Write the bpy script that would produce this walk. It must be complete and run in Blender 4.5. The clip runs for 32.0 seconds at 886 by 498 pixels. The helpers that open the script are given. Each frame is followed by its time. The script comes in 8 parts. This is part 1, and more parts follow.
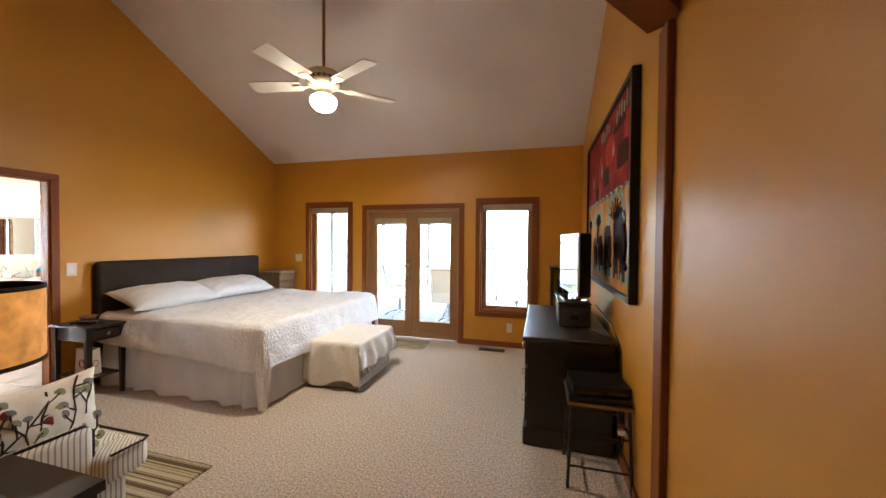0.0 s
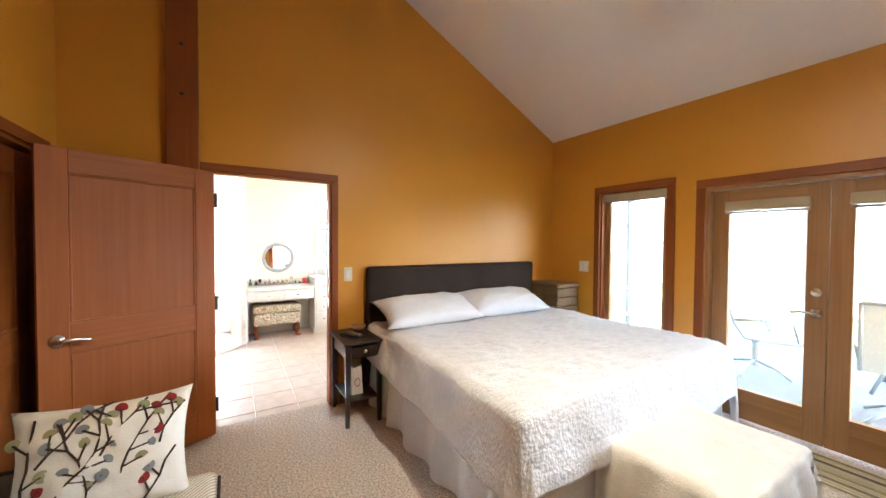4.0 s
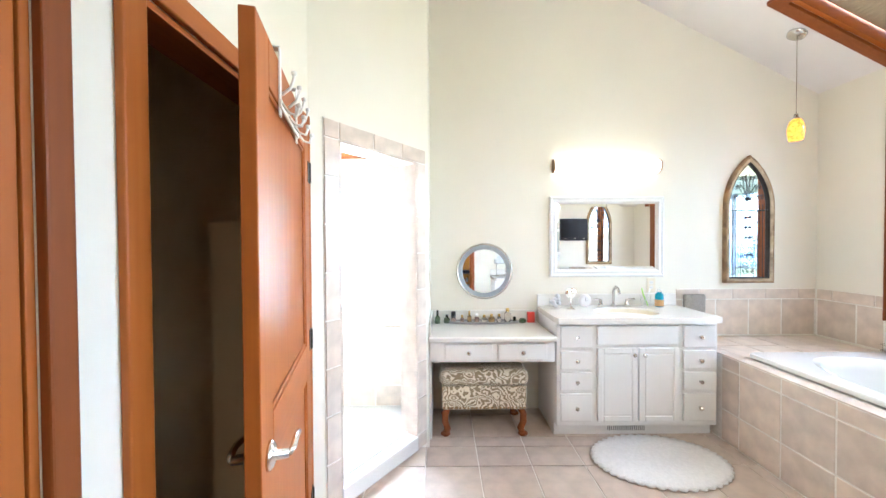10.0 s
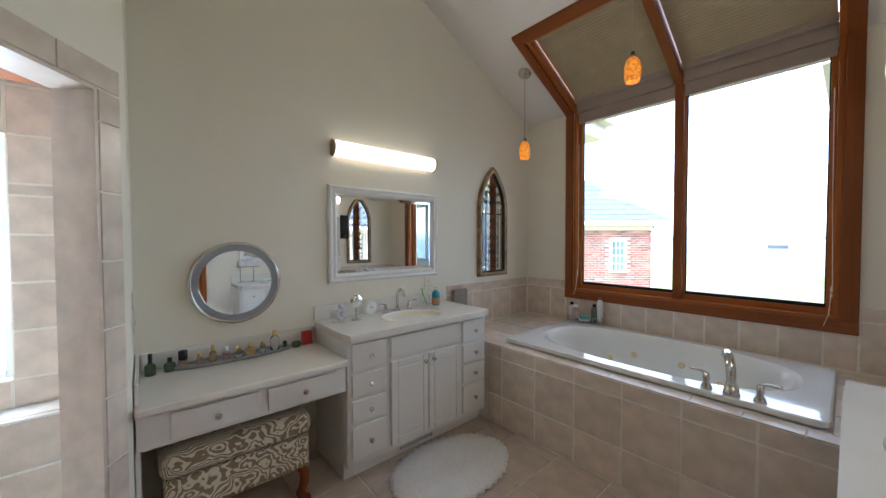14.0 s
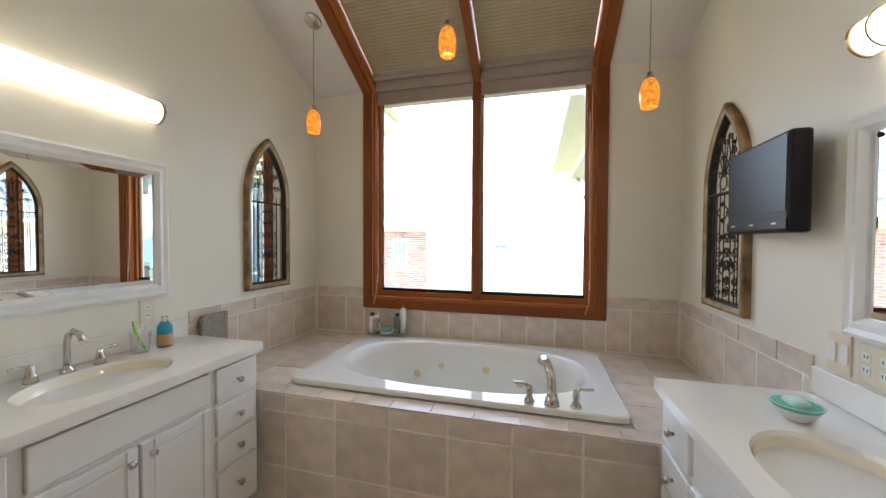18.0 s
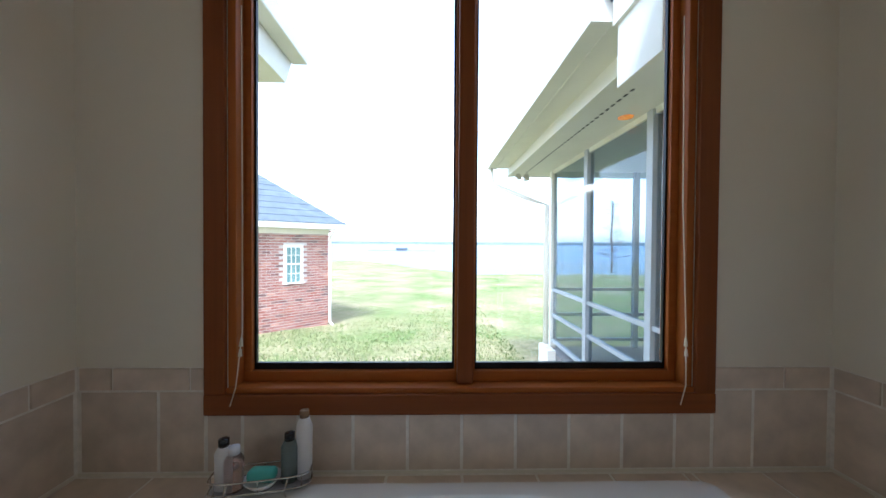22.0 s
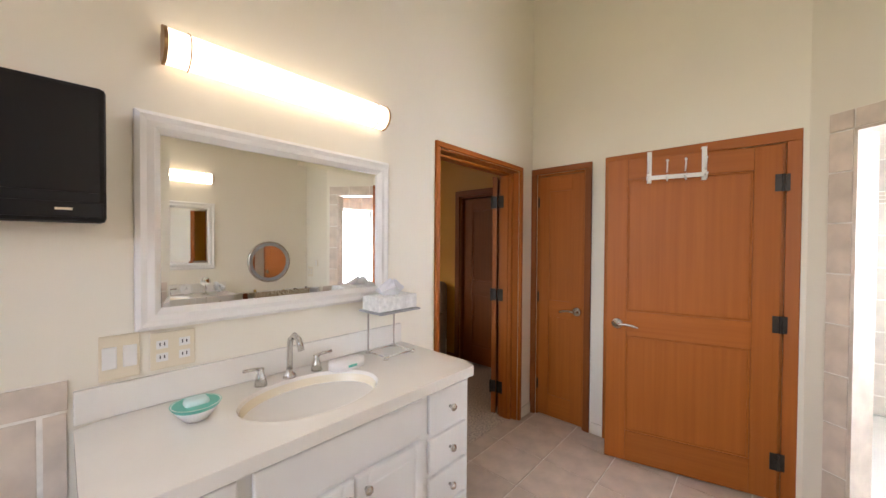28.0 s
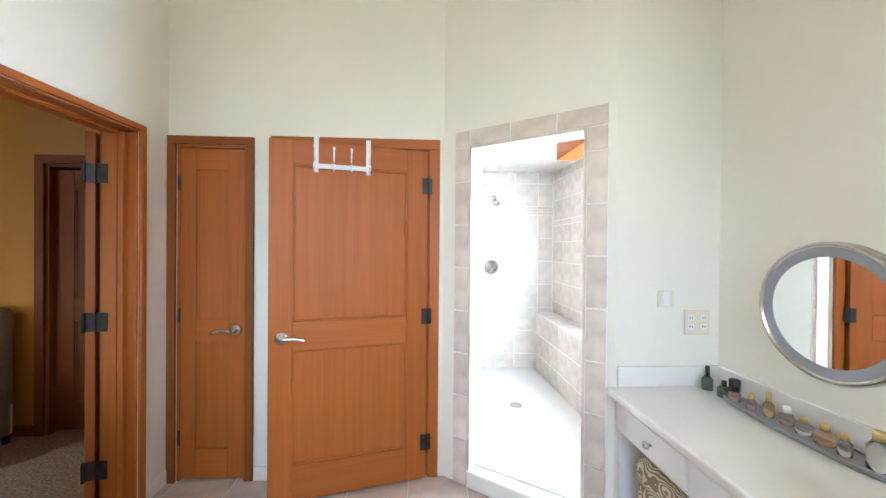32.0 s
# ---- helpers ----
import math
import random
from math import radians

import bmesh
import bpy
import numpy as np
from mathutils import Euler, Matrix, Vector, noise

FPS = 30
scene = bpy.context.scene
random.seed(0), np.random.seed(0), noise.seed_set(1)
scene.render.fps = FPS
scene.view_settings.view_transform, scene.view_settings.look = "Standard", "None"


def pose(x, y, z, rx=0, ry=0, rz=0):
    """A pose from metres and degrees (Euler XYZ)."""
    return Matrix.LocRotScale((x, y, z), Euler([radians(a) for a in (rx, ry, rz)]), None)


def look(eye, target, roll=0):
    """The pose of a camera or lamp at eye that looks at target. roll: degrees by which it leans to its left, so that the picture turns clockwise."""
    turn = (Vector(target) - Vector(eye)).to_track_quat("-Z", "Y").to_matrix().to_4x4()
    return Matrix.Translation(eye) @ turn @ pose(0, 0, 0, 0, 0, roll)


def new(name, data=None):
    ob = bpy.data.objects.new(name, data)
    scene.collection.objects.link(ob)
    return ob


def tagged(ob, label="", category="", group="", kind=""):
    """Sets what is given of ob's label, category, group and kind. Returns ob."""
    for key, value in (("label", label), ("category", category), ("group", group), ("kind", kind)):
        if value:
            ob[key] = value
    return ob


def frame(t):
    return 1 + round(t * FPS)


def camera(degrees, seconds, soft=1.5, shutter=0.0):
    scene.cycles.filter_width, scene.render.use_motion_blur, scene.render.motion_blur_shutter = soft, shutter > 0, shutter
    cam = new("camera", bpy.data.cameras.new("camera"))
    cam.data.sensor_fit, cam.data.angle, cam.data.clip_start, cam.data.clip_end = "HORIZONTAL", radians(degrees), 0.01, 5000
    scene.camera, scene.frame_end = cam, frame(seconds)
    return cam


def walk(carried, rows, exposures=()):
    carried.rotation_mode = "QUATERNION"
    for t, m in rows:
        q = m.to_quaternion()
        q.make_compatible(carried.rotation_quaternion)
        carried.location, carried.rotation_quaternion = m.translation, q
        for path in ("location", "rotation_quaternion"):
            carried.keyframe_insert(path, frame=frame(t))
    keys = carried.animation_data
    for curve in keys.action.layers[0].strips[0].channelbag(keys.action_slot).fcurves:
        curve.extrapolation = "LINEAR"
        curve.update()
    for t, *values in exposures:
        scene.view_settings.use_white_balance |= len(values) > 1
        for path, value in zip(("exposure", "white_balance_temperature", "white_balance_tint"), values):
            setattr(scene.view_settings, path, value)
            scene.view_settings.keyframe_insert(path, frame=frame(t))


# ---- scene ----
cam = camera(103.3, 32.0)
ROWS = [
    (0.0, 0.036, -0.148, 1.466, 15.42, -1.01, -0.50),
    (0.5, 0.015, 0.087, 1.472, 20.80, -1.11, -0.68),
    (1.0, -0.090, 0.308, 1.483, 26.41, -1.08, -0.62),
    (1.5, -0.265, 0.492, 1.477, 31.29, -1.10, -0.57),
    (2.0, -0.457, 0.678, 1.472, 35.70, -0.99, -0.47),
    (2.5, -0.567, 0.892, 1.489, 41.54, -1.27, -0.62),
    (3.0, -0.687, 1.067, 1.491, 47.89, -1.44, -0.52),
    (3.5, -0.899, 1.163, 1.490, 53.31, -1.34, -0.41),
    (5.5, -1.806, 1.509, 1.480, 76.12, -1.17, -0.22),
    (6.0, -2.093, 1.556, 1.462, 81.05, -0.91, -0.16),
    (6.5, -2.372, 1.533, 1.469, 86.47, -1.08, -0.24),
    (7.0, -2.660, 1.468, 1.477, 88.58, -1.18, -0.14),
    (7.5, -2.954, 1.475, 1.458, 90.02, -1.19, -0.16),
    (8.0, -3.277, 1.452, 1.462, 89.27, -1.22, 0.26),
    (8.5, -3.600, 1.446, 1.435, 89.41, -0.95, 0.28),
    (9.0, -3.891, 1.464, 1.480, 89.30, -1.69, 0.52),
    (9.5, -4.138, 1.503, 1.457, 89.31, -1.20, 0.43),
    (10.0, -4.346, 1.527, 1.448, 89.90, -0.95, 0.28),
    (10.5, -4.552, 1.524, 1.438, 89.27, -0.95, 0.20),
    (11.0, -4.725, 1.532, 1.455, 85.87, -0.98, 0.38),
    (11.5, -4.843, 1.549, 1.445, 80.40, -0.96, 0.39),
    (12.0, -4.922, 1.524, 1.462, 73.33, -1.23, 0.17),
    (12.5, -4.954, 1.515, 1.457, 66.97, -1.23, 0.26),
    (13.0, -4.973, 1.495, 1.455, 60.17, -1.26, 0.21),
    (13.5, -4.979, 1.486, 1.449, 54.49, -1.30, 0.12),
    (14.0, -4.994, 1.465, 1.455, 49.39, -1.48, 0.13),
    (14.5, -4.997, 1.461, 1.436, 44.61, -1.13, 0.06),
    (16.5, -5.074, 1.690, 1.440, 30.65, -1.47, -0.02),
    (17.0, -5.205, 1.820, 1.429, 26.27, -1.07, -0.18),
    (17.5, -5.316, 1.897, 1.448, 20.56, -1.31, -0.11),
    (18.0, -5.464, 1.993, 1.447, 14.78, -1.37, -0.26),
    (18.5, -5.593, 2.109, 1.437, 10.09, -1.24, -0.37),
    (19.0, -5.686, 2.263, 1.457, 8.70, -1.38, -0.36),
    (19.5, -5.806, 2.440, 1.452, 7.31, -1.21, -0.41),
    (20.0, -5.899, 2.640, 1.440, 5.18, -0.86, -0.31),
    (20.5, -5.960, 2.855, 1.463, 3.53, -0.98, -0.40),
    (21.0, -6.006, 3.058, 1.488, 2.22, -1.14, -0.46),
    (21.5, -6.059, 3.259, 1.496, -0.27, -1.00, -0.44),
    (22.0, -6.054, 3.443, 1.514, -1.39, -0.83, -0.40),
    (22.5, -6.074, 3.560, 1.528, -3.42, -0.80, -0.37),
    (23.0, -6.084, 3.630, 1.539, -9.58, -0.85, -0.34),
    (23.5, -6.033, 3.623, 1.547, -18.82, -0.91, -0.11),
    (24.0, -5.939, 3.613, 1.537, -29.86, -0.75, -0.08),
    (24.5, -5.822, 3.580, 1.532, -37.22, -0.87, 0.12),
    (25.0, -5.776, 3.600, 1.520, -47.07, -1.14, 0.07),
    (25.5, -5.776, 3.637, 1.486, -60.92, -0.97, -0.20),
    (26.0, -5.809, 3.635, 1.469, -82.94, -1.03, -0.16),
    (26.5, -5.855, 3.643, 1.444, -98.22, -0.60, -0.26),
    (28.5, -5.954, 3.561, 1.427, -148.73, -1.04, -0.55),
    (29.0, -5.981, 3.547, 1.416, -158.07, -1.02, -0.67),
    (29.5, -6.006, 3.527, 1.409, -166.19, -0.87, -0.68),
    (30.0, -6.017, 3.488, 1.409, -173.25, -0.79, -0.55),
    (30.5, -6.044, 3.427, 1.410, -177.31, -0.82, -0.64),
    (31.0, -6.069, 3.355, 1.397, -179.71, -0.84, -0.62),
    (31.5, -6.062, 3.219, 1.381, -181.41, -0.69, -0.77),
    (32.0, -5.993, 3.025, 1.417, -182.99, -0.34, -0.50),
]
EXPOSURES = [(0.0, 5.05, 5750, 12), (1.0, 5.45, 5650, 10), (2.0, 5.5, 5450, 10), (3.0, 5.3, 5400, 10), (5.5, 5.6, 5700, 10), (7.0, 5.55, 5650, 10), (8.0, 5.25, 5350, 10), (8.5, 5.25, 5300, 10), (9.3, 5.2, 5150, 10), (10.0, 4.8, 5050, 10), (11.0, 4.4, 4950, 10), (12.0, 4.25, 4950, 10), (13.0, 3.45, 5100, 10), (14.0, 2.97, 5250, 10), (16.5, 3.45, 5500, 10), (17.5, 3.4, 5550, 10), (19.0, 3.3, 5350, 10), (20.0, 3.2, 5200, 10), (21.0, 2.85, 5100, 10), (22.5, 2.2, 5050, 10), (24.0, 2.2, 5150, 10), (25.2, 2.25, 5800, 14), (26.2, 2.95, 6700, 26), (28.5, 3.65, 6000, 16), (30.0, 3.88, 5700, 13), (31.0, 4.1, 5500, 12), (32.0, 4.2, 5100, 10)]
walk(cam, [(t, pose(x, y, z, 90 + pitch, roll, yaw)) for t, x, y, z, yaw, pitch, roll in ROWS], EXPOSURES)

# ---- world and light ----
world = bpy.data.worlds.new("sky_world")
scene.world = world
world.use_nodes = True
wn = world.node_tree.nodes
sky = wn.new("ShaderNodeTexSky")
sky.sky_type = "NISHITA"
sky.sun_disc = False
sky.sun_elevation = radians(38)
sky.sun_rotation = radians(200)
sky.air_density, sky.dust_density, sky.ozone_density = 1.4, 1.5, 0.6
wn["Background"].inputs["Strength"].default_value = 0.15
hsv = wn.new("ShaderNodeHueSaturation")
hsv.inputs["Saturation"].default_value = 0.42
hsv.inputs["Value"].default_value = 1.0
world.node_tree.links.new(sky.outputs["Color"], hsv.inputs["Color"])
world.node_tree.links.new(hsv.outputs["Color"], wn["Background"].inputs["Color"])

sun_data = bpy.data.lights.new("sun", "SUN")
sun_data.energy, sun_data.angle, sun_data.color = 1.5, radians(12), (1.0, 0.96, 0.90)
sun = new("sun", sun_data)
sun.matrix_world = look((0, 0, 20), (3, 9, 6.5))


# ---- materials ----
def mat(name, color, rough=0.6, metal=0.0, var=0.12, scale=6.0, bump=0.0, bscale=200.0, spec=0.5, stretch=None, dark=None, coat=0.0, trans=0.0, emit=0.0, pers=0.0):
    """A surface with colour variation at two scales and fine relief."""
    m = bpy.data.materials.new(name)
    m.use_nodes = True
    t = m.node_tree
    b = t.nodes["Principled BSDF"]
    L = t.links.new
    b.inputs["Roughness"].default_value = rough
    b.inputs["Metallic"].default_value = metal
    b.inputs["Specular IOR Level"].default_value = spec
    b.inputs["Coat Weight"].default_value = coat
    b.inputs["Transmission Weight"].default_value = trans
    tc = t.nodes.new("ShaderNodeTexCoord")
    mp = t.nodes.new("ShaderNodeMapping")
    L(tc.outputs["Object"], mp.inputs["Vector"])
    if stretch:
        mp.inputs["Scale"].default_value = stretch
    n1 = t.nodes.new("ShaderNodeTexNoise")
    n1.inputs["Scale"].default_value = scale
    n1.inputs["Detail"].default_value = 5
    L(mp.outputs["Vector"], n1.inputs["Vector"])
    ramp = t.nodes.new("ShaderNodeMix")
    ramp.data_type = "RGBA"
    lo = dark if dark else tuple(c * (1 - var) for c in color)
    hi = tuple(min(1, c * (1 + var)) for c in color)
    ramp.inputs["A"].default_value = (*lo, 1)
    ramp.inputs["B"].default_value = (*hi, 1)
    mr = t.nodes.new("ShaderNodeMapRange")
    mr.inputs["From Min"].default_value = 0.3
    mr.inputs["From Max"].default_value = 0.7
    L(n1.outputs["Fac"], mr.inputs["Value"])
    L(mr.outputs["Result"], ramp.inputs["Factor"])
    col = ramp.outputs["Result"]
    if pers:
        oi = t.nodes.new("ShaderNodeObjectInfo")
        m2 = t.nodes.new("ShaderNodeMapRange")
        m2.inputs["To Min"].default_value = 1 - pers
        m2.inputs["To Max"].default_value = 1 + pers
        L(oi.outputs["Random"], m2.inputs["Value"])
        vm = t.nodes.new("ShaderNodeVectorMath")
        vm.operation = "SCALE"
        L(col, vm.inputs[0])
        L(m2.outputs["Result"], vm.inputs["Scale"])
        col = vm.outputs["Vector"]
    L(col, b.inputs["Base Color"])
    if bump:
        n2 = t.nodes.new("ShaderNodeTexNoise")
        n2.inputs["Scale"].default_value = bscale
        n2.inputs["Detail"].default_value = 3
        L(mp.outputs["Vector"], n2.inputs["Vector"])
        bp = t.nodes.new("ShaderNodeBump")
        bp.inputs["Strength"].default_value = bump
        bp.inputs["Distance"].default_value = 0.01
        L(n2.outputs["Fac"], bp.inputs["Height"])
        L(bp.outputs["Normal"], b.inputs["Normal"])
    if emit:
        L(col, b.inputs["Emission Color"])
        b.inputs["Emission Strength"].default_value = emit
    return m


def wood(name, c0, c1, rough=0.4, axis="z", coat=0.0, scale=1.0, pers=0.06):
    """Wood with long grain along one axis and fine pores."""
    k = {"x": (0.8, 34, 34), "y": (34, 0.8, 34), "z": (34, 34, 0.8)}[axis]
    m = mat(name, c1, rough + 0.08, spec=0.33, var=0.06, scale=1.6 * scale, bump=0.03, bscale=5, stretch=k, dark=c0, coat=coat, pers=pers)
    return m


M_gold = mat("ochre_wall_paint", (0.60, 0.275, 0.022), 0.42, var=0.035, scale=1.3, bump=0.05, bscale=260)
M_cream = mat("cream_wall_paint", (0.81, 0.768, 0.655), 0.5, var=0.03, scale=1.2, bump=0.05, bscale=260)
# Small room's walls: warm bounced light is put into the wall colour.
M_cream_bounce = mat("cream_wall_warm_bounce", (0.74, 0.55, 0.32), 0.6, var=0.03, scale=1.2, bump=0.05, bscale=260)
M_ceil = mat("ceiling_paint", (0.78, 0.74, 0.70), 0.8, var=0.03, scale=2, bump=0.25, bscale=160)
M_carpet = mat("beige_carpet", (0.545, 0.47, 0.405), 0.95, var=0.46, scale=80, bump=1.0, bscale=85, spec=0.1)
M_wood = wood("cherry_wood", (0.335, 0.092, 0.0095), (0.368, 0.108, 0.0125), axis="z")
M_woodx = wood("cherry_wood_across", (0.335, 0.092, 0.0095), (0.368, 0.108, 0.0125), axis="x")
M_woody = wood("cherry_wood_along", (0.335, 0.092, 0.0095), (0.368, 0.108, 0.0125), axis="y")
M_trim = wood("dark_cherry_trim", (0.198, 0.053, 0.0085), (0.228, 0.063, 0.0105), axis="z")
M_trimx = wood("dark_cherry_trim_across", (0.198, 0.053, 0.0085), (0.228, 0.063, 0.0105), axis="x")
M_trimy = wood("dark_cherry_trim_along", (0.198, 0.053, 0.0085), (0.228, 0.063, 0.0105), axis="y")
M_door = wood("brown_cherry_door", (0.275, 0.074, 0.0095), (0.31, 0.088, 0.012), axis="z")
M_doorx = wood("brown_cherry_door_across", (0.275, 0.074, 0.0095), (0.31, 0.088, 0.012), axis="x")
M_fdoor = wood("light_fir_sash", (0.27, 0.135, 0.048), (0.34, 0.175, 0.066), axis="z")
M_fdoorx = wood("light_fir_sash_across", (0.27, 0.135, 0.048), (0.34, 0.175, 0.066), axis="x")
M_esp = mat("espresso_wood", (0.020, 0.012, 0.010), 0.42, var=0.3, scale=3, stretch=(3, 22, 3), coat=0.08, bump=0.05, bscale=30)
M_white = mat("white_cabinet_paint", (0.80, 0.79, 0.76), 0.35, var=0.02, scale=4)
M_count = mat("white_cultured_marble", (0.82, 0.79, 0.73), 0.18, var=0.03, scale=5, coat=0.3)
M_sink = mat("cream_basin", (0.81, 0.73, 0.57), 0.12, var=0.02, coat=0.4)
M_tub = mat("white_acrylic", (0.83, 0.82, 0.78), 0.1, var=0.01, coat=0.5)
M_tile = mat("taupe_stone_tile", (0.69, 0.59, 0.49), 0.30, var=0.14, scale=9, bump=0.04, bscale=60, pers=0.07)
M_tilef = mat("beige_floor_tile", (0.55, 0.45, 0.365), 0.28, var=0.14, scale=8, bump=0.05, bscale=60, pers=0.05)
M_tiles = mat("cream_shower_tile", (0.72, 0.65, 0.57), 0.3, var=0.1, scale=9, pers=0.05)
M_grout = mat("pale_grout", (0.86, 0.82, 0.75), 0.9, var=0.08, scale=40)
M_bed = mat("white_matelasse_cotton", (0.755, 0.76, 0.785), 0.9, var=0.05, scale=14, bump=1.0, bscale=42, stretch=(2.6, 1.0, 1.0), spec=0.2)
M_linen = mat("white_linen", (0.68, 0.69, 0.72), 0.9, var=0.03, scale=8, bump=0.45, bscale=55, spec=0.2)
M_throw = mat("ivory_woven_throw", (0.80, 0.76, 0.68), 0.95, var=0.05, scale=30, bump=0.5, bscale=150, spec=0.1)
M_head = mat("dark_brown_upholstery", (0.035, 0.024, 0.020), 0.85, var=0.15, scale=5, bump=0.3, bscale=300, spec=0.2)
M_grey = mat("grey_taupe_upholstery", (0.27, 0.23, 0.19), 0.9, var=0.1, scale=14, bump=0.4, bscale=200)
M_black = mat("black_plastic", (0.010, 0.010, 0.011), 0.42, var=0.1, spec=0.25)
M_screen = mat("dark_screen_glass", (0.015, 0.017, 0.02), 0.08, var=0.02, coat=0.5)
M_iron = mat("dark_iron", (0.045, 0.04, 0.036), 0.45, 0.7, var=0.3, scale=30)
M_nickel = mat("brushed_nickel", (0.62, 0.60, 0.56), 0.22, 1.0, var=0.04, scale=30)
M_silver = mat("silver_frame", (0.52, 0.53, 0.55), 0.3, 0.85, var=0.05, scale=30)
M_mirror = mat("mirror_silver", (0.92, 0.93, 0.92), 0.01, 1.0, var=0.0)
M_plate = mat("ivory_plastic", (0.76, 0.68, 0.52), 0.4, var=0.01)
M_fan = mat("antique_ivory_metal", (0.72, 0.62, 0.42), 0.35, 0.2, var=0.08, scale=20)
M_blade = mat("bleached_wood_blade", (0.72, 0.66, 0.56), 0.45, var=0.07, scale=5, stretch=(2, 20, 20))
M_brass = mat("antique_brass", (0.34, 0.22, 0.10), 0.35, 0.8, var=0.15, scale=20)
M_shade = mat("tan_cellular_shade", (0.40, 0.33, 0.21), 0.9, var=0.05, scale=10)
M_roller = mat("taupe_roller_shade", (0.36, 0.29, 0.245), 0.9, var=0.05, scale=10)
M_arch = mat("weathered_painted_wood", (0.46, 0.37, 0.235), 0.75, var=0.3, scale=14, bump=0.5, bscale=40, dark=(0.22, 0.155, 0.09))
M_archrim = mat("worn_brown_wood", (0.30, 0.19, 0.085), 0.75, var=0.35, scale=12, bump=0.5, bscale=40, dark=(0.10, 0.055, 0.025))
M_mortar = mat("pale_mortar", (0.52, 0.47, 0.42), 0.9, var=0.1, scale=20)
M_shingle = mat("slate_grey_shingle", (0.115, 0.135, 0.155), 0.9, var=0.4, scale=7, bump=0.5, bscale=40)
M_ext = mat("cream_exterior_paint", (0.76, 0.73, 0.64), 0.6, var=0.04, scale=4)
M_grass = mat("spring_lawn", (0.105, 0.145, 0.045), 0.95, var=0.3, scale=0.55, bump=1.0, bscale=14, dark=(0.34, 0.28, 0.18), spec=0.1)
t_ = M_grass.node_tree
n_ = t_.nodes.new("ShaderNodeTexNoise")
n_.inputs["Scale"].default_value, n_.inputs["Detail"].default_value, n_.inputs["Roughness"].default_value = 10.0, 9, 0.8
c_ = t_.nodes.new("ShaderNodeTexCoord")
t_.links.new(c_.outputs["Object"], n_.inputs["Vector"])
r_ = t_.nodes.new("ShaderNodeValToRGB")
r_.color_ramp.elements[0].position, r_.color_ramp.elements[0].color = 0.38, (0.5, 0.55, 0.45, 1)
r_.color_ramp.elements[1].position, r_.color_ramp.elements[1].color = 0.62, (1.45, 1.38, 1.3, 1)
t_.links.new(n_.outputs["Fac"], r_.inputs["Fac"])
m_ = t_.nodes.new("ShaderNodeMix")
m_.data_type, m_.blend_type = "RGBA", "MULTIPLY"
m_.inputs["Factor"].default_value = 1.0
b_ = t_.nodes["Principled BSDF"]
t_.links.new(b_.inputs["Base Color"].links[0].from_socket, m_.inputs["A"])
t_.links.new(r_.outputs["Color"], m_.inputs["B"])
t_.links.new(m_.outputs["Result"], b_.inputs["Base Color"])
M_water = mat("grey_lake_water", (0.23, 0.28, 0.315), 0.6, spec=0.15, var=0.05, scale=0.3)
M_deck = mat("grey_deck_boards", (0.22, 0.21, 0.20), 0.8, var=0.12, scale=8)


def glass(name, tint=(1, 1, 1), rough=0.0, mixt=0.06):
    m = bpy.data.materials.new(name)
    m.use_nodes = True
    t = m.node_tree
    b = t.nodes["Principled BSDF"]
    b.inputs["Roughness"].default_value = 0.02
    b.inputs["Base Color"].default_value = (0.9, 0.95, 0.95, 1)
    tr = t.nodes.new("ShaderNodeBsdfTransparent")
    tr.inputs["Color"].default_value = (*tint, 1)
    mx = t.nodes.new("ShaderNodeMixShader")
    lw = t.nodes.new("ShaderNodeLayerWeight")
    lw.inputs["Blend"].default_value = 0.5
    pw = t.nodes.new("ShaderNodeMath")
    pw.operation = "POWER"
    pw.inputs[1].default_value = 4.0
    fr = t.nodes.new("ShaderNodeMath")
    fr.operation = "MULTIPLY_ADD"
    fr.inputs[1].default_value, fr.inputs[2].default_value = 0.5, mixt / 2
    gl = t.nodes.new("ShaderNodeBsdfGlossy")
    gl.inputs["Roughness"].default_value = 0.01
    t.links.new(lw.outputs["Facing"], pw.inputs[0])
    t.links.new(pw.outputs["Value"], fr.inputs[0])
    t.links.new(fr.outputs["Value"], mx.inputs["Fac"])
    t.links.new(tr.outputs["BSDF"], mx.inputs[1])
    t.links.new(gl.outputs["BSDF"], mx.inputs[2])
    t.links.new(mx.outputs["Shader"], t.nodes["Material Output"].inputs["Surface"])
    return m


M_glass = glass("window_glass")
M_screenmesh = glass("insect_screen_mesh", (0.74, 0.79, 0.83))


def glow(name, color, strength):
    m = bpy.data.materials.new(name)
    m.use_nodes = True
    b = m.node_tree.nodes["Principled BSDF"]
    b.inputs["Base Color"].default_value = (*color, 1)
    b.inputs["Emission Color"].default_value = (*color, 1)
    b.inputs["Emission Strength"].default_value = strength
    b.inputs["Roughness"].default_value = 0.3
    return m


M_bulb = glow("lit_opal_glass", (1.0, 0.88, 0.66), 1.5)
M_tubel = glow("lit_white_acrylic", (1.0, 0.85, 0.60), 0.36)
M_amber = mat("lit_amber_glass", (0.80, 0.27, 0.02), 0.15, var=0.3, scale=55, dark=(0.45, 0.09, 0.006), emit=0.10)


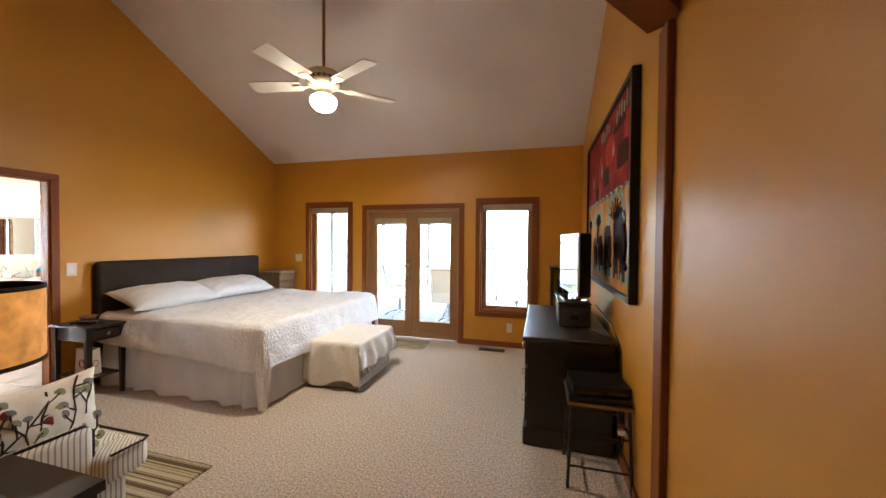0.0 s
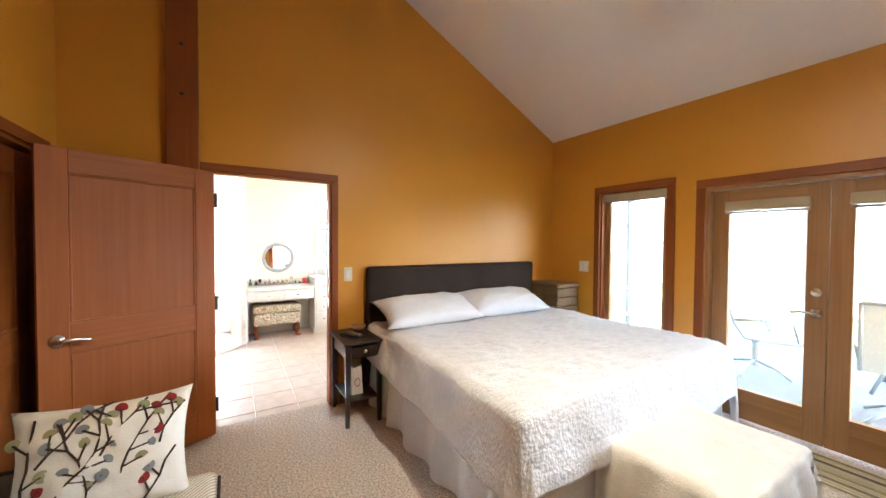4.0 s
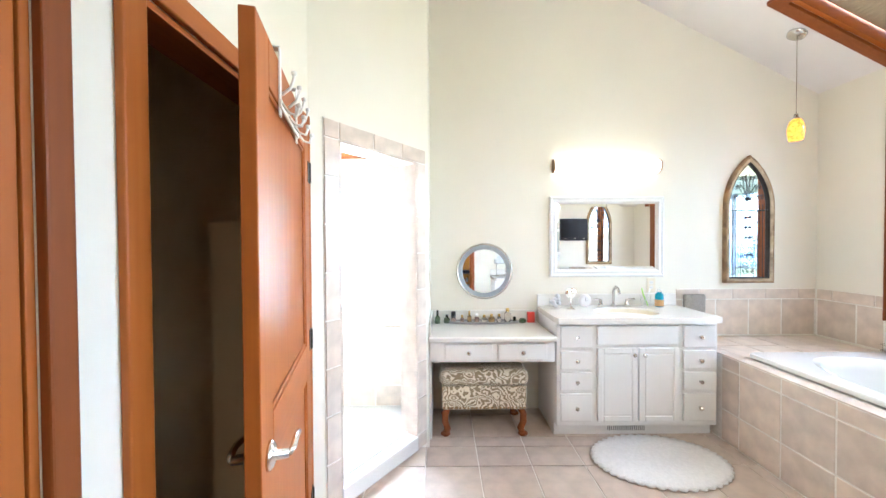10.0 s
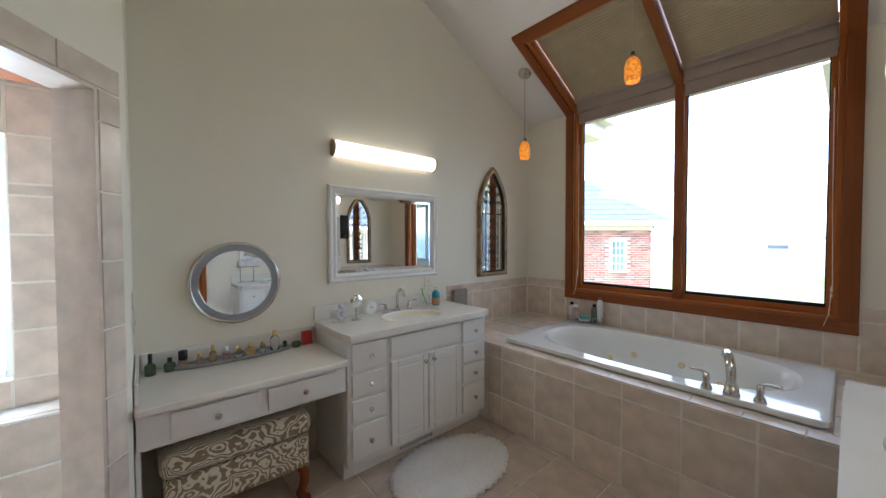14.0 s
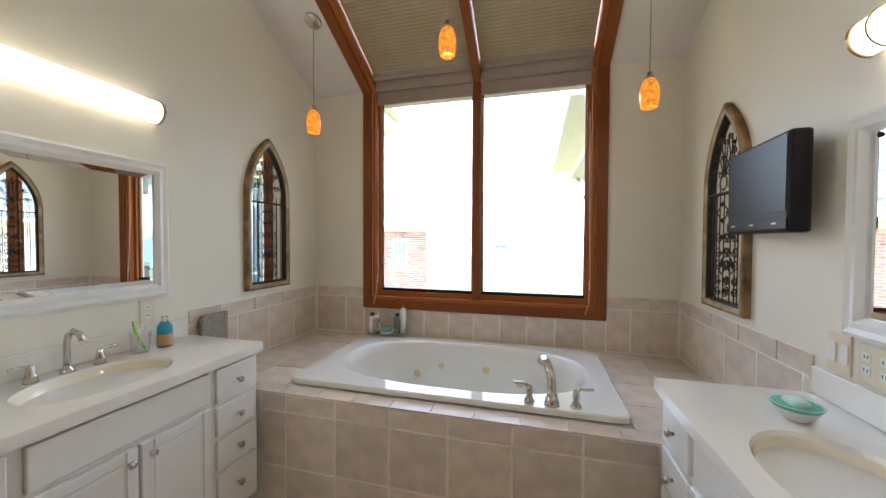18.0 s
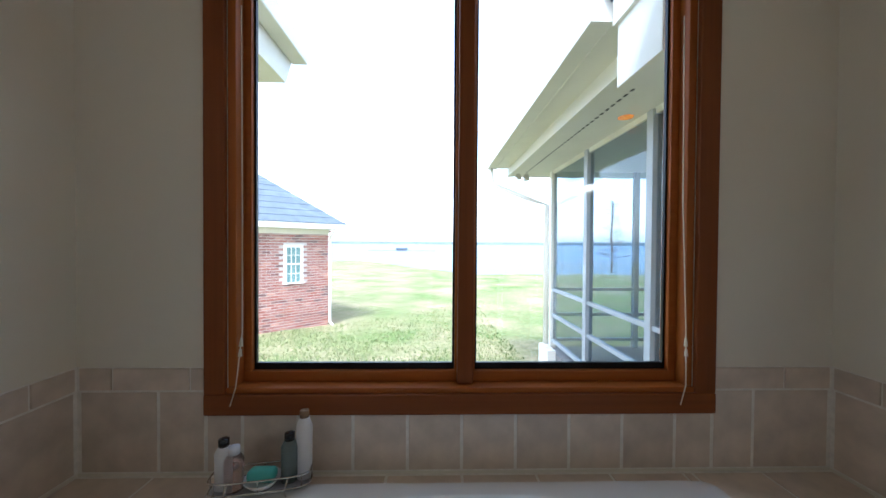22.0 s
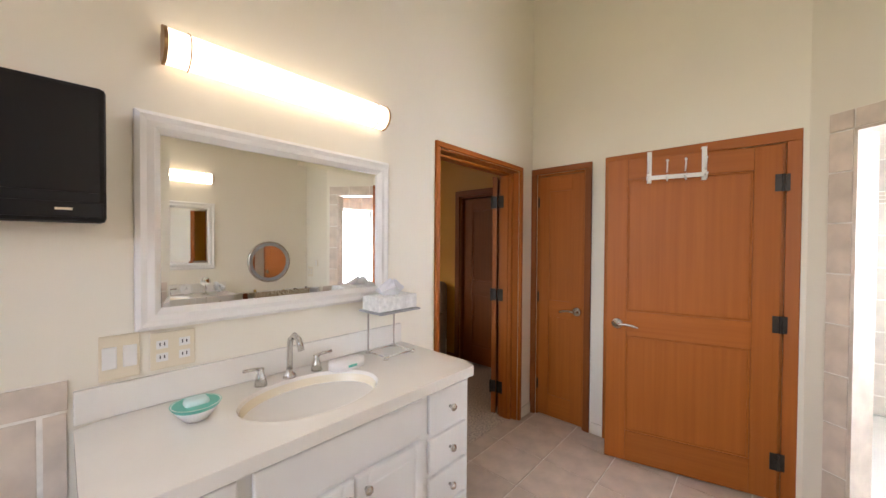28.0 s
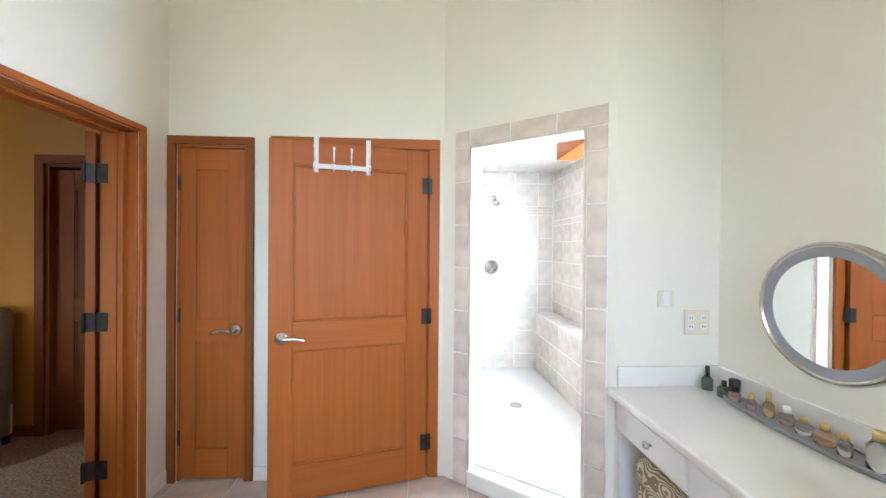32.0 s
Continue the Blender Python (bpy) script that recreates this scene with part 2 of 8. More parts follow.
# ---- building blocks ----
def bx(bm, x0, y0, z0, x1, y1, z1, bev=0.0, seg=2):
    """An axis-aligned box with eased edges."""
    m = Matrix.Translation(((x0 + x1) / 2, (y0 + y1) / 2, (z0 + z1) / 2)) @ Matrix.Diagonal((abs(x1 - x0), abs(y1 - y0), abs(z1 - z0), 1))
    r = bmesh.ops.create_cube(bm, size=1, matrix=m)
    if bev:
        es = list({e for v in r["verts"] for e in v.link_edges})
        bmesh.ops.bevel(bm, geom=es, offset=bev, segments=seg, affect="EDGES", profile=0.5)
    return bm


def cyl(bm, p0, p1, r0, r1=None, n=14):
    """A tapered rod from p0 to p1."""
    p0, p1 = Vector(p0), Vector(p1)
    d = p1 - p0
    q = d.to_track_quat("Z", "Y").to_matrix().to_4x4()
    bmesh.ops.create_cone(bm, cap_ends=True, segments=n, radius1=r0, radius2=r0 if r1 is None else r1, depth=d.length, matrix=Matrix.Translation((p0 + p1) / 2) @ q)
    return bm


def lathe(bm, prof, at=(0, 0, 0), n=24, turn=None):
    """A turned shape from (radius, height) pairs."""
    rows = []
    for r, z in prof:
        ring = []
        for i in range(n):
            a = 2 * math.pi * i / n
            v = Vector((r * math.cos(a), r * math.sin(a), z))
            if turn:
                v = turn @ v
            ring.append(bm.verts.new(v + Vector(at)))
        rows.append(ring)
    for a, b in zip(rows, rows[1:]):
        for i in range(n):
            bm.faces.new((a[i], a[(i + 1) % n], b[(i + 1) % n], b[i]))
    if prof[0][0] > 1e-4:
        bm.faces.new(rows[0][::-1])
    if prof[-1][0] > 1e-4:
        bm.faces.new(rows[-1])
    return bm


def tube(bm, pts, r, n=7):
    """A round rod along a line of points."""
    pts = [Vector(p) for p in pts]
    rings = []
    for i, p in enumerate(pts):
        d = (pts[min(i + 1, len(pts) - 1)] - pts[max(i - 1, 0)]).normalized()
        u = d.orthogonal().normalized() if i == 0 else (rings_u - d * rings_u.dot(d)).normalized()
        rings_u = u
        w = d.cross(u)
        rings.append([bm.verts.new(p + r * (math.cos(2 * math.pi * k / n) * u + math.sin(2 * math.pi * k / n) * w)) for k in range(n)])
    for a, b in zip(rings, rings[1:]):
        for k in range(n):
            bm.faces.new((a[k], a[(k + 1) % n], b[(k + 1) % n], b[k]))
    bm.faces.new(rings[0][::-1])
    bm.faces.new(rings[-1])
    return bm


def prism(bm, outline, y0, y1, axis="y"):
    """A flat outline of (a, z) pairs given depth along an axis."""
    def at(a, z, d):
        return (a, d, z) if axis == "y" else ((d, a, z) if axis == "x" else (a, z, d))
    f = [bm.verts.new(at(a, z, y0)) for a, z in outline]
    g = [bm.verts.new(at(a, z, y1)) for a, z in outline]
    bm.faces.new(f)
    bm.faces.new(g[::-1])
    n = len(f)
    for i in range(n):
        bm.faces.new((f[i], g[i], g[(i + 1) % n], f[(i + 1) % n]))
    return bm


def hexa(bm, lo, hi):
    """A block from four bottom and four top corners."""
    v = [bm.verts.new(p) for p in (*lo, *hi)]
    for f in ((3, 2, 1, 0), (4, 5, 6, 7), (0, 1, 5, 4), (1, 2, 6, 5), (2, 3, 7, 6), (3, 0, 4, 7)):
        bm.faces.new([v[i] for i in f])
    return bm


def finish(name, bm, material, smooth=False):
    bmesh.ops.recalc_face_normals(bm, faces=bm.faces)
    me = bpy.data.meshes.new(name)
    bm.to_mesh(me)
    bm.free()
    if smooth:
        for p in me.polygons:
            p.use_smooth = True
    me.materials.append(material)
    return new(name, me)


def part(name, bm, material, parent, label="", smooth=False):
    """One mesh object under a thing or under a part."""
    ob = finish(name, bm, material, smooth)
    ob.parent = parent
    if label:
        ob["label"] = label
    return ob


def room(scale, unit, true):
    """The placement of a room that is drawn in a unit of its own: scale metres, with the corner unit put at true."""
    return Matrix.Translation((*true, 0)) @ Matrix.Scale(scale, 4) @ Matrix.Translation((-unit[0], -unit[1], 0))


BEDROOM = room(1.10, (-4.32, 4.84), (-4.32, 4.84))
BATH = room(1.0487, (-4.48, 4.905), (-4.47, 4.7936))
PLACE = BEDROOM


def thing(name, label, category, at=(0, 0, 0), turn=0.0, group="", kind=""):
    """An empty at the base of a thing, to carry its parts."""
    e = new(name)
    e.matrix_basis = PLACE @ pose(*at, 0, 0, turn)
    e.empty_display_size = 0.1
    return tagged(e, label, category, group, kind)


def single(name, bm, material, label, category, group="", kind="", smooth=False):
    ob = finish(name, bm, material, smooth)
    ob.matrix_basis = PLACE
    return tagged(ob, label, category, group, kind)


def B():
    return bmesh.new()


# ---- the plan ----
XE, XW = 0.134, -4.32        # bedroom, east and west faces
XB, XV = -4.48, -7.275        # bathroom, east and west faces
YN, YS = 4.84, 0.707         # bedroom, north and south faces
YBN, YBS = 4.905, 1.152        # bathroom, north and south faces
RIDGE = 1.2


def zr(y):
    eave = 2.629 if PLACE is BATH else 2.518
    return eave + 0.51 * (4.85 - max(y, RIDGE)) - 0.51 * max(0.0, RIDGE - y)


def wall_along_y(name, x0, x1, y0, y1, material, label, holes=(), top=None):
    bm = B()
    cuts = sorted({y0, y1, *[h[0] for h in holes], *[h[1] for h in holes], *([RIDGE] if y0 < RIDGE < y1 else [])})
    tp = top or zr
    for a, b in zip(cuts, cuts[1:]):
        hole = [h for h in holes if h[0] <= a and b <= h[1]]
        spans = [(-0.05, None)] if not hole else ([(-0.05, hole[0][2])] if hole[0][2] > 0 else []) + [(hole[0][3], None)]
        for z0, z1 in spans:
            ta, tb = (tp(a), tp(b)) if z1 is None else (z1, z1)
            hexa(bm, ((x0, a, z0), (x1, a, z0), (x1, b, z0), (x0, b, z0)), ((x0, a, ta), (x1, a, ta), (x1, b, tb), (x0, b, tb)))
    bmesh.ops.remove_doubles(bm, verts=bm.verts, dist=1e-4)
    return single(name, bm, material, label, "wall", kind="structure")


def wall_along_x(name, y0, y1, x0, x1, material, label, holes=(), h=None):
    bm = B()
    cuts = sorted({x0, x1, *[q[0] for q in holes], *[q[1] for q in holes]})
    ta, tb = (zr(y0), zr(y1)) if h is None else (h, h)
    for a, b in zip(cuts, cuts[1:]):
        hole = [q for q in holes if q[0] <= a and b <= q[1]]
        spans = [(-0.05, None)] if not hole else ([(-0.05, hole[0][2])] if hole[0][2] > 0 else []) + [(hole[0][3], None)]
        for z0, z1 in spans:
            u, v = (ta, tb) if z1 is None else (z1, z1)
            hexa(bm, ((a, y0, z0), (b, y0, z0), (b, y1, z0), (a, y1, z0)), ((a, y0, u), (b, y0, u), (b, y1, v), (a, y1, v)))
    bmesh.ops.remove_doubles(bm, verts=bm.verts, dist=1e-4)
    return single(name, bm, material, label, "wall", kind="structure")


# openings
DOOR = (1.446, 2.2625, 0.0, 1.826)             # bedroom to bathroom, along y, in the bedroom's unit
DOORB = (1.362, 2.270, 0.0, 1.925)             # the same opening, a little wider, on the bathroom's face
WIN1, FD, WIN2 = (-3.68, -3.022, 0.441, 1.855), (-2.739, -1.386, 0.0, 1.794), (-1.107, -0.435, 0.441, 1.855)
BWIN = (-6.739, -5.019, 0.897, 2.63)           # bathroom window, along x
ND, HD = (-4.912, -4.527, 0.0, 1.921), (-5.958, -5.11, 0.0, 1.916)
HALF = XW - 0.068

# bedroom walls: the party wall has an ochre and a cream skin
wall_along_y("wall_west", HALF, XW, YS - 0.14, YN + 0.14, M_gold, "ochre painted gable wall behind the bed", [DOOR])
wall_along_x("wall_north", YN, YN + 0.14, XW, XE, M_gold, "ochre painted window wall", [WIN1, FD, WIN2], h=2.53)
wall_along_y("wall_east", XE, XE + 0.14, -1.8, YN + 0.14, M_gold, "ochre painted wall with a large picture")
CD = (-4.11, -3.31, 0.0, 1.82)
wall_along_x("wall_south", YS - 0.14, YS, XW, -2.05, M_gold, "ochre painted wall with a closet door", [CD])
wall_along_y("wall_entry_west", -2.19, -2.05, -1.8, YS - 0.14, M_gold, "ochre painted wall of the entry")
wall_along_x("wall_entry_south", -1.94, -1.8, -2.19, XE + 0.14, M_gold, "ochre painted end wall of the entry")
# Unseen, added behind the closet door to stop light leaking round the leaf.
wall_along_x("closet_light_block", YS - 0.24, YS - 0.17, -4.3, -3.1, M_cream, "unseen panel that stops light leaking round the closet door", h=2.3)
bm = B()
bx(bm, HALF, -1.94, -0.12, XE + 0.14, YN + 0.14, 0.0)
single("floor_bedroom", bm, M_carpet, "beige cut-pile carpet", "carpet", kind="structure")


def ceiling(name, x0, x1, y0, y1, label, hole=None):
    bm = B()
    ys = sorted({y0, y1, RIDGE, *((hole[2], hole[3]) if hole else ())})
    xs = sorted({x0, x1, *((hole[0], hole[1]) if hole else ())})
    for a, b in zip(ys, ys[1:]):
        for p, q in zip(xs, xs[1:]):
            if hole and hole[0] <= p and q <= hole[1] and hole[2] <= a and b <= hole[3]:
                continue
            hexa(bm, ((p, a, zr(a)), (q, a, zr(a)), (q, b, zr(b)), (p, b, zr(b))), [(u, w, zr(w) + 0.2) for u, w in ((p, a), (q, a), (q, b), (p, b))])
    bmesh.ops.remove_doubles(bm, verts=bm.verts, dist=1e-4)
    return single(name, bm, M_ceil, label, "ceiling", kind="structure")


ceiling("ceiling_bedroom", HALF, XE + 0.14, -1.94, YN + 0.14, "vaulted pale textured ceiling")

# bathroom walls
PLACE = BATH
HALFB = XB + 0.072
wall_along_y("wall_bath_east", XB, HALFB, YBS - 0.14, YBN + 0.16, M_cream, "cream painted bathroom wall with the bedroom door", [DOORB])
wall_along_x("wall_bath_north", YBN, YBN + 0.16, XV - 0.14, XB, M_cream, "cream painted wall round the bath window", [BWIN], h=2.64)
SHW = (0.68, 1.305, 0.80, 1.835)
SB, SFZ = -0.38, 0.105                          # shower: back wall and raised floor
wall_along_y("wall_bath_west", XV - 0.14, XV, SB, YBN, M_cream, "cream painted vanity wall", [SHW])
D0, D1 = Vector((-6.042, YBS)), Vector((-6.79, 1.69))
FA, FB, FT = 0.175, 0.793, 1.915               # shower doorway, along the angled wall
wall_along_x("wall_bath_south", YBS - 0.12, YBS, D0.x, XB, M_cream, "cream painted wall with two doors", [ND, HD])
wall_along_x("wall_return", 1.57, 1.69, XV, D1.x, M_cream, "short cream wall beside the dressing counter")

# angled shower wall with its doorway
ang = math.atan2(D1.y - D0.y, D1.x - D0.x)
dl = (D1 - D0).length
bm = B()
prism(bm, [(0, 0), (FA, 0), (FA, FT), (FB, FT), (FB, 0), (dl, 0), (dl, zr(D1.y) + 0.03), (0, zr(D0.y) + 0.03)], 0.0, 0.12)
ob = single("wall_shower_angle", bm, M_cream, "angled cream wall with the tiled shower doorway", "wall", kind="structure")
ob.matrix_basis = PLACE @ pose(D0.x, D0.y, 0, 0, 0, math.degrees(ang))

wall_along_y("wall_hall_west", -6.10, -6.0, -0.62, YBS - 0.12, M_cream_bounce, "plain side wall of the small room, tinted for warm bounce light", top=lambda y: 2.4)
# Unseen panel, added to keep outside light out of the linen closet.
wall_along_y("wall_linen_east", XB, XB + 0.1, -0.62, YBS - 0.14, M_cream, "unseen panel closing the linen closet against stray light", top=lambda y: 2.4)
# shower and hall walls behind
wall_along_x("wall_shower_south", SB - 0.12, SB, XV - 0.14, -6.1, M_grout, "cream tiled shower back wall", h=2.4)
wall_along_y("wall_shower_east", -6.14, -6.102, SB, YBS - 0.005, M_tiles, "cream tiled shower side wall", top=lambda y: 2.4)
wall_along_x("wall_hall_south", -0.62, -0.5, -6.0, XB, M_cream_bounce, "plain wall of the small room behind the door, tinted for bounce light", h=2.4)
wall_along_y("wall_hall_east", -5.03, -4.95, -0.5, YBS - 0.12, M_cream_bounce, "plain partition between closets, tinted for warm bounce light", top=lambda y: 2.4)
bm = B()
bx(bm, -6.0, -0.5, 2.4, XB, YBS - 0.12, 2.5)
single("ceiling_hall", bm, M_ceil, "plain closet ceiling", "ceiling", kind="structure")
bm = B()
prism(bm, [(XV, SB), (-6.14, SB), (-6.14, 1.10), (-6.79, 1.57), (XV, 1.57)], 2.13, 2.2, "z")
single("ceiling_shower", bm, M_tiles, "tiled shower ceiling", "ceiling", kind="structure")
bm = B()
bx(bm, XV - 0.14, -0.62, -0.12, HALFB, YBN + 0.14, -0.006)
single("floor_bathroom", bm, M_grout, "tiled bathroom floor with pale grout", "floor", kind="structure")
ceiling("ceiling_bathroom", XV - 0.14, HALFB, -0.62, YBN + 0.16, "vaulted pale bathroom ceiling", hole=(-6.739, -5.019, 4.12, 4.905))
PLACE = BEDROOM


# ---- trim, doors and windows ----
def casing_y(name, x, side, hole, w, t, m_up, m_across, label, sill=False):
    """Flat casing round an opening in a wall that runs along y; side +1 or -1 is the way that it faces."""
    y0, y1, z0, z1 = hole
    e = thing(name, label, "door casing", kind="structure")
    a, b = (x, x + side * t)
    for yy0, yy1 in ((y0 - w, y0), (y1, y1 + w)):
        part("casing_leg", bx(B(), min(a, b), yy0, z0, max(a, b), yy1, z1, 0.004), m_up, e)
    part("casing_head", bx(B(), min(a, b), y0 - w, z1, max(a, b), y1 + w, z1 + w, 0.004), m_across, e)
    return e


def casing_x(name, y, side, hole, w, t, m_up, m_across, label, bottom=False):
    x0, x1, z0, z1 = hole
    e = thing(name, label, "casing", kind="structure")
    a, b = min(y, y + side * t), max(y, y + side * t)
    for p, q in ((x0 - w, x0), (x1, x1 + w)):
        part("casing_leg", bx(B(), p, a, z0, q, b, z1, 0.004), m_up, e)
    part("casing_head", bx(B(), x0 - w, a, z1, x1 + w, b, z1 + w, 0.004), m_across, e)
    if bottom:
        part("casing_apron", bx(B(), x0 - w, a, z0 - w, x1 + w, b, z0, 0.004), m_across, e)
    return e


def jamb_y(e, x0, x1, hole, t, mat_up, mat_across):
    y0, y1, z0, z1 = hole
    for p, q in ((y0, y0 + t), (y1 - t, y1)):
        part("jamb", bx(B(), x0, p, z0, x1, q, z1 - t, 0.002), mat_up, e)
    part("jamb_head", bx(B(), x0, y0, z1 - t, x1, y1, z1, 0.002), mat_across, e)


def jamb_x(e, y0, y1, hole, t, mat_up, mat_across, bottom=False):
    x0, x1, z0, z1 = hole
    for p, q in ((x0, x0 + t), (x1 - t, x1)):
        part("jamb", bx(B(), p, y0, z0, q, y1, z1 - t, 0.002), mat_up, e)
    part("jamb_head", bx(B(), x0, y0, z1 - t, x1, y1, z1, 0.002), mat_across, e)
    if bottom:
        part("jamb_sill", bx(B(), x0 + t, y0, z0, x1 - t, y1, z0 + t, 0.002), mat_across, e)


def lever(parent, x, z, y, side, flip=1):
    """Round rose with a curved lever on one face of a door."""
    h = part("handle", lathe(B(), [(0.034, 0), (0.034, 0.006), (0.026, 0.013), (0.012, 0.016), (0.011, 0.045), (0.0, 0.047)], n=20, turn=Matrix.Rotation(-side * math.pi / 2, 3, "X")), M_nickel, parent, "brushed nickel lever handle", True)
    h.location = (x, y, z)
    bm = B()
    pts = [(0, side * 0.045, 0), (flip * 0.02, side * 0.052, 0.003), (flip * 0.05, side * 0.052, 0.006), (flip * 0.085, side * 0.05, 0.0), (flip * 0.115, side * 0.049, -0.008)]
    tube(bm, pts, 0.0085)
    part("lever", bm, M_nickel, h, smooth=True)


def door_leaf(name, label, w, h, at, turn, mats=None, group="", hinges=True, flip=-1, lev=True):
    """Two-panel stile and rail door; the hinge edge stands at the origin and the leaf runs along x."""
    e = thing(name, label, "door", at, turn, group)
    t, s = 0.036, 0.115
    mz, mx = mats or (M_wood, M_woodx)
    midz = 0.422 * h
    part("stile", bx(B(), 0, -t / 2, 0.012, s, t / 2, h, 0.003), mz, e)
    part("stile", bx(B(), w - s, -t / 2, 0.012, w, t / 2, h, 0.003), mz, e)
    for z0, z1 in ((0.012, 0.20), (midz, midz + 0.15), (h - 0.125, h)):
        part("rail", bx(B(), s, -t / 2, z0, w - s, t / 2, z1, 0.003), mx, e)
    for z0, z1 in ((0.20, midz), (midz + 0.15, h - 0.125)):
        part("panel", bx(B(), s - 0.004, -0.007, z0 - 0.004, w - s + 0.004, 0.007, z1 + 0.004), mz, e)
        bm = B()
        for sd in (-1, 1):
            for a in ((s, z0, s + 0.012, z1), (w - s - 0.012, z0, w - s, z1), (s, z0, w - s, z0 + 0.012), (s, z1 - 0.012, w - s, z1)):
                bx(bm, a[0], min(sd * 0.006, sd * 0.014), a[1], a[2], max(sd * 0.006, sd * 0.014), a[3], 0.003, 1)
        part("panel_moulding", bm, mx, e)
    if lev:
        lever(e, w - 0.065, midz + 0.07, -t / 2, -1, flip)
        lever(e, w - 0.065, midz + 0.07, t / 2, 1, flip)
    if hinges:
        for z in (0.22, h / 2, h - 0.2):
            bm = B()
            cyl(bm, (-0.004, t / 2 + 0.004, z - 0.045), (-0.004, t / 2 + 0.004, z + 0.045), 0.007, n=8)
            bx(bm, -0.03, t / 2 - 0.001, z - 0.045, 0.03, t / 2 + 0.003, z + 0.045)
            part("hinge", bm, M_iron, e, "dark metal hinge")
    return e


# bedroom to bathroom doorway
e = casing_y("casing_bedroom_side", XW, 1, DOOR, 0.055, 0.02, M_trim, M_trimy, "dark cherry door casing on the ochre wall")
jamb_y(e, HALF, XW, DOOR, 0.012, M_wood, M_woody)
bx(bm := B(), XW - 0.058, DOOR[1] - 0.0155, 0.80, XW - 0.012, DOOR[1] - 0.0125, 0.885)
part("strike_plate", bm, M_nickel, e, "nickel strike plate")
bdoor = door_leaf("bedroom_door", "dark cherry two-panel door standing open into the bedroom", 0.81, 1.815, (-4.275, 1.464, 0), -62, (M_door, M_doorx), "panel doors", hinges=False, flip=-1)

for z in (0.22, 0.92, 1.62):
    bm = B()
    bx(bm, -0.0045, -0.017, z - 0.045, -0.001, 0.017, z + 0.045)
    cyl(bm, (-0.008, 0.021, z - 0.047), (-0.008, 0.021, z + 0.047), 0.008, n=8)
    part("hinge_plate", bm, M_iron, bdoor, "dark metal hinge plate")
    part("hinge_leaf", bx(B(), XW - 0.03, DOOR[0] + 0.0125, z - 0.045, XW + 0.018, DOOR[0] + 0.0155, z + 0.045), M_iron, e, "dark metal hinge leaf")
PLACE = BATH
e = casing_y("casing_bath_side", XB, -1, DOORB, 0.032, 0.02, M_wood, M_woody, "cherry door casing on the cream wall")
jamb_y(e, XB, HALFB, DOORB, 0.008, M_wood, M_woody)
for ya, yb in ((DOORB[0] + 0.008, 1.397), (2.232, DOORB[1] - 0.008)):
    part("door_stop", bx(B(), XB + 0.045, ya, 0, HALFB - 0.001, yb, DOORB[3] - 0.012, 0.002), M_wood, e)
# hall door and linen door on the bathroom's south wall
e = casing_x("casing_hall_door", YBS, 1, HD, 0.06, 0.02, M_wood, M_woodx, "cherry casing of the open door")
jamb_x(e, YBS - 0.12, YBS, HD, 0.018, M_wood, M_woodx)
hall = door_leaf("water_closet_door", "two-panel cherry door standing ajar with a rack of hooks", 0.833, 1.90, (-5.94, YBS + 0.02, 0), 13.6, group="panel doors", flip=-1)
e = casing_x("casing_linen_door", YBS, 1, ND, 0.045, 0.02, M_trim, M_trimx, "narrow cherry casing of the linen closet")
jamb_x(e, YBS - 0.12, YBS, ND, 0.015, M_wood, M_woodx)


def narrow_door():
    e = thing("linen_closet_door", "narrow two-panel cherry closet door, closed", "door", (ND[1] - 0.017, YBS - 0.02, 0), 180)
    w, h, t, s = 0.351, 1.90, 0.034, 0.085
    part("stile", bx(B(), 0, -t / 2, 0.012, s, t / 2, h, 0.003), M_wood, e)
    part("stile", bx(B(), w - s, -t / 2, 0.012, w, t / 2, h, 0.003), M_wood, e)
    for z0, z1 in ((0.012, 0.18), (0.80, 0.93), (h - 0.12, h)):
        part("rail", bx(B(), s, -t / 2, z0, w - s, t / 2, z1, 0.003), M_woodx, e)
    for z0, z1 in ((0.18, 0.80), (0.93, h - 0.12)):
        part("panel", bx(B(), s - 0.003, -0.006, z0 - 0.003, w - s + 0.003, 0.006, z1 + 0.003), M_wood, e)
    lever(e, w - 0.04, 0.865, -t / 2, -1, -1)
    for z in (0.25, 0.95, 1.7):
        part("hinge", cyl(B(), (-0.002, -t / 2 - 0.006, z - 0.04), (-0.002, -t / 2 - 0.006, z + 0.04), 0.007, n=8), M_iron, e, "dark metal hinge")


narrow_door()
PLACE = BEDROOM

# closet door in the bedroom's south wall
e = casing_x("casing_closet", YS, 1, CD, 0.06, 0.02, M_trim, M_trimx, "dark cherry casing of the closet door")
jamb_x(e, YS - 0.14, YS, CD, 0.018, M_trim, M_trimx)
door_leaf("closet_door", "two-panel cherry closet door, closed", 0.755, 1.79, (CD[1] - 0.022, YS - 0.06, 0), 180, (M_trim, M_trimx), "panel doors", hinges=False, lev=False)

# heavy posts and the beam of the entry
part_e = thing("timber_frame", "dark cherry timber post and beam at the room's entry", "timber post", kind="structure")
part("post", bx(B(), XE - 0.03, 1.85, 0, XE, 1.955, 2.204, 0.006), M_trim, part_e)
bm = B()
v0, v1 = Vector((XE - 0.02, 1.90)), Vector((-2.04, -0.86))
nn = Vector((-(v1 - v0).y, (v1 - v0).x)).normalized() * 0.07
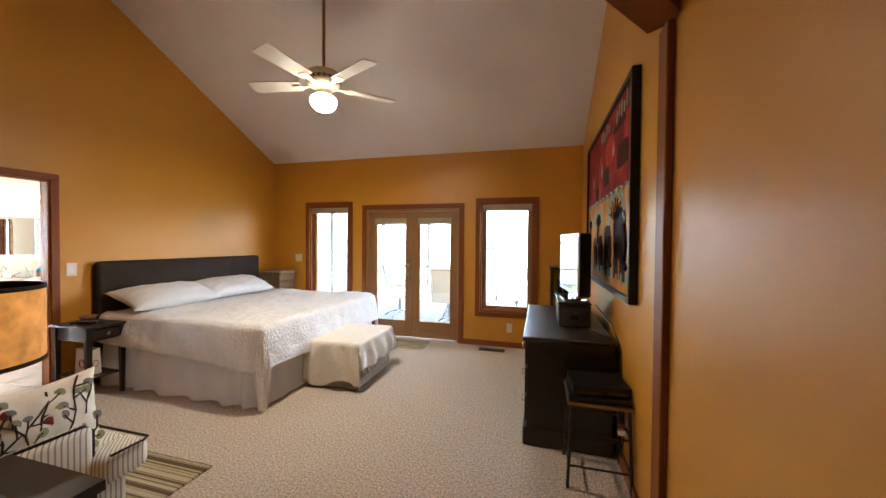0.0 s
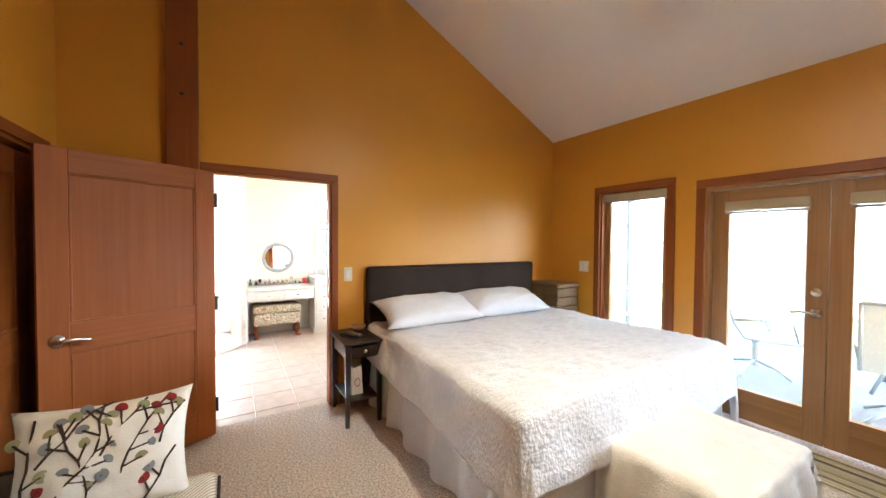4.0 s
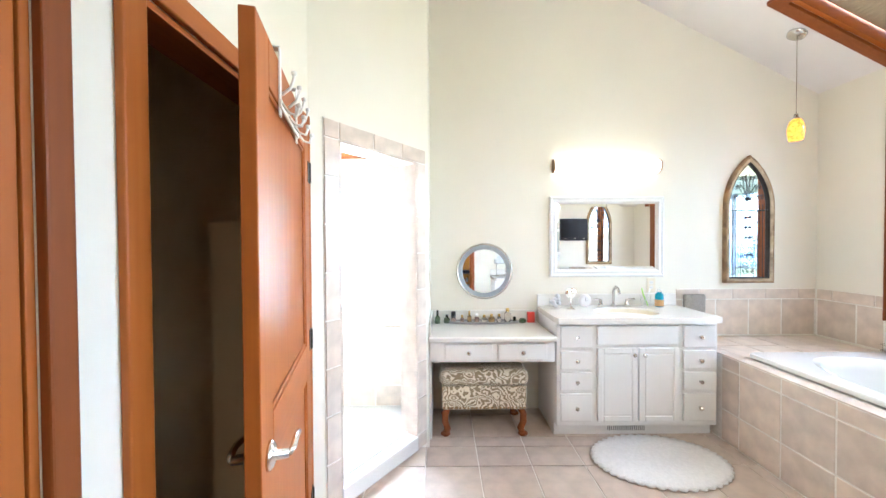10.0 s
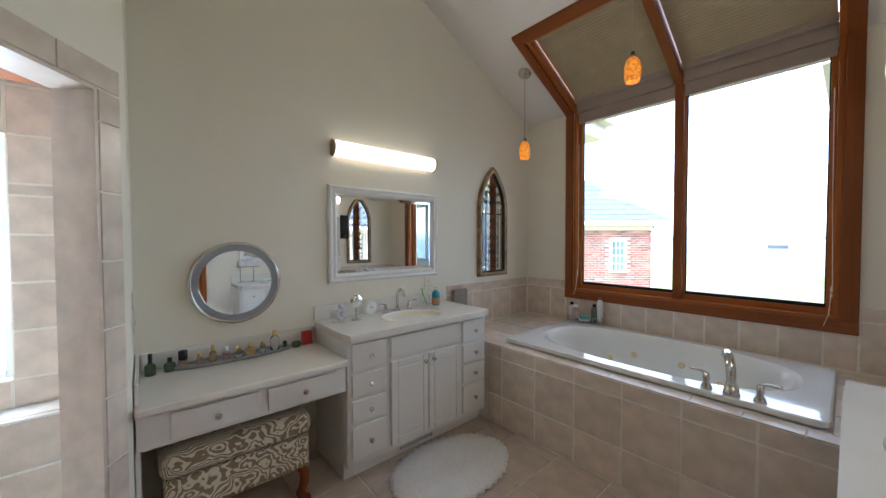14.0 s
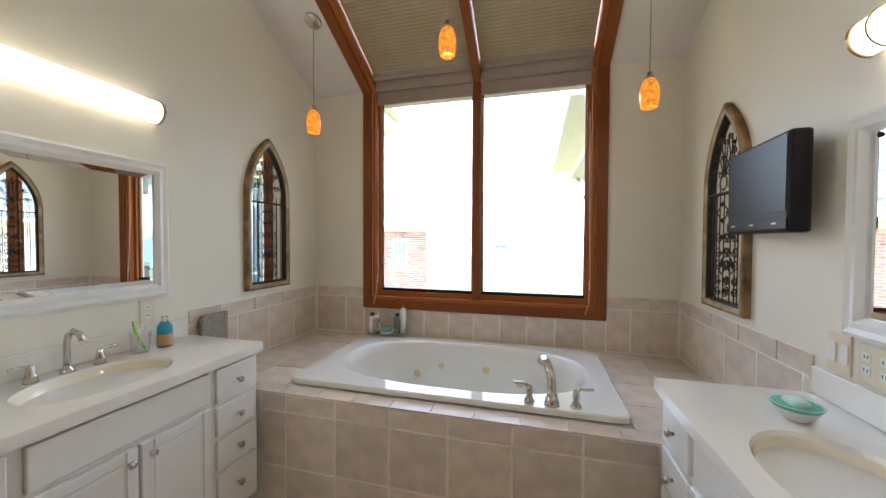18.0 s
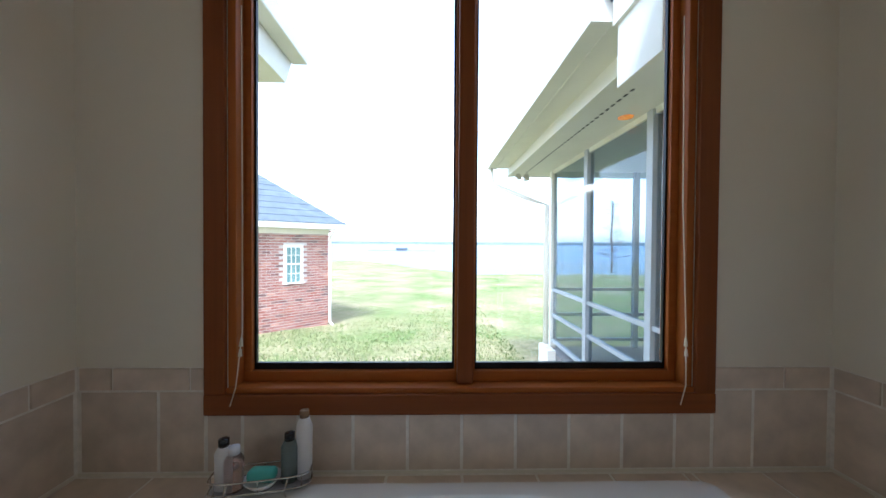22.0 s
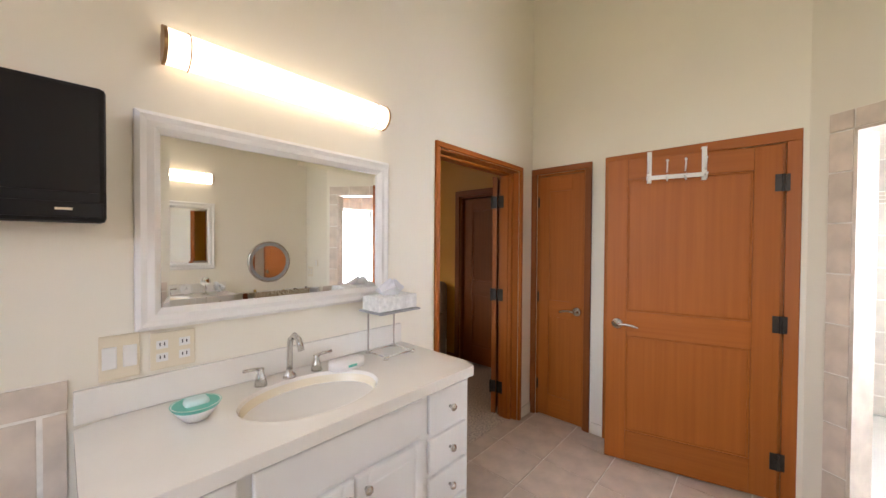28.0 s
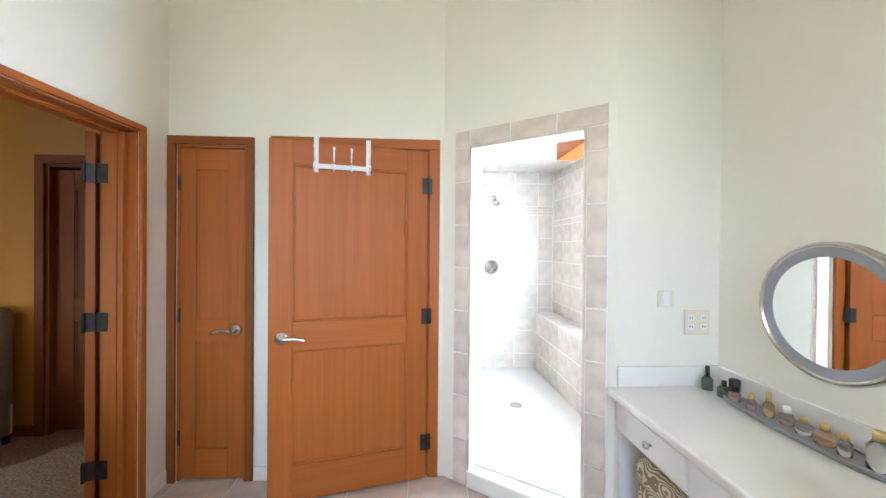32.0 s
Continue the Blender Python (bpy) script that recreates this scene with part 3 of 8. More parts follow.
hexa(bm, [(*(v0 - nn), 2.205), (*(v1 - nn), 2.205), (*(v1 + nn), 2.205), (*(v0 + nn), 2.205)], [(*(v0 - nn), 2.43), (*(v1 - nn), 2.43), (*(v1 + nn), 2.43), (*(v0 + nn), 2.43)])
part("beam", bm, M_trimx, part_e)
post = thing("wall_post", "exposed cherry timber post with bolt plugs on the ochre wall", "timber post", kind="structure")
part("post", bx(B(), XW + 0.0005, 1.215, 0, XW + 0.06, 1.388, zr(1.3) - 0.05, 0.006), M_trim, post)
for z in (2.3, 2.62, 2.95, 3.3):
    part("bolt_plug", cyl(B(), (XW + 0.058, 1.30, z), (XW + 0.064, 1.30, z), 0.012, n=10), M_iron, post)


# bedroom windows
def bed_window(name, hole, label):
    e = casing_x(name, YN, -1, hole, 0.06, 0.022, M_trim, M_trimx, label, bottom=True)
    e["category"] = "window"
    jamb_x(e, YN, YN + 0.13, hole, 0.018, M_trim, M_trimx, bottom=True)
    x0, x1, z0, z1 = hole
    w = 0.055
    a, b = YN + 0.06, YN + 0.10
    fr = part("sash", bx(bx(B(), x0 + 0.018, a, z0 + 0.018, x0 + 0.018 + w, b, z1 - 0.018, 0.004), x1 - 0.018 - w, a, z0 + 0.018, x1 - 0.018, b, z1 - 0.018, 0.004), M_fdoor, e, "fir sash")
    part("sash_rail", bx(bx(B(), x0 + 0.073, a, z0 + 0.018, x1 - 0.073, b, z0 + 0.073, 0.004), x0 + 0.073, a, z1 - 0.08, x1 - 0.073, b, z1 - 0.018, 0.004), M_fdoorx, e, "fir sash rail")
    g = part("pane", bx(B(), x0 + 0.07, YN + 0.078, z0 + 0.07, x1 - 0.07, YN + 0.082, z1 - 0.078), M_glass, e)
    g.visible_shadow = False
    part("blind", bx(B(), x0 + 0.022, YN + 0.012, z1 - 0.085, x1 - 0.022, YN + 0.05, z1 - 0.02, 0.006), M_shade, e, "raised tan shade")
    part("blind_rail", bx(B(), x0 + 0.024, YN + 0.010, z1 - 0.105, x1 - 0.024, YN + 0.045, z1 - 0.087, 0.004), M_roller, e)
    bm = B()
    c = (x0 + x1) / 2 - 0.12
    bx(bm, c - 0.03, YN + 0.03, z0 + 0.018, c + 0.03, YN + 0.06, z0 + 0.035, 0.004)
    tube(bm, [(c, YN + 0.035, z0 + 0.035), (c + 0.03, YN + 0.02, z0 + 0.05), (c + 0.07, YN + 0.02, z0 + 0.045)], 0.006)
    part("crank", bm, M_nickel, e, "metal window crank")


bed_window("window_1", WIN1, "tall narrow casement window with dark cherry casing")
bed_window("window_2", WIN2, "tall casement window with dark cherry casing")

# french doors
e = casing_x("casing_french_doors", YN, -1, FD, 0.065, 0.022, M_trim, M_trimx, "dark cherry casing of the french doors")
jamb_x(e, YN, YN + 0.14, FD, 0.03, M_fdoor, M_fdoorx)


def french_leaf(x0, x1, knob):
    e = thing("french_door", "closed fir french door with one tall pane", "glass door", (x0, YN + 0.05, 0), 0, "french doors")
    w, h, t, s = x1 - x0, 1.76, 0.045, 0.105
    part("stile", bx(B(), 0, 0, 0.015, s, t, h, 0.003), M_fdoor, e)
    part("stile", bx(B(), w - s, 0, 0.015, w, t, h, 0.003), M_fdoor, e)
    part("rail", bx(B(), s, 0, 0.015, w - s, t, 0.24, 0.003), M_fdoorx, e)
    part("rail", bx(B(), s, 0, h - 0.10, w - s, t, h, 0.003), M_fdoorx, e)
    g = part("pane", bx(B(), s - 0.003, t / 2 - 0.003, 0.237, w - s + 0.003, t / 2 + 0.003, h - 0.097), M_glass, e)
    g.visible_shadow = False
    part("blind", bx(B(), s - 0.02, -0.032, h - 0.165, w - s + 0.02, -0.001, h - 0.09, 0.006), M_shade, e, "raised tan shade")
    part("blind_rail", bx(B(), s - 0.018, -0.028, h - 0.185, w - s + 0.018, -0.002, h - 0.167, 0.004), M_roller, e)
    if knob:
        lever(e, w - 0.05, 0.89, 0, -1, -1)
        part("deadbolt", lathe(B(), [(0.028, 0), (0.028, 0.01), (0.012, 0.014), (0.0, 0.016)], at=(w - 0.05, 0, 1.03), n=18, turn=Matrix.Rotation(math.pi / 2, 3, "X")), M_nickel, e, "nickel deadbolt")


mid = (FD[0] + FD[1]) / 2
french_leaf(FD[0] + 0.032, mid - 0.002, True)
french_leaf(mid + 0.002, FD[1] - 0.032, False)

# baseboards
bm = B()
for x0, x1 in ((XW, FD[0] - 0.066), (FD[1] + 0.066, XE - 0.02)):
    bx(bm, x0, YN - 0.014, 0, x1, YN, 0.07, 0.003)
bx(bm, XE - 0.014, 1.958, 0, XE, YN - 0.015, 0.07, 0.003)
bx(bm, XE - 0.014, -1.79, 0, XE, 1.847, 0.07, 0.003)
bx(bm, XW, DOOR[1] + 0.066, 0, XW + 0.014, YN - 0.016, 0.07, 0.003)
bx(bm, CD[1] + 0.062, YS, 0, -2.06, YS + 0.014, 0.07, 0.003)
single("baseboard_bedroom", bm, M_trimx, "dark cherry baseboard", "baseboard", kind="structure")
PLACE = BATH
bm = B()
bx(bm, ND[0] - 0.05 - 0.14, YBS, 0, ND[0] - 0.05, YBS + 0.012, 0.08, 0.003)
bx(bm, XB - 0.012, YBS + 0.022, 0, XB, DOORB[0] - 0.036, 0.08, 0.003)
bx(bm, XB - 0.012, DOORB[1] + 0.036, 0, XB, 2.54, 0.08, 0.003)
single("baseboard_bathroom", bm, M_cream, "cream baseboard", "baseboard", kind="structure")

# bathroom window, with sloping panes above it
e = thing("window_3", "cherry framed bath window that bends up into sloping panes", "window", kind="structure")
x0, x1, z0, z1 = BWIN
yw = YBN
CW = 0.075
part("casing_leg", bx(B(), x0 - CW, yw - 0.022, z0, x0, yw, 2.610, 0.004), M_trim, e)
part("casing_leg", bx(B(), x1, yw - 0.022, z0, x1 + CW, yw, 2.610, 0.004), M_trim, e)
part("casing_apron", bx(B(), x0 - CW, yw - 0.024, z0 - CW, x1 + CW, yw, z0, 0.004), M_trimx, e)
part("window_sill", bx(B(), x0, yw - 0.012, z0, x1, yw + 0.13, z0 + 0.02, 0.003), M_woodx, e)
part("jamb", bx(B(), x0, yw, z0 + 0.02, x0 + 0.03, yw + 0.13, 2.675, 0.003), M_wood, e)
part("jamb", bx(B(), x1 - 0.03, yw, z0 + 0.02, x1, yw + 0.13, 2.675, 0.003), M_wood, e)
xm = -5.872
part("mullion", bx(B(), xm - 0.03, yw + 0.015, z0 + 0.02, xm + 0.03, yw + 0.13, 2.655, 0.004), M_trim, e)
for a, b in ((x0 + 0.03, xm - 0.03), (xm + 0.03, x1 - 0.03)):
    fr = B()
    bx(fr, a, yw + 0.05, z0 + 0.02, b, yw + 0.10, z0 + 0.06, 0.003)
    sa, sb = (0.03, 0.009) if a < xm - 0.1 else (0.009, 0.03)      # stiles: thin at the mullion
    bx(fr, a, yw + 0.05, z0 + 0.06, a + sa, yw + 0.10, 2.555, 0.002)
    bx(fr, b - sb, yw + 0.05, z0 + 0.06, b, yw + 0.10, 2.555, 0.002)
    part("sash", fr, M_woodx, e)
    bm = B()
    bx(bm, a + sa, yw + 0.07, z0 + 0.06, b - sb, yw + 0.085, z0 + 0.085)
    bx(bm, a + sa, yw + 0.07, z0 + 0.085, a + sa + 0.008, yw + 0.085, 2.555)
    bx(bm, b - sb - 0.008, yw + 0.07, z0 + 0.085, b - sb, yw + 0.085, 2.555)
    part("gasket", bm, M_black, e, "black glazing gasket")
    g = part("pane", bx(B(), a + sa, yw + 0.076, z0 + 0.07, b - sb, yw + 0.08, 2.655), M_glass, e)
    g.visible_shadow = False
    part("head_rail", bx(B(), a + 0.002, yw - 0.015, 2.590, b - 0.002, yw + 0.045, 2.680, 0.006), M_roller, e, "taupe shade head rail")
    part("roller_shade", bx(B(), a + 0.004, yw + 0.02, 2.510, b - 0.004, yw + 0.032, 2.600), M_roller, e, "taupe shade drawn a little way down")
    part("shade_rail", bx(B(), a + 0.004, yw + 0.014, 2.495, b - 0.004, yw + 0.036, 2.515, 0.005), M_roller, e)


def slope(name, x0, y0, x1, y1, h0, h1, material, label=""):
    """A board that follows the slope of the ceiling, raised by h0 to h1 over its underside."""
    bm = B()
    c = [(x0, y0), (x1, y0), (x1, y1), (x0, y1)]
    hexa(bm, [(x, y, zr(y) + h0) for x, y in c], [(x, y, zr(y) + h1) for x, y in c])
    return part(name, bm, material, e, label)


YT = 4.12
slope("casing_leg", x0 - CW, YT, x0, yw - 0.003, -0.025, -0.001, M_trimy)
slope("casing_leg", x1, YT, x1 + CW, yw - 0.003, -0.025, -0.001, M_trimy)
slope("casing_head", x0 - CW, YT - CW, x1 + CW, YT, -0.025, -0.001, M_trimx)
slope("jamb", x0, YT, x0 + 0.03, yw, 0.0, 0.16, M_woody)
slope("jamb", x1 - 0.03, YT, x1, yw, 0.0, 0.16, M_woody)
slope("jamb_head", x0 + 0.03, YT, x1 - 0.03, YT + 0.03, 0.0, 0.16, M_woodx)
slope("mullion", xm - 0.03, YT + 0.03, xm + 0.03, yw + 0.02, 0.0, 0.14, M_trimy)
for a, b in ((x0 + 0.03, xm - 0.03), (xm + 0.03, x1 - 0.03)):
    n = 34
    for i in range(n):
        ya, yb = YT + 0.03 + (yw + 0.02 - YT - 0.03) * i / n, YT + 0.03 + (yw + 0.02 - YT - 0.03) * (i + 1) / n
        ym = (ya + yb) / 2
        if i == 0:
            bm = B()
        v = [bm.verts.new(p) for p in ((a + 0.006, ya, zr(ya) + 0.09), (b - 0.006, ya, zr(ya) + 0.09), (b - 0.006, ym, zr(ym) + 0.082), (a + 0.006, ym, zr(ym) + 0.082), (b - 0.006, yb, zr(yb) + 0.09), (a + 0.006, yb, zr(yb) + 0.09))]
        bm.faces.new((v[0], v[1], v[2], v[3]))
        bm.faces.new((v[3], v[2], v[4], v[5]))
    part("cellular_shade", bm, M_shade, e, "tan pleated shade drawn over the sloping pane")
    slope("shade_rail", a + 0.002, yw - 0.06, b - 0.002, yw - 0.035, 0.05, 0.085, M_roller)
    slope("roof_pane", a, YT + 0.03, b, yw + 0.05, 0.15, 0.156, M_glass).visible_shadow = False
for x in (x0 + 0.045, x1 - 0.045):
    bm = B()
    tube(bm, [(x, yw + 0.01, 2.3), (x + 0.004, yw + 0.006, 1.6), (x + 0.012, yw - 0.01, 1.12), (x + 0.0, yw - 0.03, 0.93), (x - 0.02, yw - 0.032, 0.86)], 0.0022, 5)
    cyl(bm, (x + 0.009, yw - 0.014, 1.07), (x + 0.010, yw - 0.012, 1.10), 0.007, 0.004, 8)
    cyl(bm, (x + 0.008, yw - 0.018, 1.035), (x + 0.009, yw - 0.016, 1.06), 0.007, 0.004, 8)
    part("blind_cord", bm, M_plate, e, "pale blind cord with beads")

# outside: ground, lake, brick house, porch
PLACE = Matrix.Identity(4)
GZ = -0.55
PROFILE = ((-300, GZ), (7.5, GZ), (14.0, -0.90), (24.0, -1.08), (36.0, -1.20), (70.0, -1.24))


def gz(y):
    """Height of the lawn: level by the house, then falling to the lake."""
    for (a, p), (b, q) in zip(PROFILE, PROFILE[1:]):
        if y <= b:
            return p + (q - p) * (y - a) / (b - a)
    return PROFILE[-1][1]


def shore(x):
    """The waterline, which draws back behind the neighbour's house."""
    return 35.6 + 24.0 * min(1.0, max(0.0, (-3.0 - x) / 14.0)) + 0.5 * math.sin(x * 0.9)


bm = B()
xs_ = [-1500, -200, -60, -30] + [-22 + k for k in range(50)] + [40, 80, 200, 1500]
ys_ = [-300, 0, 6, 7, 7.5, 8, 9, 10, 12, 13.5, 14, 15, 18, 22, 26, 31]
rows_ = [[bm.verts.new((x, y, gz(y))) for x in xs_] for y in ys_]
rows_.append([bm.verts.new((x, (31 + shore(x)) / 2, gz((31 + shore(x)) / 2))) for x in xs_])
rows_.append([bm.verts.new((x, shore(x), -1.22)) for x in xs_])
rows_.append([bm.verts.new((x, shore(x) + 1.5, -1.9)) for x in xs_])
for a, b in zip(rows_, rows_[1:]):
    for k in range(len(xs_) - 1):
        bm.faces.new((a[k], a[k + 1], b[k + 1], b[k]))
single("ground", bm, M_grass, "patchy spring lawn running down to the lake", "lawn", kind="structure")
bm = B()
hexa(bm, [(-1500, 32, -2.5), (1500, 32, -2.5), (1500, 2400, -2.5), (-1500, 2400, -2.5)], [(-1500, 32, -1.27), (1500, 32, -1.27), (1500, 2400, -1.27), (-1500, 2400, -1.27)])
single("water", bm, M_water, "wide grey lake", "lake", kind="structure")


# ---- bathroom ----
PLACE = BATH
WF, EF = -6.759, -4.99           # fronts of the two vanity tops
WY0, WY1 = 2.575, 3.725          # west vanity, along y
EY0, EY1 = 2.559, 3.729          # east vanity, along y
LCY0, LCF = 1.693, -6.747        # dressing counter: south end and front
CT = 0.859                       # top of the vanities
LCT = 0.734                      # top of the dressing counter
DKY, DKZ = 3.745, 0.592          # tub deck: front and top
TX0, TX1, TY0, TY1 = -6.725, -5.022, 3.85, 4.80
ARW, ARE, ARZ, ARH = (4.116, 4.528), (4.121, 4.525), 1.04, 1.052
WMIR, EMIR, MZ = (2.676, 3.619), (2.652, 3.601), (1.096, 1.761)
RMC = (2.136, 1.148)


def knob(parent, at, turn):
    part("knob", lathe(B(), [(0.006, 0), (0.006, 0.012), (0.013, 0.016), (0.015, 0.022), (0.011, 0.028), (0.0, 0.03)], n=14, turn=turn), M_nickel, parent, "brushed nickel knob", True).location = at


def raised_panel(parent, y0, z0, y1, z1, x, doorlike=False):
    """A drawer front or door in the plane of x, facing +x."""
    bm = B()
    bx(bm, x, y0, z0, x + 0.018, y1, z1, 0.005)
    nm = "drawer_front"
    if doorlike:
        nm = "cabinet_door"
        w = 0.045
        bx(bm, x + 0.012, y0 + w, z0 + w, x + 0.021, y1 - w, z1 - w, 0.006)
        for a in ((y0, z0, y0 + w - 0.006, z1), (y1 - w + 0.006, z0, y1, z1), (y0 + w, z0, y1 - w, z0 + w - 0.006), (y0 + w, z1 - w + 0.006, y1 - w, z1)):
            bx(bm, x + 0.015, a[0] + 0.001, a[1] + 0.001, x + 0.0235, a[2] - 0.001, a[3] - 0.001, 0.003, 1)
    return part(nm, bm, M_white, parent)


KT = Matrix.Rotation(math.pi / 2, 3, "Y")


def vanity(name, label, length, depth, at, turn, splash=True, sink_y=0.5):
    """Cabinet with its back on the plane x = 0, running along y, facing +x."""
    e = thing(name, label, "vanity cabinet", at, turn, "vanities")
    h, f = CT - 0.04, depth - 0.045
    bm = B()
    bx(bm, 0.002, 0.012, 0.09, f, length - 0.012, h, 0.003)
    bx(bm, 0.002, 0.012, 0.0, f - 0.06, length - 0.012, 0.092)
    part("body", bm, M_white, e)
    c1, c2 = 0.235 * length, 0.765 * length
    zs = [(0.13, 0.325), (0.345, 0.475), (0.495, 0.625), (0.645, h - 0.02)]
    for a, b in ((0.035, c1 - 0.015), (c2 + 0.015, length - 0.035)):
        for z0, z1 in zs:
            d = raised_panel(e, a, z0, b, z1, f)
            knob(d, (f + 0.018, (a + b) / 2, (z0 + z1) / 2), KT)
    raised_panel(e, c1 + 0.02, 0.665, c2 - 0.02, h - 0.02, f)
    cm = (c1 + c2) / 2
    for a, b, k in ((c1 + 0.02, cm - 0.004, cm - 0.035), (cm + 0.004, c2 - 0.02, cm + 0.035)):
        d = raised_panel(e, a, 0.13, b, 0.645, f, True)
        knob(d, (f + 0.02, k, 0.60), KT)
    # top with an oval basin
    bm = B()
    n = 48
    cy, cx = length * sink_y, depth * 0.53
    ry, rx = 0.235, 0.168
    outer, rim = [], []
    for i in range(n):
        a = 2 * math.pi * i / n
        ca, sa = math.cos(a), math.sin(a)
        k = 1 / max(abs(ca) / (depth - cx if ca > 0 else cx), abs(sa) / (length - cy if sa > 0 else cy))
        outer.append((cx + k * ca, cy + k * sa))
        rim.append((cx + rx * ca, cy + ry * sa))
    vo = [bm.verts.new((x, y, CT)) for x, y in outer]
    vb = [bm.verts.new((x, y, CT - 0.04)) for x, y in outer]
    vi = [bm.verts.new((x, y, CT)) for x, y in rim]
    vd = [bm.verts.new((cx + (x - cx) * 0.97, cy + (y - cy) * 0.97, CT - 0.012)) for x, y in rim]
    for i in range(n):
        j = (i + 1) % n
        bm.faces.new((vo[i], vo[j], vi[j], vi[i]))
        bm.faces.new((vb[i], vb[j], vo[j], vo[i]))
        bm.faces.new((vi[i], vi[j], vd[j], vd[i]))
    part("countertop", bm, M_count, e, "white cultured marble top")
    bm = B()
    rows = []
    for q, z in ((0.975, CT - 0.01), (0.93, CT - 0.05), (0.78, CT - 0.10), (0.5, CT - 0.128), (0.12, CT - 0.135)):
        rows.append([bm.verts.new((cx + rx * q * math.cos(2 * math.pi * i / n), cy + ry * q * math.sin(2 * math.pi * i / n), z)) for i in range(n)])
    for a, b in zip(rows, rows[1:]):
        for i in range(n):
            bm.faces.new((a[i], a[(i + 1) % n], b[(i + 1) % n], b[i]))
    bm.faces.new(rows[-1])
    part("basin", bm, M_sink, e, "cream oval basin", True)
    part("drain", lathe(B(), [(0.022, 0), (0.022, 0.004), (0.0, 0.005)], at=(cx, cy, CT - 0.134)), M_nickel, e, "chrome drain")
    part("backsplash", bx(B(), 0.001, 0.0, CT + 0.001, 0.018, length, CT + 0.095, 0.004), M_count, e)
    # widespread tap
    tp = part("faucet", tube(B(), [(cx - 0.19, cy, CT), (cx - 0.19, cy, CT + 0.11), (cx - 0.18, cy, CT + 0.145), (cx - 0.15, cy, CT + 0.165), (cx - 0.115, cy, CT + 0.155), (cx - 0.095, cy, CT + 0.12)], 0.011, 10), M_nickel, e, "arched brushed nickel tap", True)
    part("faucet_base", lathe(B(), [(0.024, 0), (0.022, 0.01), (0.014, 0.02), (0.012, 0.03)], at=(cx - 0.19, cy, CT)), M_nickel, e, smooth=True)
    for s in (-1, 1):
        bm = lathe(B(), [(0.022, 0), (0.016, 0.03), (0.010, 0.05), (0.012, 0.06), (0, 0.064)], at=(cx - 0.185, cy + s * 0.105, CT), n=14)
        tube(bm, [(cx - 0.185, cy + s * 0.105, CT + 0.058), (cx - 0.18, cy + s * 0.13, CT + 0.064), (cx - 0.175, cy + s * 0.165, CT + 0.066)], 0.006)
        part("tap_handle", bm, M_nickel, e, smooth=True)
    return e


vanity("vanity_cabinet", "white vanity with drawers, doors and an inset cream basin", WY1 - WY0, WF - XV, (XV, WY0, 0), 0, sink_y=0.52)
vanity("vanity_cabinet", "white vanity with a cream oval basin beside the door", EY1 - EY0, XB - EF, (XB, EY1, 0), 180, sink_y=0.48)

# dressing counter
e = thing("dressing_counter", "low white dressing counter with two drawers", "dressing table", (XV, LCY0, 0))
L_, D_ = WY0 - LCY0 - 0.003, LCF - XV
part("countertop", bx(B(), 0.002, 0, LCT - 0.035, D_, L_, LCT, 0.008), M_count, e, "white cultured marble top")
part("apron", bx(bx(B(), 0.03, 0.004, LCT - 0.185, D_ - 0.045, L_, LCT - 0.036, 0.003), 0.003, 0.001, 0.0, D_ - 0.06, 0.016, LCT - 0.19), M_white, e)
part("backsplash", bx(bx(B(), 0.001, 0.02, LCT + 0.001, 0.016, L_, LCT + 0.09, 0.003), 0.001, 0.001, LCT + 0.001, D_ - 0.05, 0.016, LCT + 0.09, 0.003), M_count, e)
for a, b in ((0.11, 0.44), (0.48, L_ - 0.06)):
    d = raised_panel(e, a, LCT - 0.165, b, LCT - 0.055, D_ - 0.045)
    knob(d, (D_ - 0.027, (a + b) / 2, LCT - 0.11), KT)


# upholstered stool under the counter
M_frond = mat("gold_frond_fabric", (0.44, 0.36, 0.22), 0.9, var=0.05, scale=20, bump=0.2, bscale=150)
t_ = M_frond.node_tree
b_ = t_.nodes["Principled BSDF"]
tc_ = t_.nodes.new("ShaderNodeTexCoord")
ns_ = t_.nodes.new("ShaderNodeTexNoise")
ns_.inputs["Scale"].default_value = 5
mx_ = t_.nodes.new("ShaderNodeMix")
mx_.data_type = "RGBA"
mx_.inputs["Factor"].default_value = 0.22
t_.links.new(tc_.outputs["Object"], ns_.inputs["Vector"])
t_.links.new(tc_.outputs["Object"], mx_.inputs["A"])
t_.links.new(ns_.outputs["Color"], mx_.inputs["B"])
wv_ = t_.nodes.new("ShaderNodeTexWave")
wv_.inputs["Scale"].default_value = 26
wv_.inputs["Distortion"].default_value = 9
wv_.inputs["Detail"].default_value = 1
t_.links.new(mx_.outputs["Result"], wv_.inputs["Vector"])
cr_ = t_.nodes.new("ShaderNodeMix")
cr_.data_type = "RGBA"
cr_.inputs["A"].default_value = (0.27, 0.215, 0.13, 1)
cr_.inputs["B"].default_value = (0.72, 0.65, 0.50, 1)
mr_ = t_.nodes.new("ShaderNodeMapRange")
mr_.inputs["From Min"].default_value, mr_.inputs["From Max"].default_value = 0.45, 0.6
t_.links.new(wv_.outputs["Fac"], mr_.inputs["Value"])
t_.links.new(mr_.outputs["Result"], cr_.inputs["Factor"])
t_.links.new(cr_.outputs["Result"], b_.inputs["Base Color"])

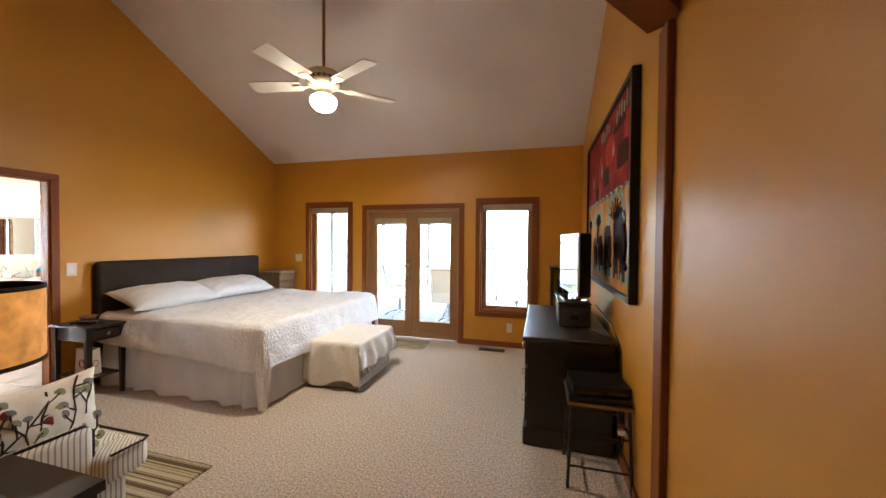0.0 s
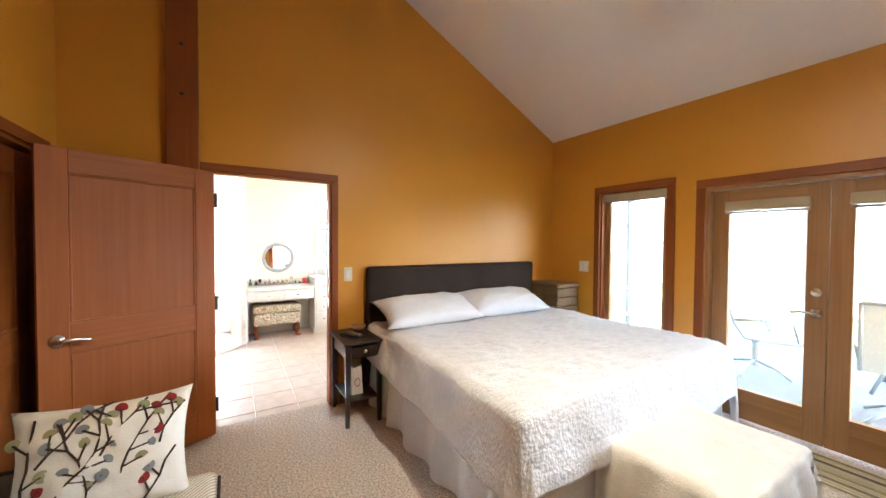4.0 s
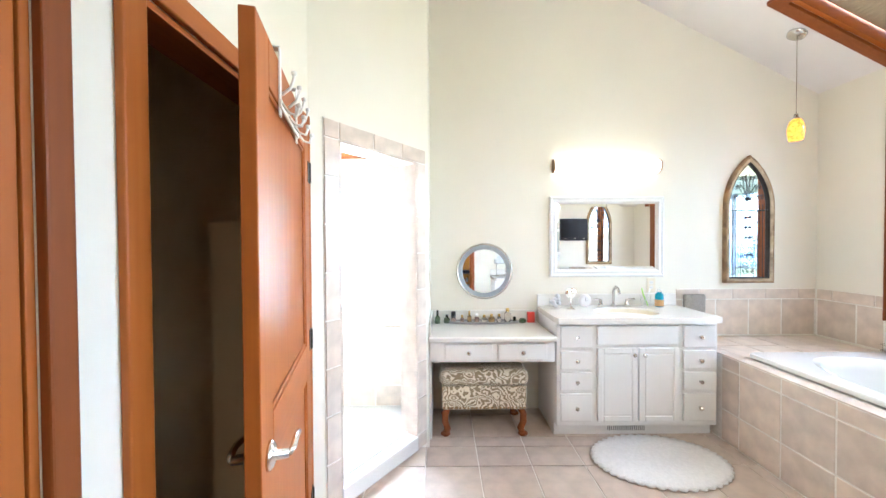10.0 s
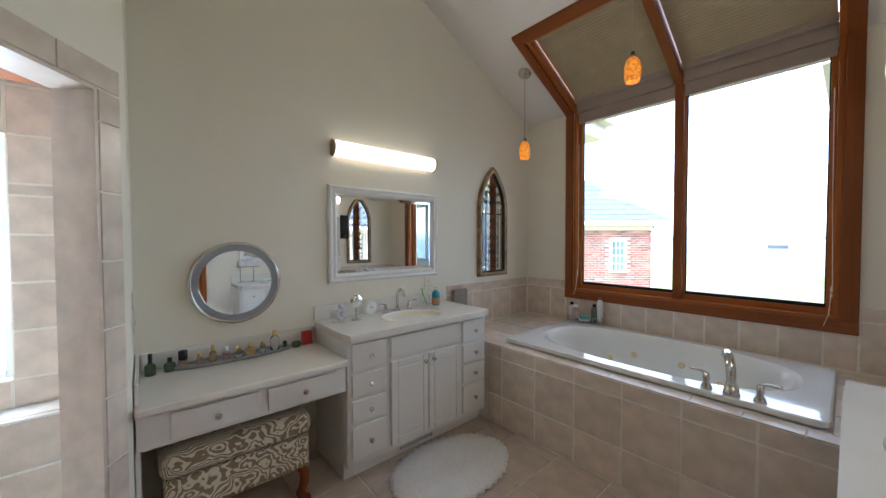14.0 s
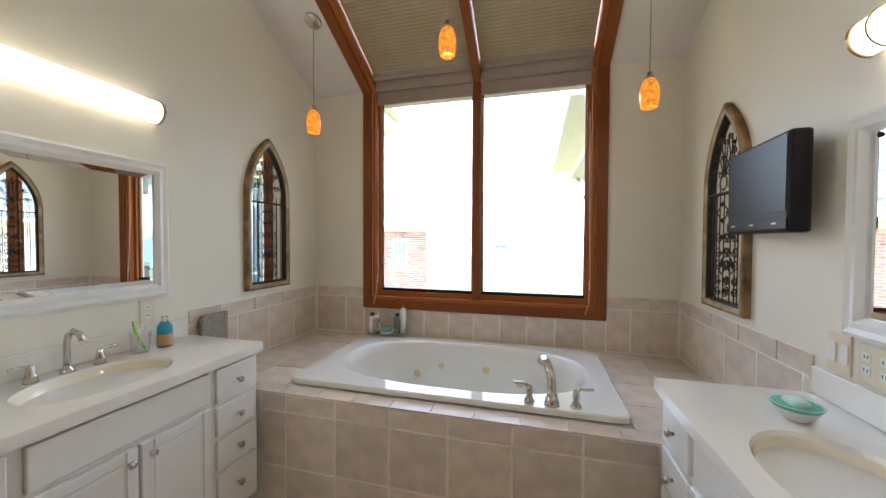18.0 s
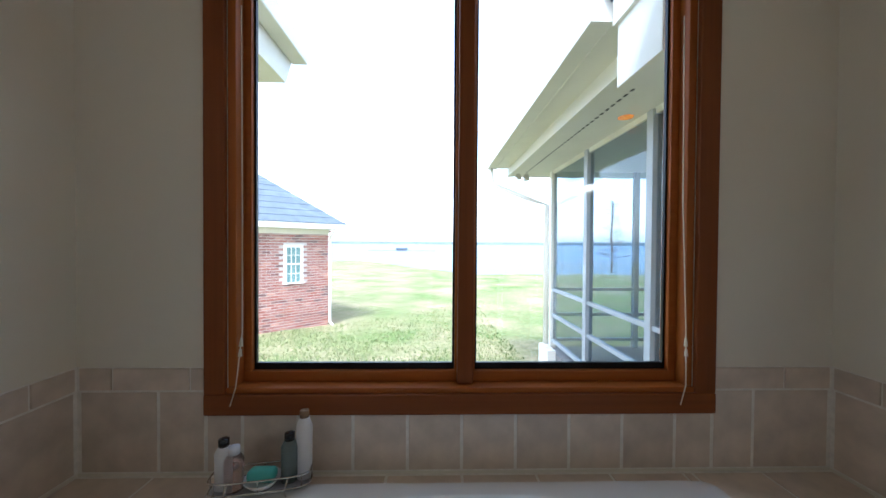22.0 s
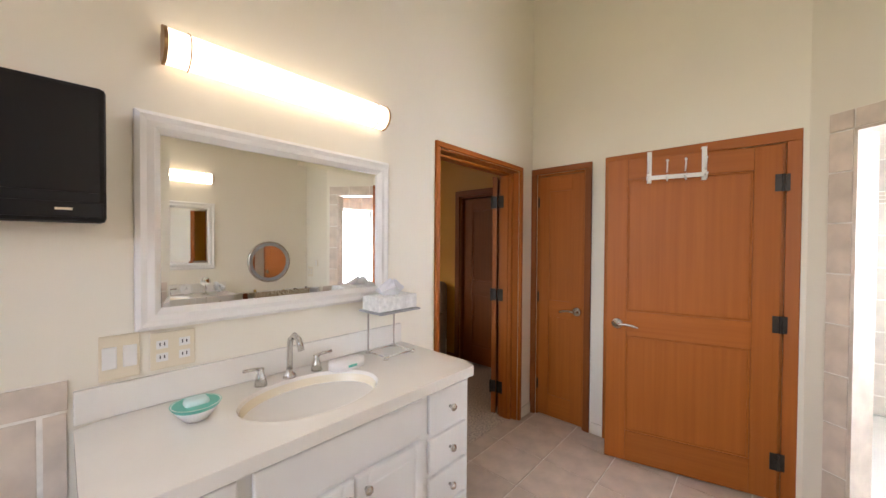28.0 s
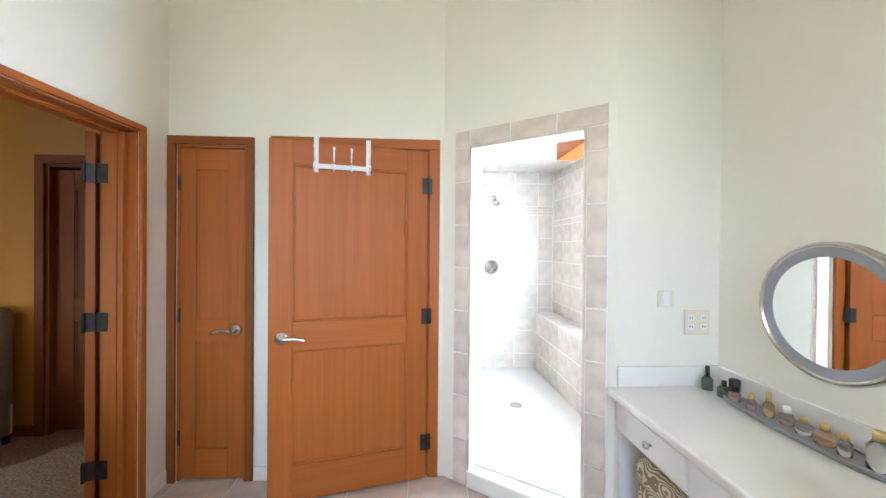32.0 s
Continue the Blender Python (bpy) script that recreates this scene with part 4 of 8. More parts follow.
STX, STY = -7.01, (LCY0 + WY0) / 2 - 0.05
e = thing("vanity_stool", "cushioned storage stool in gold frond fabric with carved legs", "stool", (STX, STY, 0))
e.matrix_basis = e.matrix_basis @ Matrix.Diagonal((1, 1.12, 1, 1))
part("seat_box", bx(B(), -0.17, -0.27, 0.19, 0.17, 0.27, 0.36, 0.012), M_frond, e)
part("cushion", bx(B(), -0.185, -0.285, 0.362, 0.185, 0.285, 0.475, 0.045, 4), M_frond, e, "padded patterned cushion", True)
bm = B()
for i in range(21):
    y = -0.255 + 0.51 * i / 20
    lathe(bm, [(0.008, 0), (0.006, 0.004), (0, 0.005)], at=(0.17, y, 0.205), n=8, turn=KT)
for i in range(14):
    x = -0.165 + 0.33 * i / 13
    lathe(bm, [(0.008, 0), (0.006, 0.004), (0, 0.005)], at=(x, 0.26, 0.205), n=8, turn=Matrix.Rotation(-math.pi / 2, 3, "X"))
part("nail_trim", bm, M_brass, e, "brass nailhead trim")
for sx in (-1, 1):
    for sy in (-1, 1):
        bm = tube(B(), [(sx * 0.14, sy * 0.23, 0.20), (sx * 0.155, sy * 0.25, 0.16), (sx * 0.155, sy * 0.25, 0.10), (sx * 0.14, sy * 0.235, 0.045), (sx * 0.15, sy * 0.245, 0.02)], 0.022, 9)
        lathe(bm, [(0.02, 0), (0.032, 0.01), (0.03, 0.022), (0.015, 0.03)], at=(sx * 0.152, sy * 0.248, 0), n=10)
        part("leg", bm, M_trim, e, "carved cherry cabriole leg", True)

# bath mat with a scalloped edge
bm = B()
n = 220
MX, MY = -6.55, 3.15
ring = []
for k, z in ((1.0, 0.004), (1.0, 0.014), (0.94, 0.017), (0.90, 0.024), (0.5, 0.027)):
    ring.append([bm.verts.new((MX + (0.27 * k + (0.018 * abs(math.sin(i * math.pi / 5)) if k == 1 else 0)) * math.cos(2 * math.pi * i / n), MY + (0.40 * k + (0.018 * abs(math.sin(i * math.pi / 5)) if k == 1 else 0)) * math.sin(2 * math.pi * i / n), z)) for i in range(n)])
for a, b in zip(ring, ring[1:]):
    for i in range(n):
        bm.faces.new((a[i], a[(i + 1) % n], b[(i + 1) % n], b[i]))
bm.faces.new(ring[-1])
single("bath_mat", bm, mat("white_cotton_pile", (0.85, 0.835, 0.81), 0.95, var=0.05, scale=60, bump=0.8, bscale=120), "white oval cotton bath mat with scalloped edge", "bath mat", smooth=True)

# tub deck, as four blocks round the tub
dk = thing("tub_deck", "tiled surround of the whirlpool tub", "tub surround", kind="structure")
bm = B()
bx(bm, XV, DKY, 0, XB, TY0 + 0.03, DKZ)
bx(bm, XV, TY1 - 0.03, 0, XB, YBN, DKZ)
bx(bm, XV, TY0 + 0.03, 0, TX0 + 0.03, TY1 - 0.03, DKZ)
bx(bm, TX1 - 0.03, TY0 + 0.03, 0, XB, TY1 - 0.03, DKZ)
part("deck_core", bm, M_grout, dk)

# whirlpool tub
e = thing("bathtub", "white acrylic whirlpool tub set into a tiled deck", "bathtub", ((TX0 + TX1) / 2, (TY0 + TY1) / 2, DKZ + 0.012))
bm = B()
n = 96
hx, hy = (TX1 - TX0) / 2, (TY1 - TY0) / 2


def sup(k, ex, a, b, ox=0.0, oy=0.0):
    out = []
    for i in range(n):
        t = 2 * math.pi * i / n
        c, s = math.cos(t), math.sin(t)
        out.append((ox + k * a * math.copysign(abs(c) ** (2 / ex), c), oy + k * b * math.copysign(abs(s) ** (2 / ex), s)))
    return out


rings = [(sup(1, 30, hx, hy), 0.0), (sup(1, 30, hx, hy), 0.022), (sup(0.992, 26, hx, hy), 0.028), (sup(1, 2.6, hx - 0.11, hy - 0.075, 0, 0.01), 0.030), (sup(1, 2.5, hx - 0.13, hy - 0.095, 0, 0.01), 0.022), (sup(1, 2.5, hx - 0.155, hy - 0.115, 0, 0.01), -0.04),
         (sup(1, 2.7, hx - 0.19, hy - 0.135, 0, 0.01), -0.16), (sup(1, 3.0, hx - 0.25, hy - 0.165, 0, 0.01), -0.30), (sup(1, 3.0, hx - 0.32, hy - 0.21, 0, 0.01), -0.375), (sup(0.5, 3.0, hx - 0.32, hy - 0.21, 0, 0.01), -0.385)]
vr = [[bm.verts.new((x, y, z)) for x, y in r] for r, z in rings]
for a, b in zip(vr, vr[1:]):
    for i in range(n):
        bm.faces.new((a[i], a[(i + 1) % n], b[(i + 1) % n], b[i]))
bm.faces.new(vr[-1])
shell = part("tub_shell", bm, M_tub, e, "", True)
for p in shell.data.polygons:
    p.use_smooth = p.center.z < 0.0215 and p.normal.z < 0.999 and math.hypot(p.center.x / hx, p.center.y / hy) < 0.97
for x, y, z, ty in ((-0.18, 0.21, -0.10, 1), (0.13, 0.215, -0.10, 1), (-0.34, 0.16, -0.15, 1), (0.36, 0.16, -0.15, 1), (-0.2, -0.19, -0.10, -1), (0.2, -0.19, -0.10, -1)):
    j = part("whirlpool_jet", lathe(B(), [(0.024, 0), (0.024, 0.008), (0.016, 0.012), (0.012, 0.006), (0.006, 0.006), (0.006, 0.014), (0, 0.015)], n=16, turn=Matrix.Rotation(ty * math.pi / 2, 3, "X")), mat("cream_plastic", (0.72, 0.6, 0.36), 0.3, var=0.02) if "cream_plastic" not in bpy.data.materials else bpy.data.materials["cream_plastic"], e, "cream whirlpool jet", True)
    j.location = (x, y + ty * 0.055, z)
TFX = 0.525
part("tub_spout", tube(B(), [(TFX, -hy + 0.045, 0.03), (TFX, -hy + 0.04, 0.10), (TFX - 0.005, -hy + 0.05, 0.16), (TFX - 0.02, -hy + 0.085, 0.20), (TFX - 0.035, -hy + 0.13, 0.205), (TFX - 0.045, -hy + 0.17, 0.185)], 0.021, 12), M_nickel, e, "brushed nickel tub spout", True)
part("spout_base", lathe(B(), [(0.036, 0), (0.032, 0.012), (0.024, 0.05)], at=(TFX, -hy + 0.045, 0.03)), M_nickel, e, "", True)
for d in (-0.10, 0.105):
    bm = lathe(B(), [(0.026, 0), (0.022, 0.012), (0.013, 0.03), (0.017, 0.05), (0.012, 0.075), (0, 0.082)], at=(TFX + d, -hy + 0.045, 0.03), n=16)
    s = 1 if d > 0 else -1
    tube(bm, [(TFX + d, -hy + 0.045, 0.10), (TFX + d + s * 0.02, -hy + 0.05, 0.112), (TFX + d + s * 0.06, -hy + 0.055, 0.11), (TFX + d + s * 0.075, -hy + 0.056, 0.113)], 0.008)
    part("tub_tap", bm, M_nickel, e, "brushed nickel lever tap", True)


# arched mirrors with iron scrolls
def arch_line(w, h, inset=0.0, n=14):
    """Half-width w, height h of a pointed arch, from foot to foot."""
    sp = h * 0.60
    w, top = w - inset, h - inset * 1.5
    r = ((top - sp) ** 2 + w * w) / (2 * w)
    left = [(-w, inset)]
    a1 = math.asin((top - sp) / r)
    for i in range(n + 1):
        a = a1 * i / n
        left.append((-w + r - r * math.cos(a), sp + r * math.sin(a)))
    return left + [(-x, z) for x, z in left[-2::-1]]


def spiral(cx, cz, r, a0, turns, n=16, flip=1):
    return [(cx + flip * r * (1 - 0.72 * i / n) * math.cos(a0 + 2 * math.pi * turns * i / n), cz + r * (1 - 0.72 * i / n) * math.sin(a0 + 2 * math.pi * turns * i / n)) for i in range(n + 1)]


def arch_mirror(at, turn):
    e = thing("arched_mirror", "arched mirror in weathered wood with black iron scrolls", "mirror", at, turn, "arched mirrors")
    w, h = 0.204, ARH
    out, inn = arch_line(w, h), arch_line(w, h, 0.042)
    bm = B()
    rows = [[bm.verts.new((x, y, z)) for x, z in o] for o, y in ((out, 0.0), (out, 0.028), (arch_line(w, h, 0.008), 0.036), (arch_line(w, h, 0.034), 0.032), (inn, 0.022), (inn, 0.0))]
    m = len(out)
    for a, b in zip(rows[2:], rows[3:]):
        for i in range(m):
            bm.faces.new((a[i], a[(i + 1) % m], b[(i + 1) % m], b[i]))
    for v in rows[0] + rows[1]:
        bm.verts.remove(v)
    part("frame", bm, M_arch, e, "weathered cream wood frame")
    bm = B()
    rows = [[bm.verts.new((x, y, z)) for x, z in o] for o, y in ((out, 0.0), (out, 0.028), (arch_line(w, h, 0.004), 0.034), (arch_line(w, h, 0.014), 0.0375), (arch_line(w, h, 0.016), 0.030))]
    for a, b in zip(rows, rows[1:]):
        for i in range(m):
            bm.faces.new((a[i], a[(i + 1) % m], b[(i + 1) % m], b[i]))
    part("frame_rim", bm, M_archrim, e, "worn brown outer rim")
    bm = B()
    rows = [[bm.verts.new((x, y, z)) for x, z in o] for o, y in ((arch_line(w, h, 0.036), 0.0285), (arch_line(w, h, 0.040), 0.0295), (arch_line(w, h, 0.046), 0.020), (arch_line(w, h, 0.046), 0.006))]
    for a, b in zip(rows, rows[1:]):
        for i in range(m):
            bm.faces.new((a[i], a[(i + 1) % m], b[(i + 1) % m], b[i]))
    part("frame_lip", bm, M_iron, e, "dark iron inner edge")
    bm = B()
    prism(bm, arch_line(w, h, 0.036), 0.004, 0.008)
    part("mirror_glass", bm, M_mirror, e, "mirror glass")
    bm = B()
    Y = 0.024
    zb, zc = 0.045, 0.60
    for x in (-0.068, 0.068):
        tube(bm, [(x, Y, zb), (x, Y, zc)], 0.003, 5)
    for x in (-0.11, 0.11):
        tube(bm, [(x, Y, zb), (x, Y, zc + 0.05)], 0.003, 5)
    tube(bm, [(-0.155, Y, zc), (0.155, Y, zc)], 0.0045, 6)
    tube(bm, [(-0.155, Y, zb), (0.155, Y, zb)], 0.0045, 6)
    for s in (-1, 1):
        for cz, r in ((0.10, 0.026), (0.155, 0.026), (0.235, 0.030), (0.30, 0.030), (0.375, 0.030)):
            tube(bm, [(x, Y + 0.004, z) for x, z in spiral(s * 0.036, cz, r, math.pi, 1.4, 24, s)], 0.0031, 6)
        tube(bm, [(0, Y + 0.004, 0.185), (s * 0.03, Y + 0.004, 0.21), (0, Y + 0.004, 0.265)], 0.003, 6)
        tube(bm, [(0, Y + 0.004, 0.445), (s * 0.02, Y + 0.004, 0.465), (s * 0.055, Y + 0.004, 0.50), (s * 0.02, Y + 0.004, 0.535), (0, Y + 0.004, 0.555)], 0.003, 6)
        tube(bm, [(0, Y + 0.004, 0.61), (s * 0.035, Y + 0.004, 0.635), (s * 0.03, Y + 0.004, 0.67), (0, Y + 0.004, 0.685)], 0.003, 6)
        for q, (x1, z1, r) in enumerate(((0.105, 0.715, 0.022), (0.085, 0.80, 0.022), (0.045, 0.875, 0.018))):
            tube(bm, [(s * 0.005, Y, 0.68), (s * x1 * 0.45, Y, 0.70 + (z1 - 0.70) * 0.55), (s * (x1 - 0.01), Y, z1 + 0.012)], 0.0028, 6)
            tube(bm, [(x, Y, z) for x, z in spiral(s * (x1 + 0.008), z1 - 0.005, r, math.pi * 0.6, 1.3, 22, s)], 0.0028, 6)
    tube(bm, [(0, Y, 0.68), (0, Y, 0.90)], 0.003, 6)
    for z in (0.235, 0.375, 0.46, 0.54, 0.855):
        lathe(bm, [(0.0, -0.012), (0.011, -0.004), (0.011, 0.004), (0.0, 0.012)], at=(0, Y + 0.006, z), n=8)
    part("ironwork", bm, M_iron, e, "black scrolled ironwork")
    return e


arch_mirror((XV + 0.001, sum(ARW) / 2, ARZ), -90)
arch_mirror((XB - 0.001, sum(ARE) / 2, ARZ - 0.01), 90)


# framed wall mirrors
def wall_mirror(at, turn, w, h):
    e = thing("wall_mirror", "wide wall mirror in a white profiled frame", "mirror", at, turn, "wall mirrors")
    rows = []
    bm = B()
    for ins, y in ((0, 0), (0, 0.022), (0.012, 0.03), (0.028, 0.024), (0.045, 0.028), (0.062, 0.012), (0.062, 0.0)):
        rows.append([bm.verts.new(p) for p in ((-w / 2 + ins, y, ins), (w / 2 - ins, y, ins), (w / 2 - ins, y, h - ins), (-w / 2 + ins, y, h - ins))])
    for a, b in zip(rows, rows[1:]):
        for i in range(4):
            bm.faces.new((a[i], a[(i + 1) % 4], b[(i + 1) % 4], b[i]))
    part("frame", bm, M_white, e, "moulded white frame")
    bm = B()
    i0, i1 = 0.06, 0.085
    o = [bm.verts.new(p) for p in ((-w / 2 + i0, 0.006, i0), (w / 2 - i0, 0.006, i0), (w / 2 - i0, 0.006, h - i0), (-w / 2 + i0, 0.006, h - i0))]
    q = [bm.verts.new(p) for p in ((-w / 2 + i1, 0.009, i1), (w / 2 - i1, 0.009, i1), (w / 2 - i1, 0.009, h - i1), (-w / 2 + i1, 0.009, h - i1))]
    for i in range(4):
        bm.faces.new((o[i], o[(i + 1) % 4], q[(i + 1) % 4], q[i]))
    bm.faces.new(q)
    part("mirror_glass", bm, M_mirror, e, "bevelled mirror glass")


wall_mirror((XV + 0.001, sum(WMIR) / 2, MZ[0]), -90, WMIR[1] - WMIR[0], MZ[1] - MZ[0])
wall_mirror((XB - 0.001, sum(EMIR) / 2, MZ[0]), 90, EMIR[1] - EMIR[0], MZ[1] - MZ[0])

# round mirror over the dressing counter
e = thing("round_mirror", "round lighted mirror with a grey and silver rim", "mirror", (XV + 0.001, *RMC))
RX = Matrix.Rotation(math.pi / 2, 3, "Y")
part("rim", lathe(B(), [(0.232, 0.0), (0.232, 0.02), (0.226, 0.03), (0.217, 0.032), (0.215, 0.02)], n=64, turn=RX), M_nickel, e, "polished silver rim", True)
part("light_band", lathe(B(), [(0.216, 0.0), (0.216, 0.022), (0.182, 0.022), (0.182, 0.0)], n=64, turn=RX), mat("grey_acrylic_band", (0.33, 0.35, 0.37), 0.35, var=0.03), e, "grey frosted light band")
part("mirror_glass", lathe(B(), [(0.181, 0.0), (0.181, 0.02), (0.0, 0.0201)], n=64, turn=RX), M_mirror, e, "round mirror glass")


# bar lights over the mirrors
def bar_light(at, turn, length):
    e = thing("vanity_bar_light", "lit white acrylic bar light with dark bronze ends", "wall light", at, turn, "bar lights")
    part("backplate", bx(B(), -length / 2, 0, -0.045, length / 2, 0.02, 0.045, 0.004), M_brass, e)
    bm = B()
    n = 14
    sec = [(0.02 + 0.055 * math.sin(math.pi * i / n), 0.055 * math.cos(math.pi * i / n)) for i in range(n + 1)]
    a = [bm.verts.new((-length / 2 + 0.005, y, z)) for y, z in sec]
    b = [bm.verts.new((length / 2 - 0.005, y, z)) for y, z in sec]
    for i in range(n):
        bm.faces.new((a[i], a[i + 1], b[i + 1], b[i]))
    bm.faces.new(a)
    bm.faces.new(b[::-1])
    part("diffuser", bm, M_tubel, e, "glowing white acrylic diffuser", True)
    for x in (-length / 2, -length / 2 + 0.06, length / 2 - 0.066, length / 2 - 0.006):
        bm = B()
        s2 = [(0.02 + 0.059 * math.sin(math.pi * i / n), 0.059 * math.cos(math.pi * i / n)) for i in range(n + 1)]
        if abs(abs(x + 0.003) - length / 2) < 0.01:
            prism(bm, [(y, z) for y, z in s2], x - 0.003, x + 0.007, "x")
        else:
            tube(bm, [(x, y, z) for y, z in s2], 0.0025, 5)
        part("end_cap", bm, M_brass, e, "dark bronze band")
    return e


BLZ = {XV: 2.006, XB: 1.97}
for wx, by, s, ln in ((XV, 3.134, 1, 0.87), (XB, 3.112, -1, 0.85)):
    bar_light((wx + s * 0.001, by, BLZ[wx]), -90 * s, ln)
    ar = bpy.data.lights.new("bar_lamp", "AREA")
    ar.shape, ar.size, ar.size_y, ar.energy, ar.color = "RECTANGLE", 0.66, 0.06, 0.7, (1.0, 0.86, 0.66)
    new("bar_lamp", ar).matrix_world = PLACE @ look((wx + s * 0.081, by, BLZ[wx]), (wx + s, by, BLZ[wx]))


# pendants
def pendant(x, y, z):
    e = thing("pendant_light", "lit amber art-glass pendant on a thin rod", "pendant lamp", (x, y, z), 0, "pendants")
    top = zr(y) - z
    part("shade", lathe(B(), [(0.020, 0.085), (0.034, 0.07), (0.046, 0.035), (0.049, 0.0), (0.046, -0.035), (0.040, -0.07), (0.036, -0.068), (0.042, -0.03), (0.044, 0.0), (0.04, 0.035), (0.028, 0.065)], n=24), M_amber, e, "glowing amber crackle glass", True)
    part("bulb", lathe(B(), [(0.0, -0.04), (0.014, -0.03), (0.018, -0.01), (0.012, 0.03), (0.0, 0.035)], n=12), M_bulb, e, "lit bulb", True)
    part("cap", lathe(B(), [(0.0, 0.12), (0.012, 0.118), (0.014, 0.095), (0.024, 0.088), (0.022, 0.08), (0.0, 0.079)], n=16), M_nickel, e, "nickel cap", True)
    part("rod", cyl(B(), (0, 0, 0.115), (0, 0, top - 0.02), 0.0028, n=8), M_nickel, e)
    c = part("canopy", lathe(B(), [(0.058, 0.0), (0.056, -0.012), (0.04, -0.022), (0.0, -0.026)], n=24), M_nickel, e, "round nickel canopy", True)
    c.matrix_basis = pose(0, 0, top - 0.004, -27, 0, 0)


PEND = [(-6.91, 4.355, 2.184), (-5.90, 4.1, 2.45), (-4.846, 4.348, 2.166)]
for p in PEND:
    pendant(*p)

# wall television on its bracket
e = thing("television", "small black television on a wall bracket", "television", (-4.552, 3.886, 1.413), 87)
part("cabinet", bx(B(), -0.221, -0.02, 0, 0.221, 0.045, 0.349, 0.012), M_black, e)
M_offscreen = mat("matte_black_screen", (0.010, 0.010, 0.011), 0.35, var=0.02, spec=0.25)
part("screen", bx(B(), -0.206, 0.0455, 0.075, 0.206, 0.0475, 0.335), M_offscreen, e, "black screen, switched off")
part("speaker_strip", bx(B(), -0.215, 0.0455, 0.012, 0.215, 0.049, 0.05, 0.002), M_offscreen, e)
bm = B()
bx(bm, -0.06, -0.045, 0.05, 0.06, -0.02, 0.25, 0.006)
cyl(bm, (0, -0.045, 0.15), (0.01, -0.07, 0.15), 0.018)
part("bracket", bm, M_black, e, "black wall bracket")
bm = B()
bm.free()
for x in (-0.16, -0.01, 0.14):
    part("marking", bx(B(), x, 0.049, 0.03, x + 0.03, 0.0497, 0.036), M_plate, e, "small pale mark")


def plate(name, at, turn, w, h, kind, label):
    e = thing(name, label, "switch plate" if kind == "switch" else "outlet", at, turn, "wall plates")
    part("plate", bx(B(), -w / 2, 0, -h / 2, w / 2, 0.006, h / 2, 0.002), M_plate, e)
    n = max(1, round(w / 0.06))
    for i in range(n):
        x = -w / 2 + w * (i + 0.5) / n
        if kind == "switch":
            part("rocker", bx(B(), x - 0.016, 0.006, -0.032, x + 0.016, 0.0095, 0.032, 0.002), M_white, e)
            continue
        for z in (-0.02, 0.02):
            so = part("socket", bx(B(), x - 0.015, 0.006, z - 0.013, x + 0.015, 0.0075, z + 0.013, 0.001), M_white, e)
            for q in (-0.0055, 0.0055):
                part("slot", bx(B(), x + q - 0.0015, 0.0075, z - 0.004, x + q + 0.0015, 0.0079, z + 0.006), M_black, so)


PLACE = BEDROOM
plate("light_switch", (XW + 0.001, 2.402, 1.071), -90, 0.07, 0.115, "switch", "ivory rocker switch beside the headboard")
plate("light_switch", (-3.87, YN - 0.001, 1.09), 180, 0.115, 0.115, "switch", "ivory double switch plate beside the window")
plate("wall_outlet", (-0.72, YN - 0.001, 0.25), 180, 0.07, 0.115, "outlet", "ivory wall outlet under the window")
PLACE = BATH
plate("wall_outlet", (XV + 0.001, WY1 - 0.2, 1.025), -90, 0.07, 0.115, "outlet", "ivory wall outlet beside the basin")
plate("wall_outlet", (XB - 0.001, 3.507, 1.024), 90, 0.115, 0.115, "outlet", "ivory double outlet beside the basin")
plate("blank_plate", (XB - 0.001, 3.634, 1.028), 90, 0.09, 0.13, "switch", "tan blank plate beside the outlet")
plate("light_switch", (-7.019, LCY0 - 0.002, 1.126), 0, 0.075, 0.075, "switch", "small ivory switch on the short wall")
plate("wall_outlet", (-7.167, LCY0 - 0.002, 1.02), 0, 0.12, 0.115, "outlet", "ivory double outlet over the dressing counter")


# small things on the counters
def bottle(name, label, at, prof, body, cap=None, cat="bottle", cap_prof=None, group=""):
    e = thing(name, label, cat, at, 0, group)
    part("body", lathe(B(), prof, n=18), body, e, "", True)
    if cap:
        part("cap", lathe(B(), cap_prof, n=14), cap, e, "", True)
    return e


def pm(name, c, rough=0.25, trans=0.0):
    return bpy.data.materials.get(name) or mat(name, c, rough, var=0.03, trans=trans)


P_amberp = pm("amber_perfume", (0.85, 0.62, 0.34), 0.06, 0.85)
P_pink = pm("rose_perfume", (0.85, 0.66, 0.60), 0.06, 0.85)
P_green = pm("green_perfume", (0.14, 0.22, 0.12), 0.1, 0.5)
P_clear = pm("pale_glass", (0.95, 0.96, 0.95), 0.03, 1.0)
P_gold = pm("gold_cap", (0.6, 0.42, 0.14), 0.25)
P_blackc = pm("black_cap", (0.015, 0.015, 0.016), 0.25)
P_red = pm("red_box", (0.42, 0.03, 0.02), 0.35)
P_grey = pm("pewter_tray", (0.30, 0.30, 0.31), 0.35)
P_blue = pm("blue_bottle", (0.05, 0.42, 0.60), 0.12, 0.4)
P_teal = pm("teal_soap", (0.12, 0.50, 0.40), 0.4)
P_whitep = pm("white_plastic", (0.82, 0.80, 0.78), 0.3)

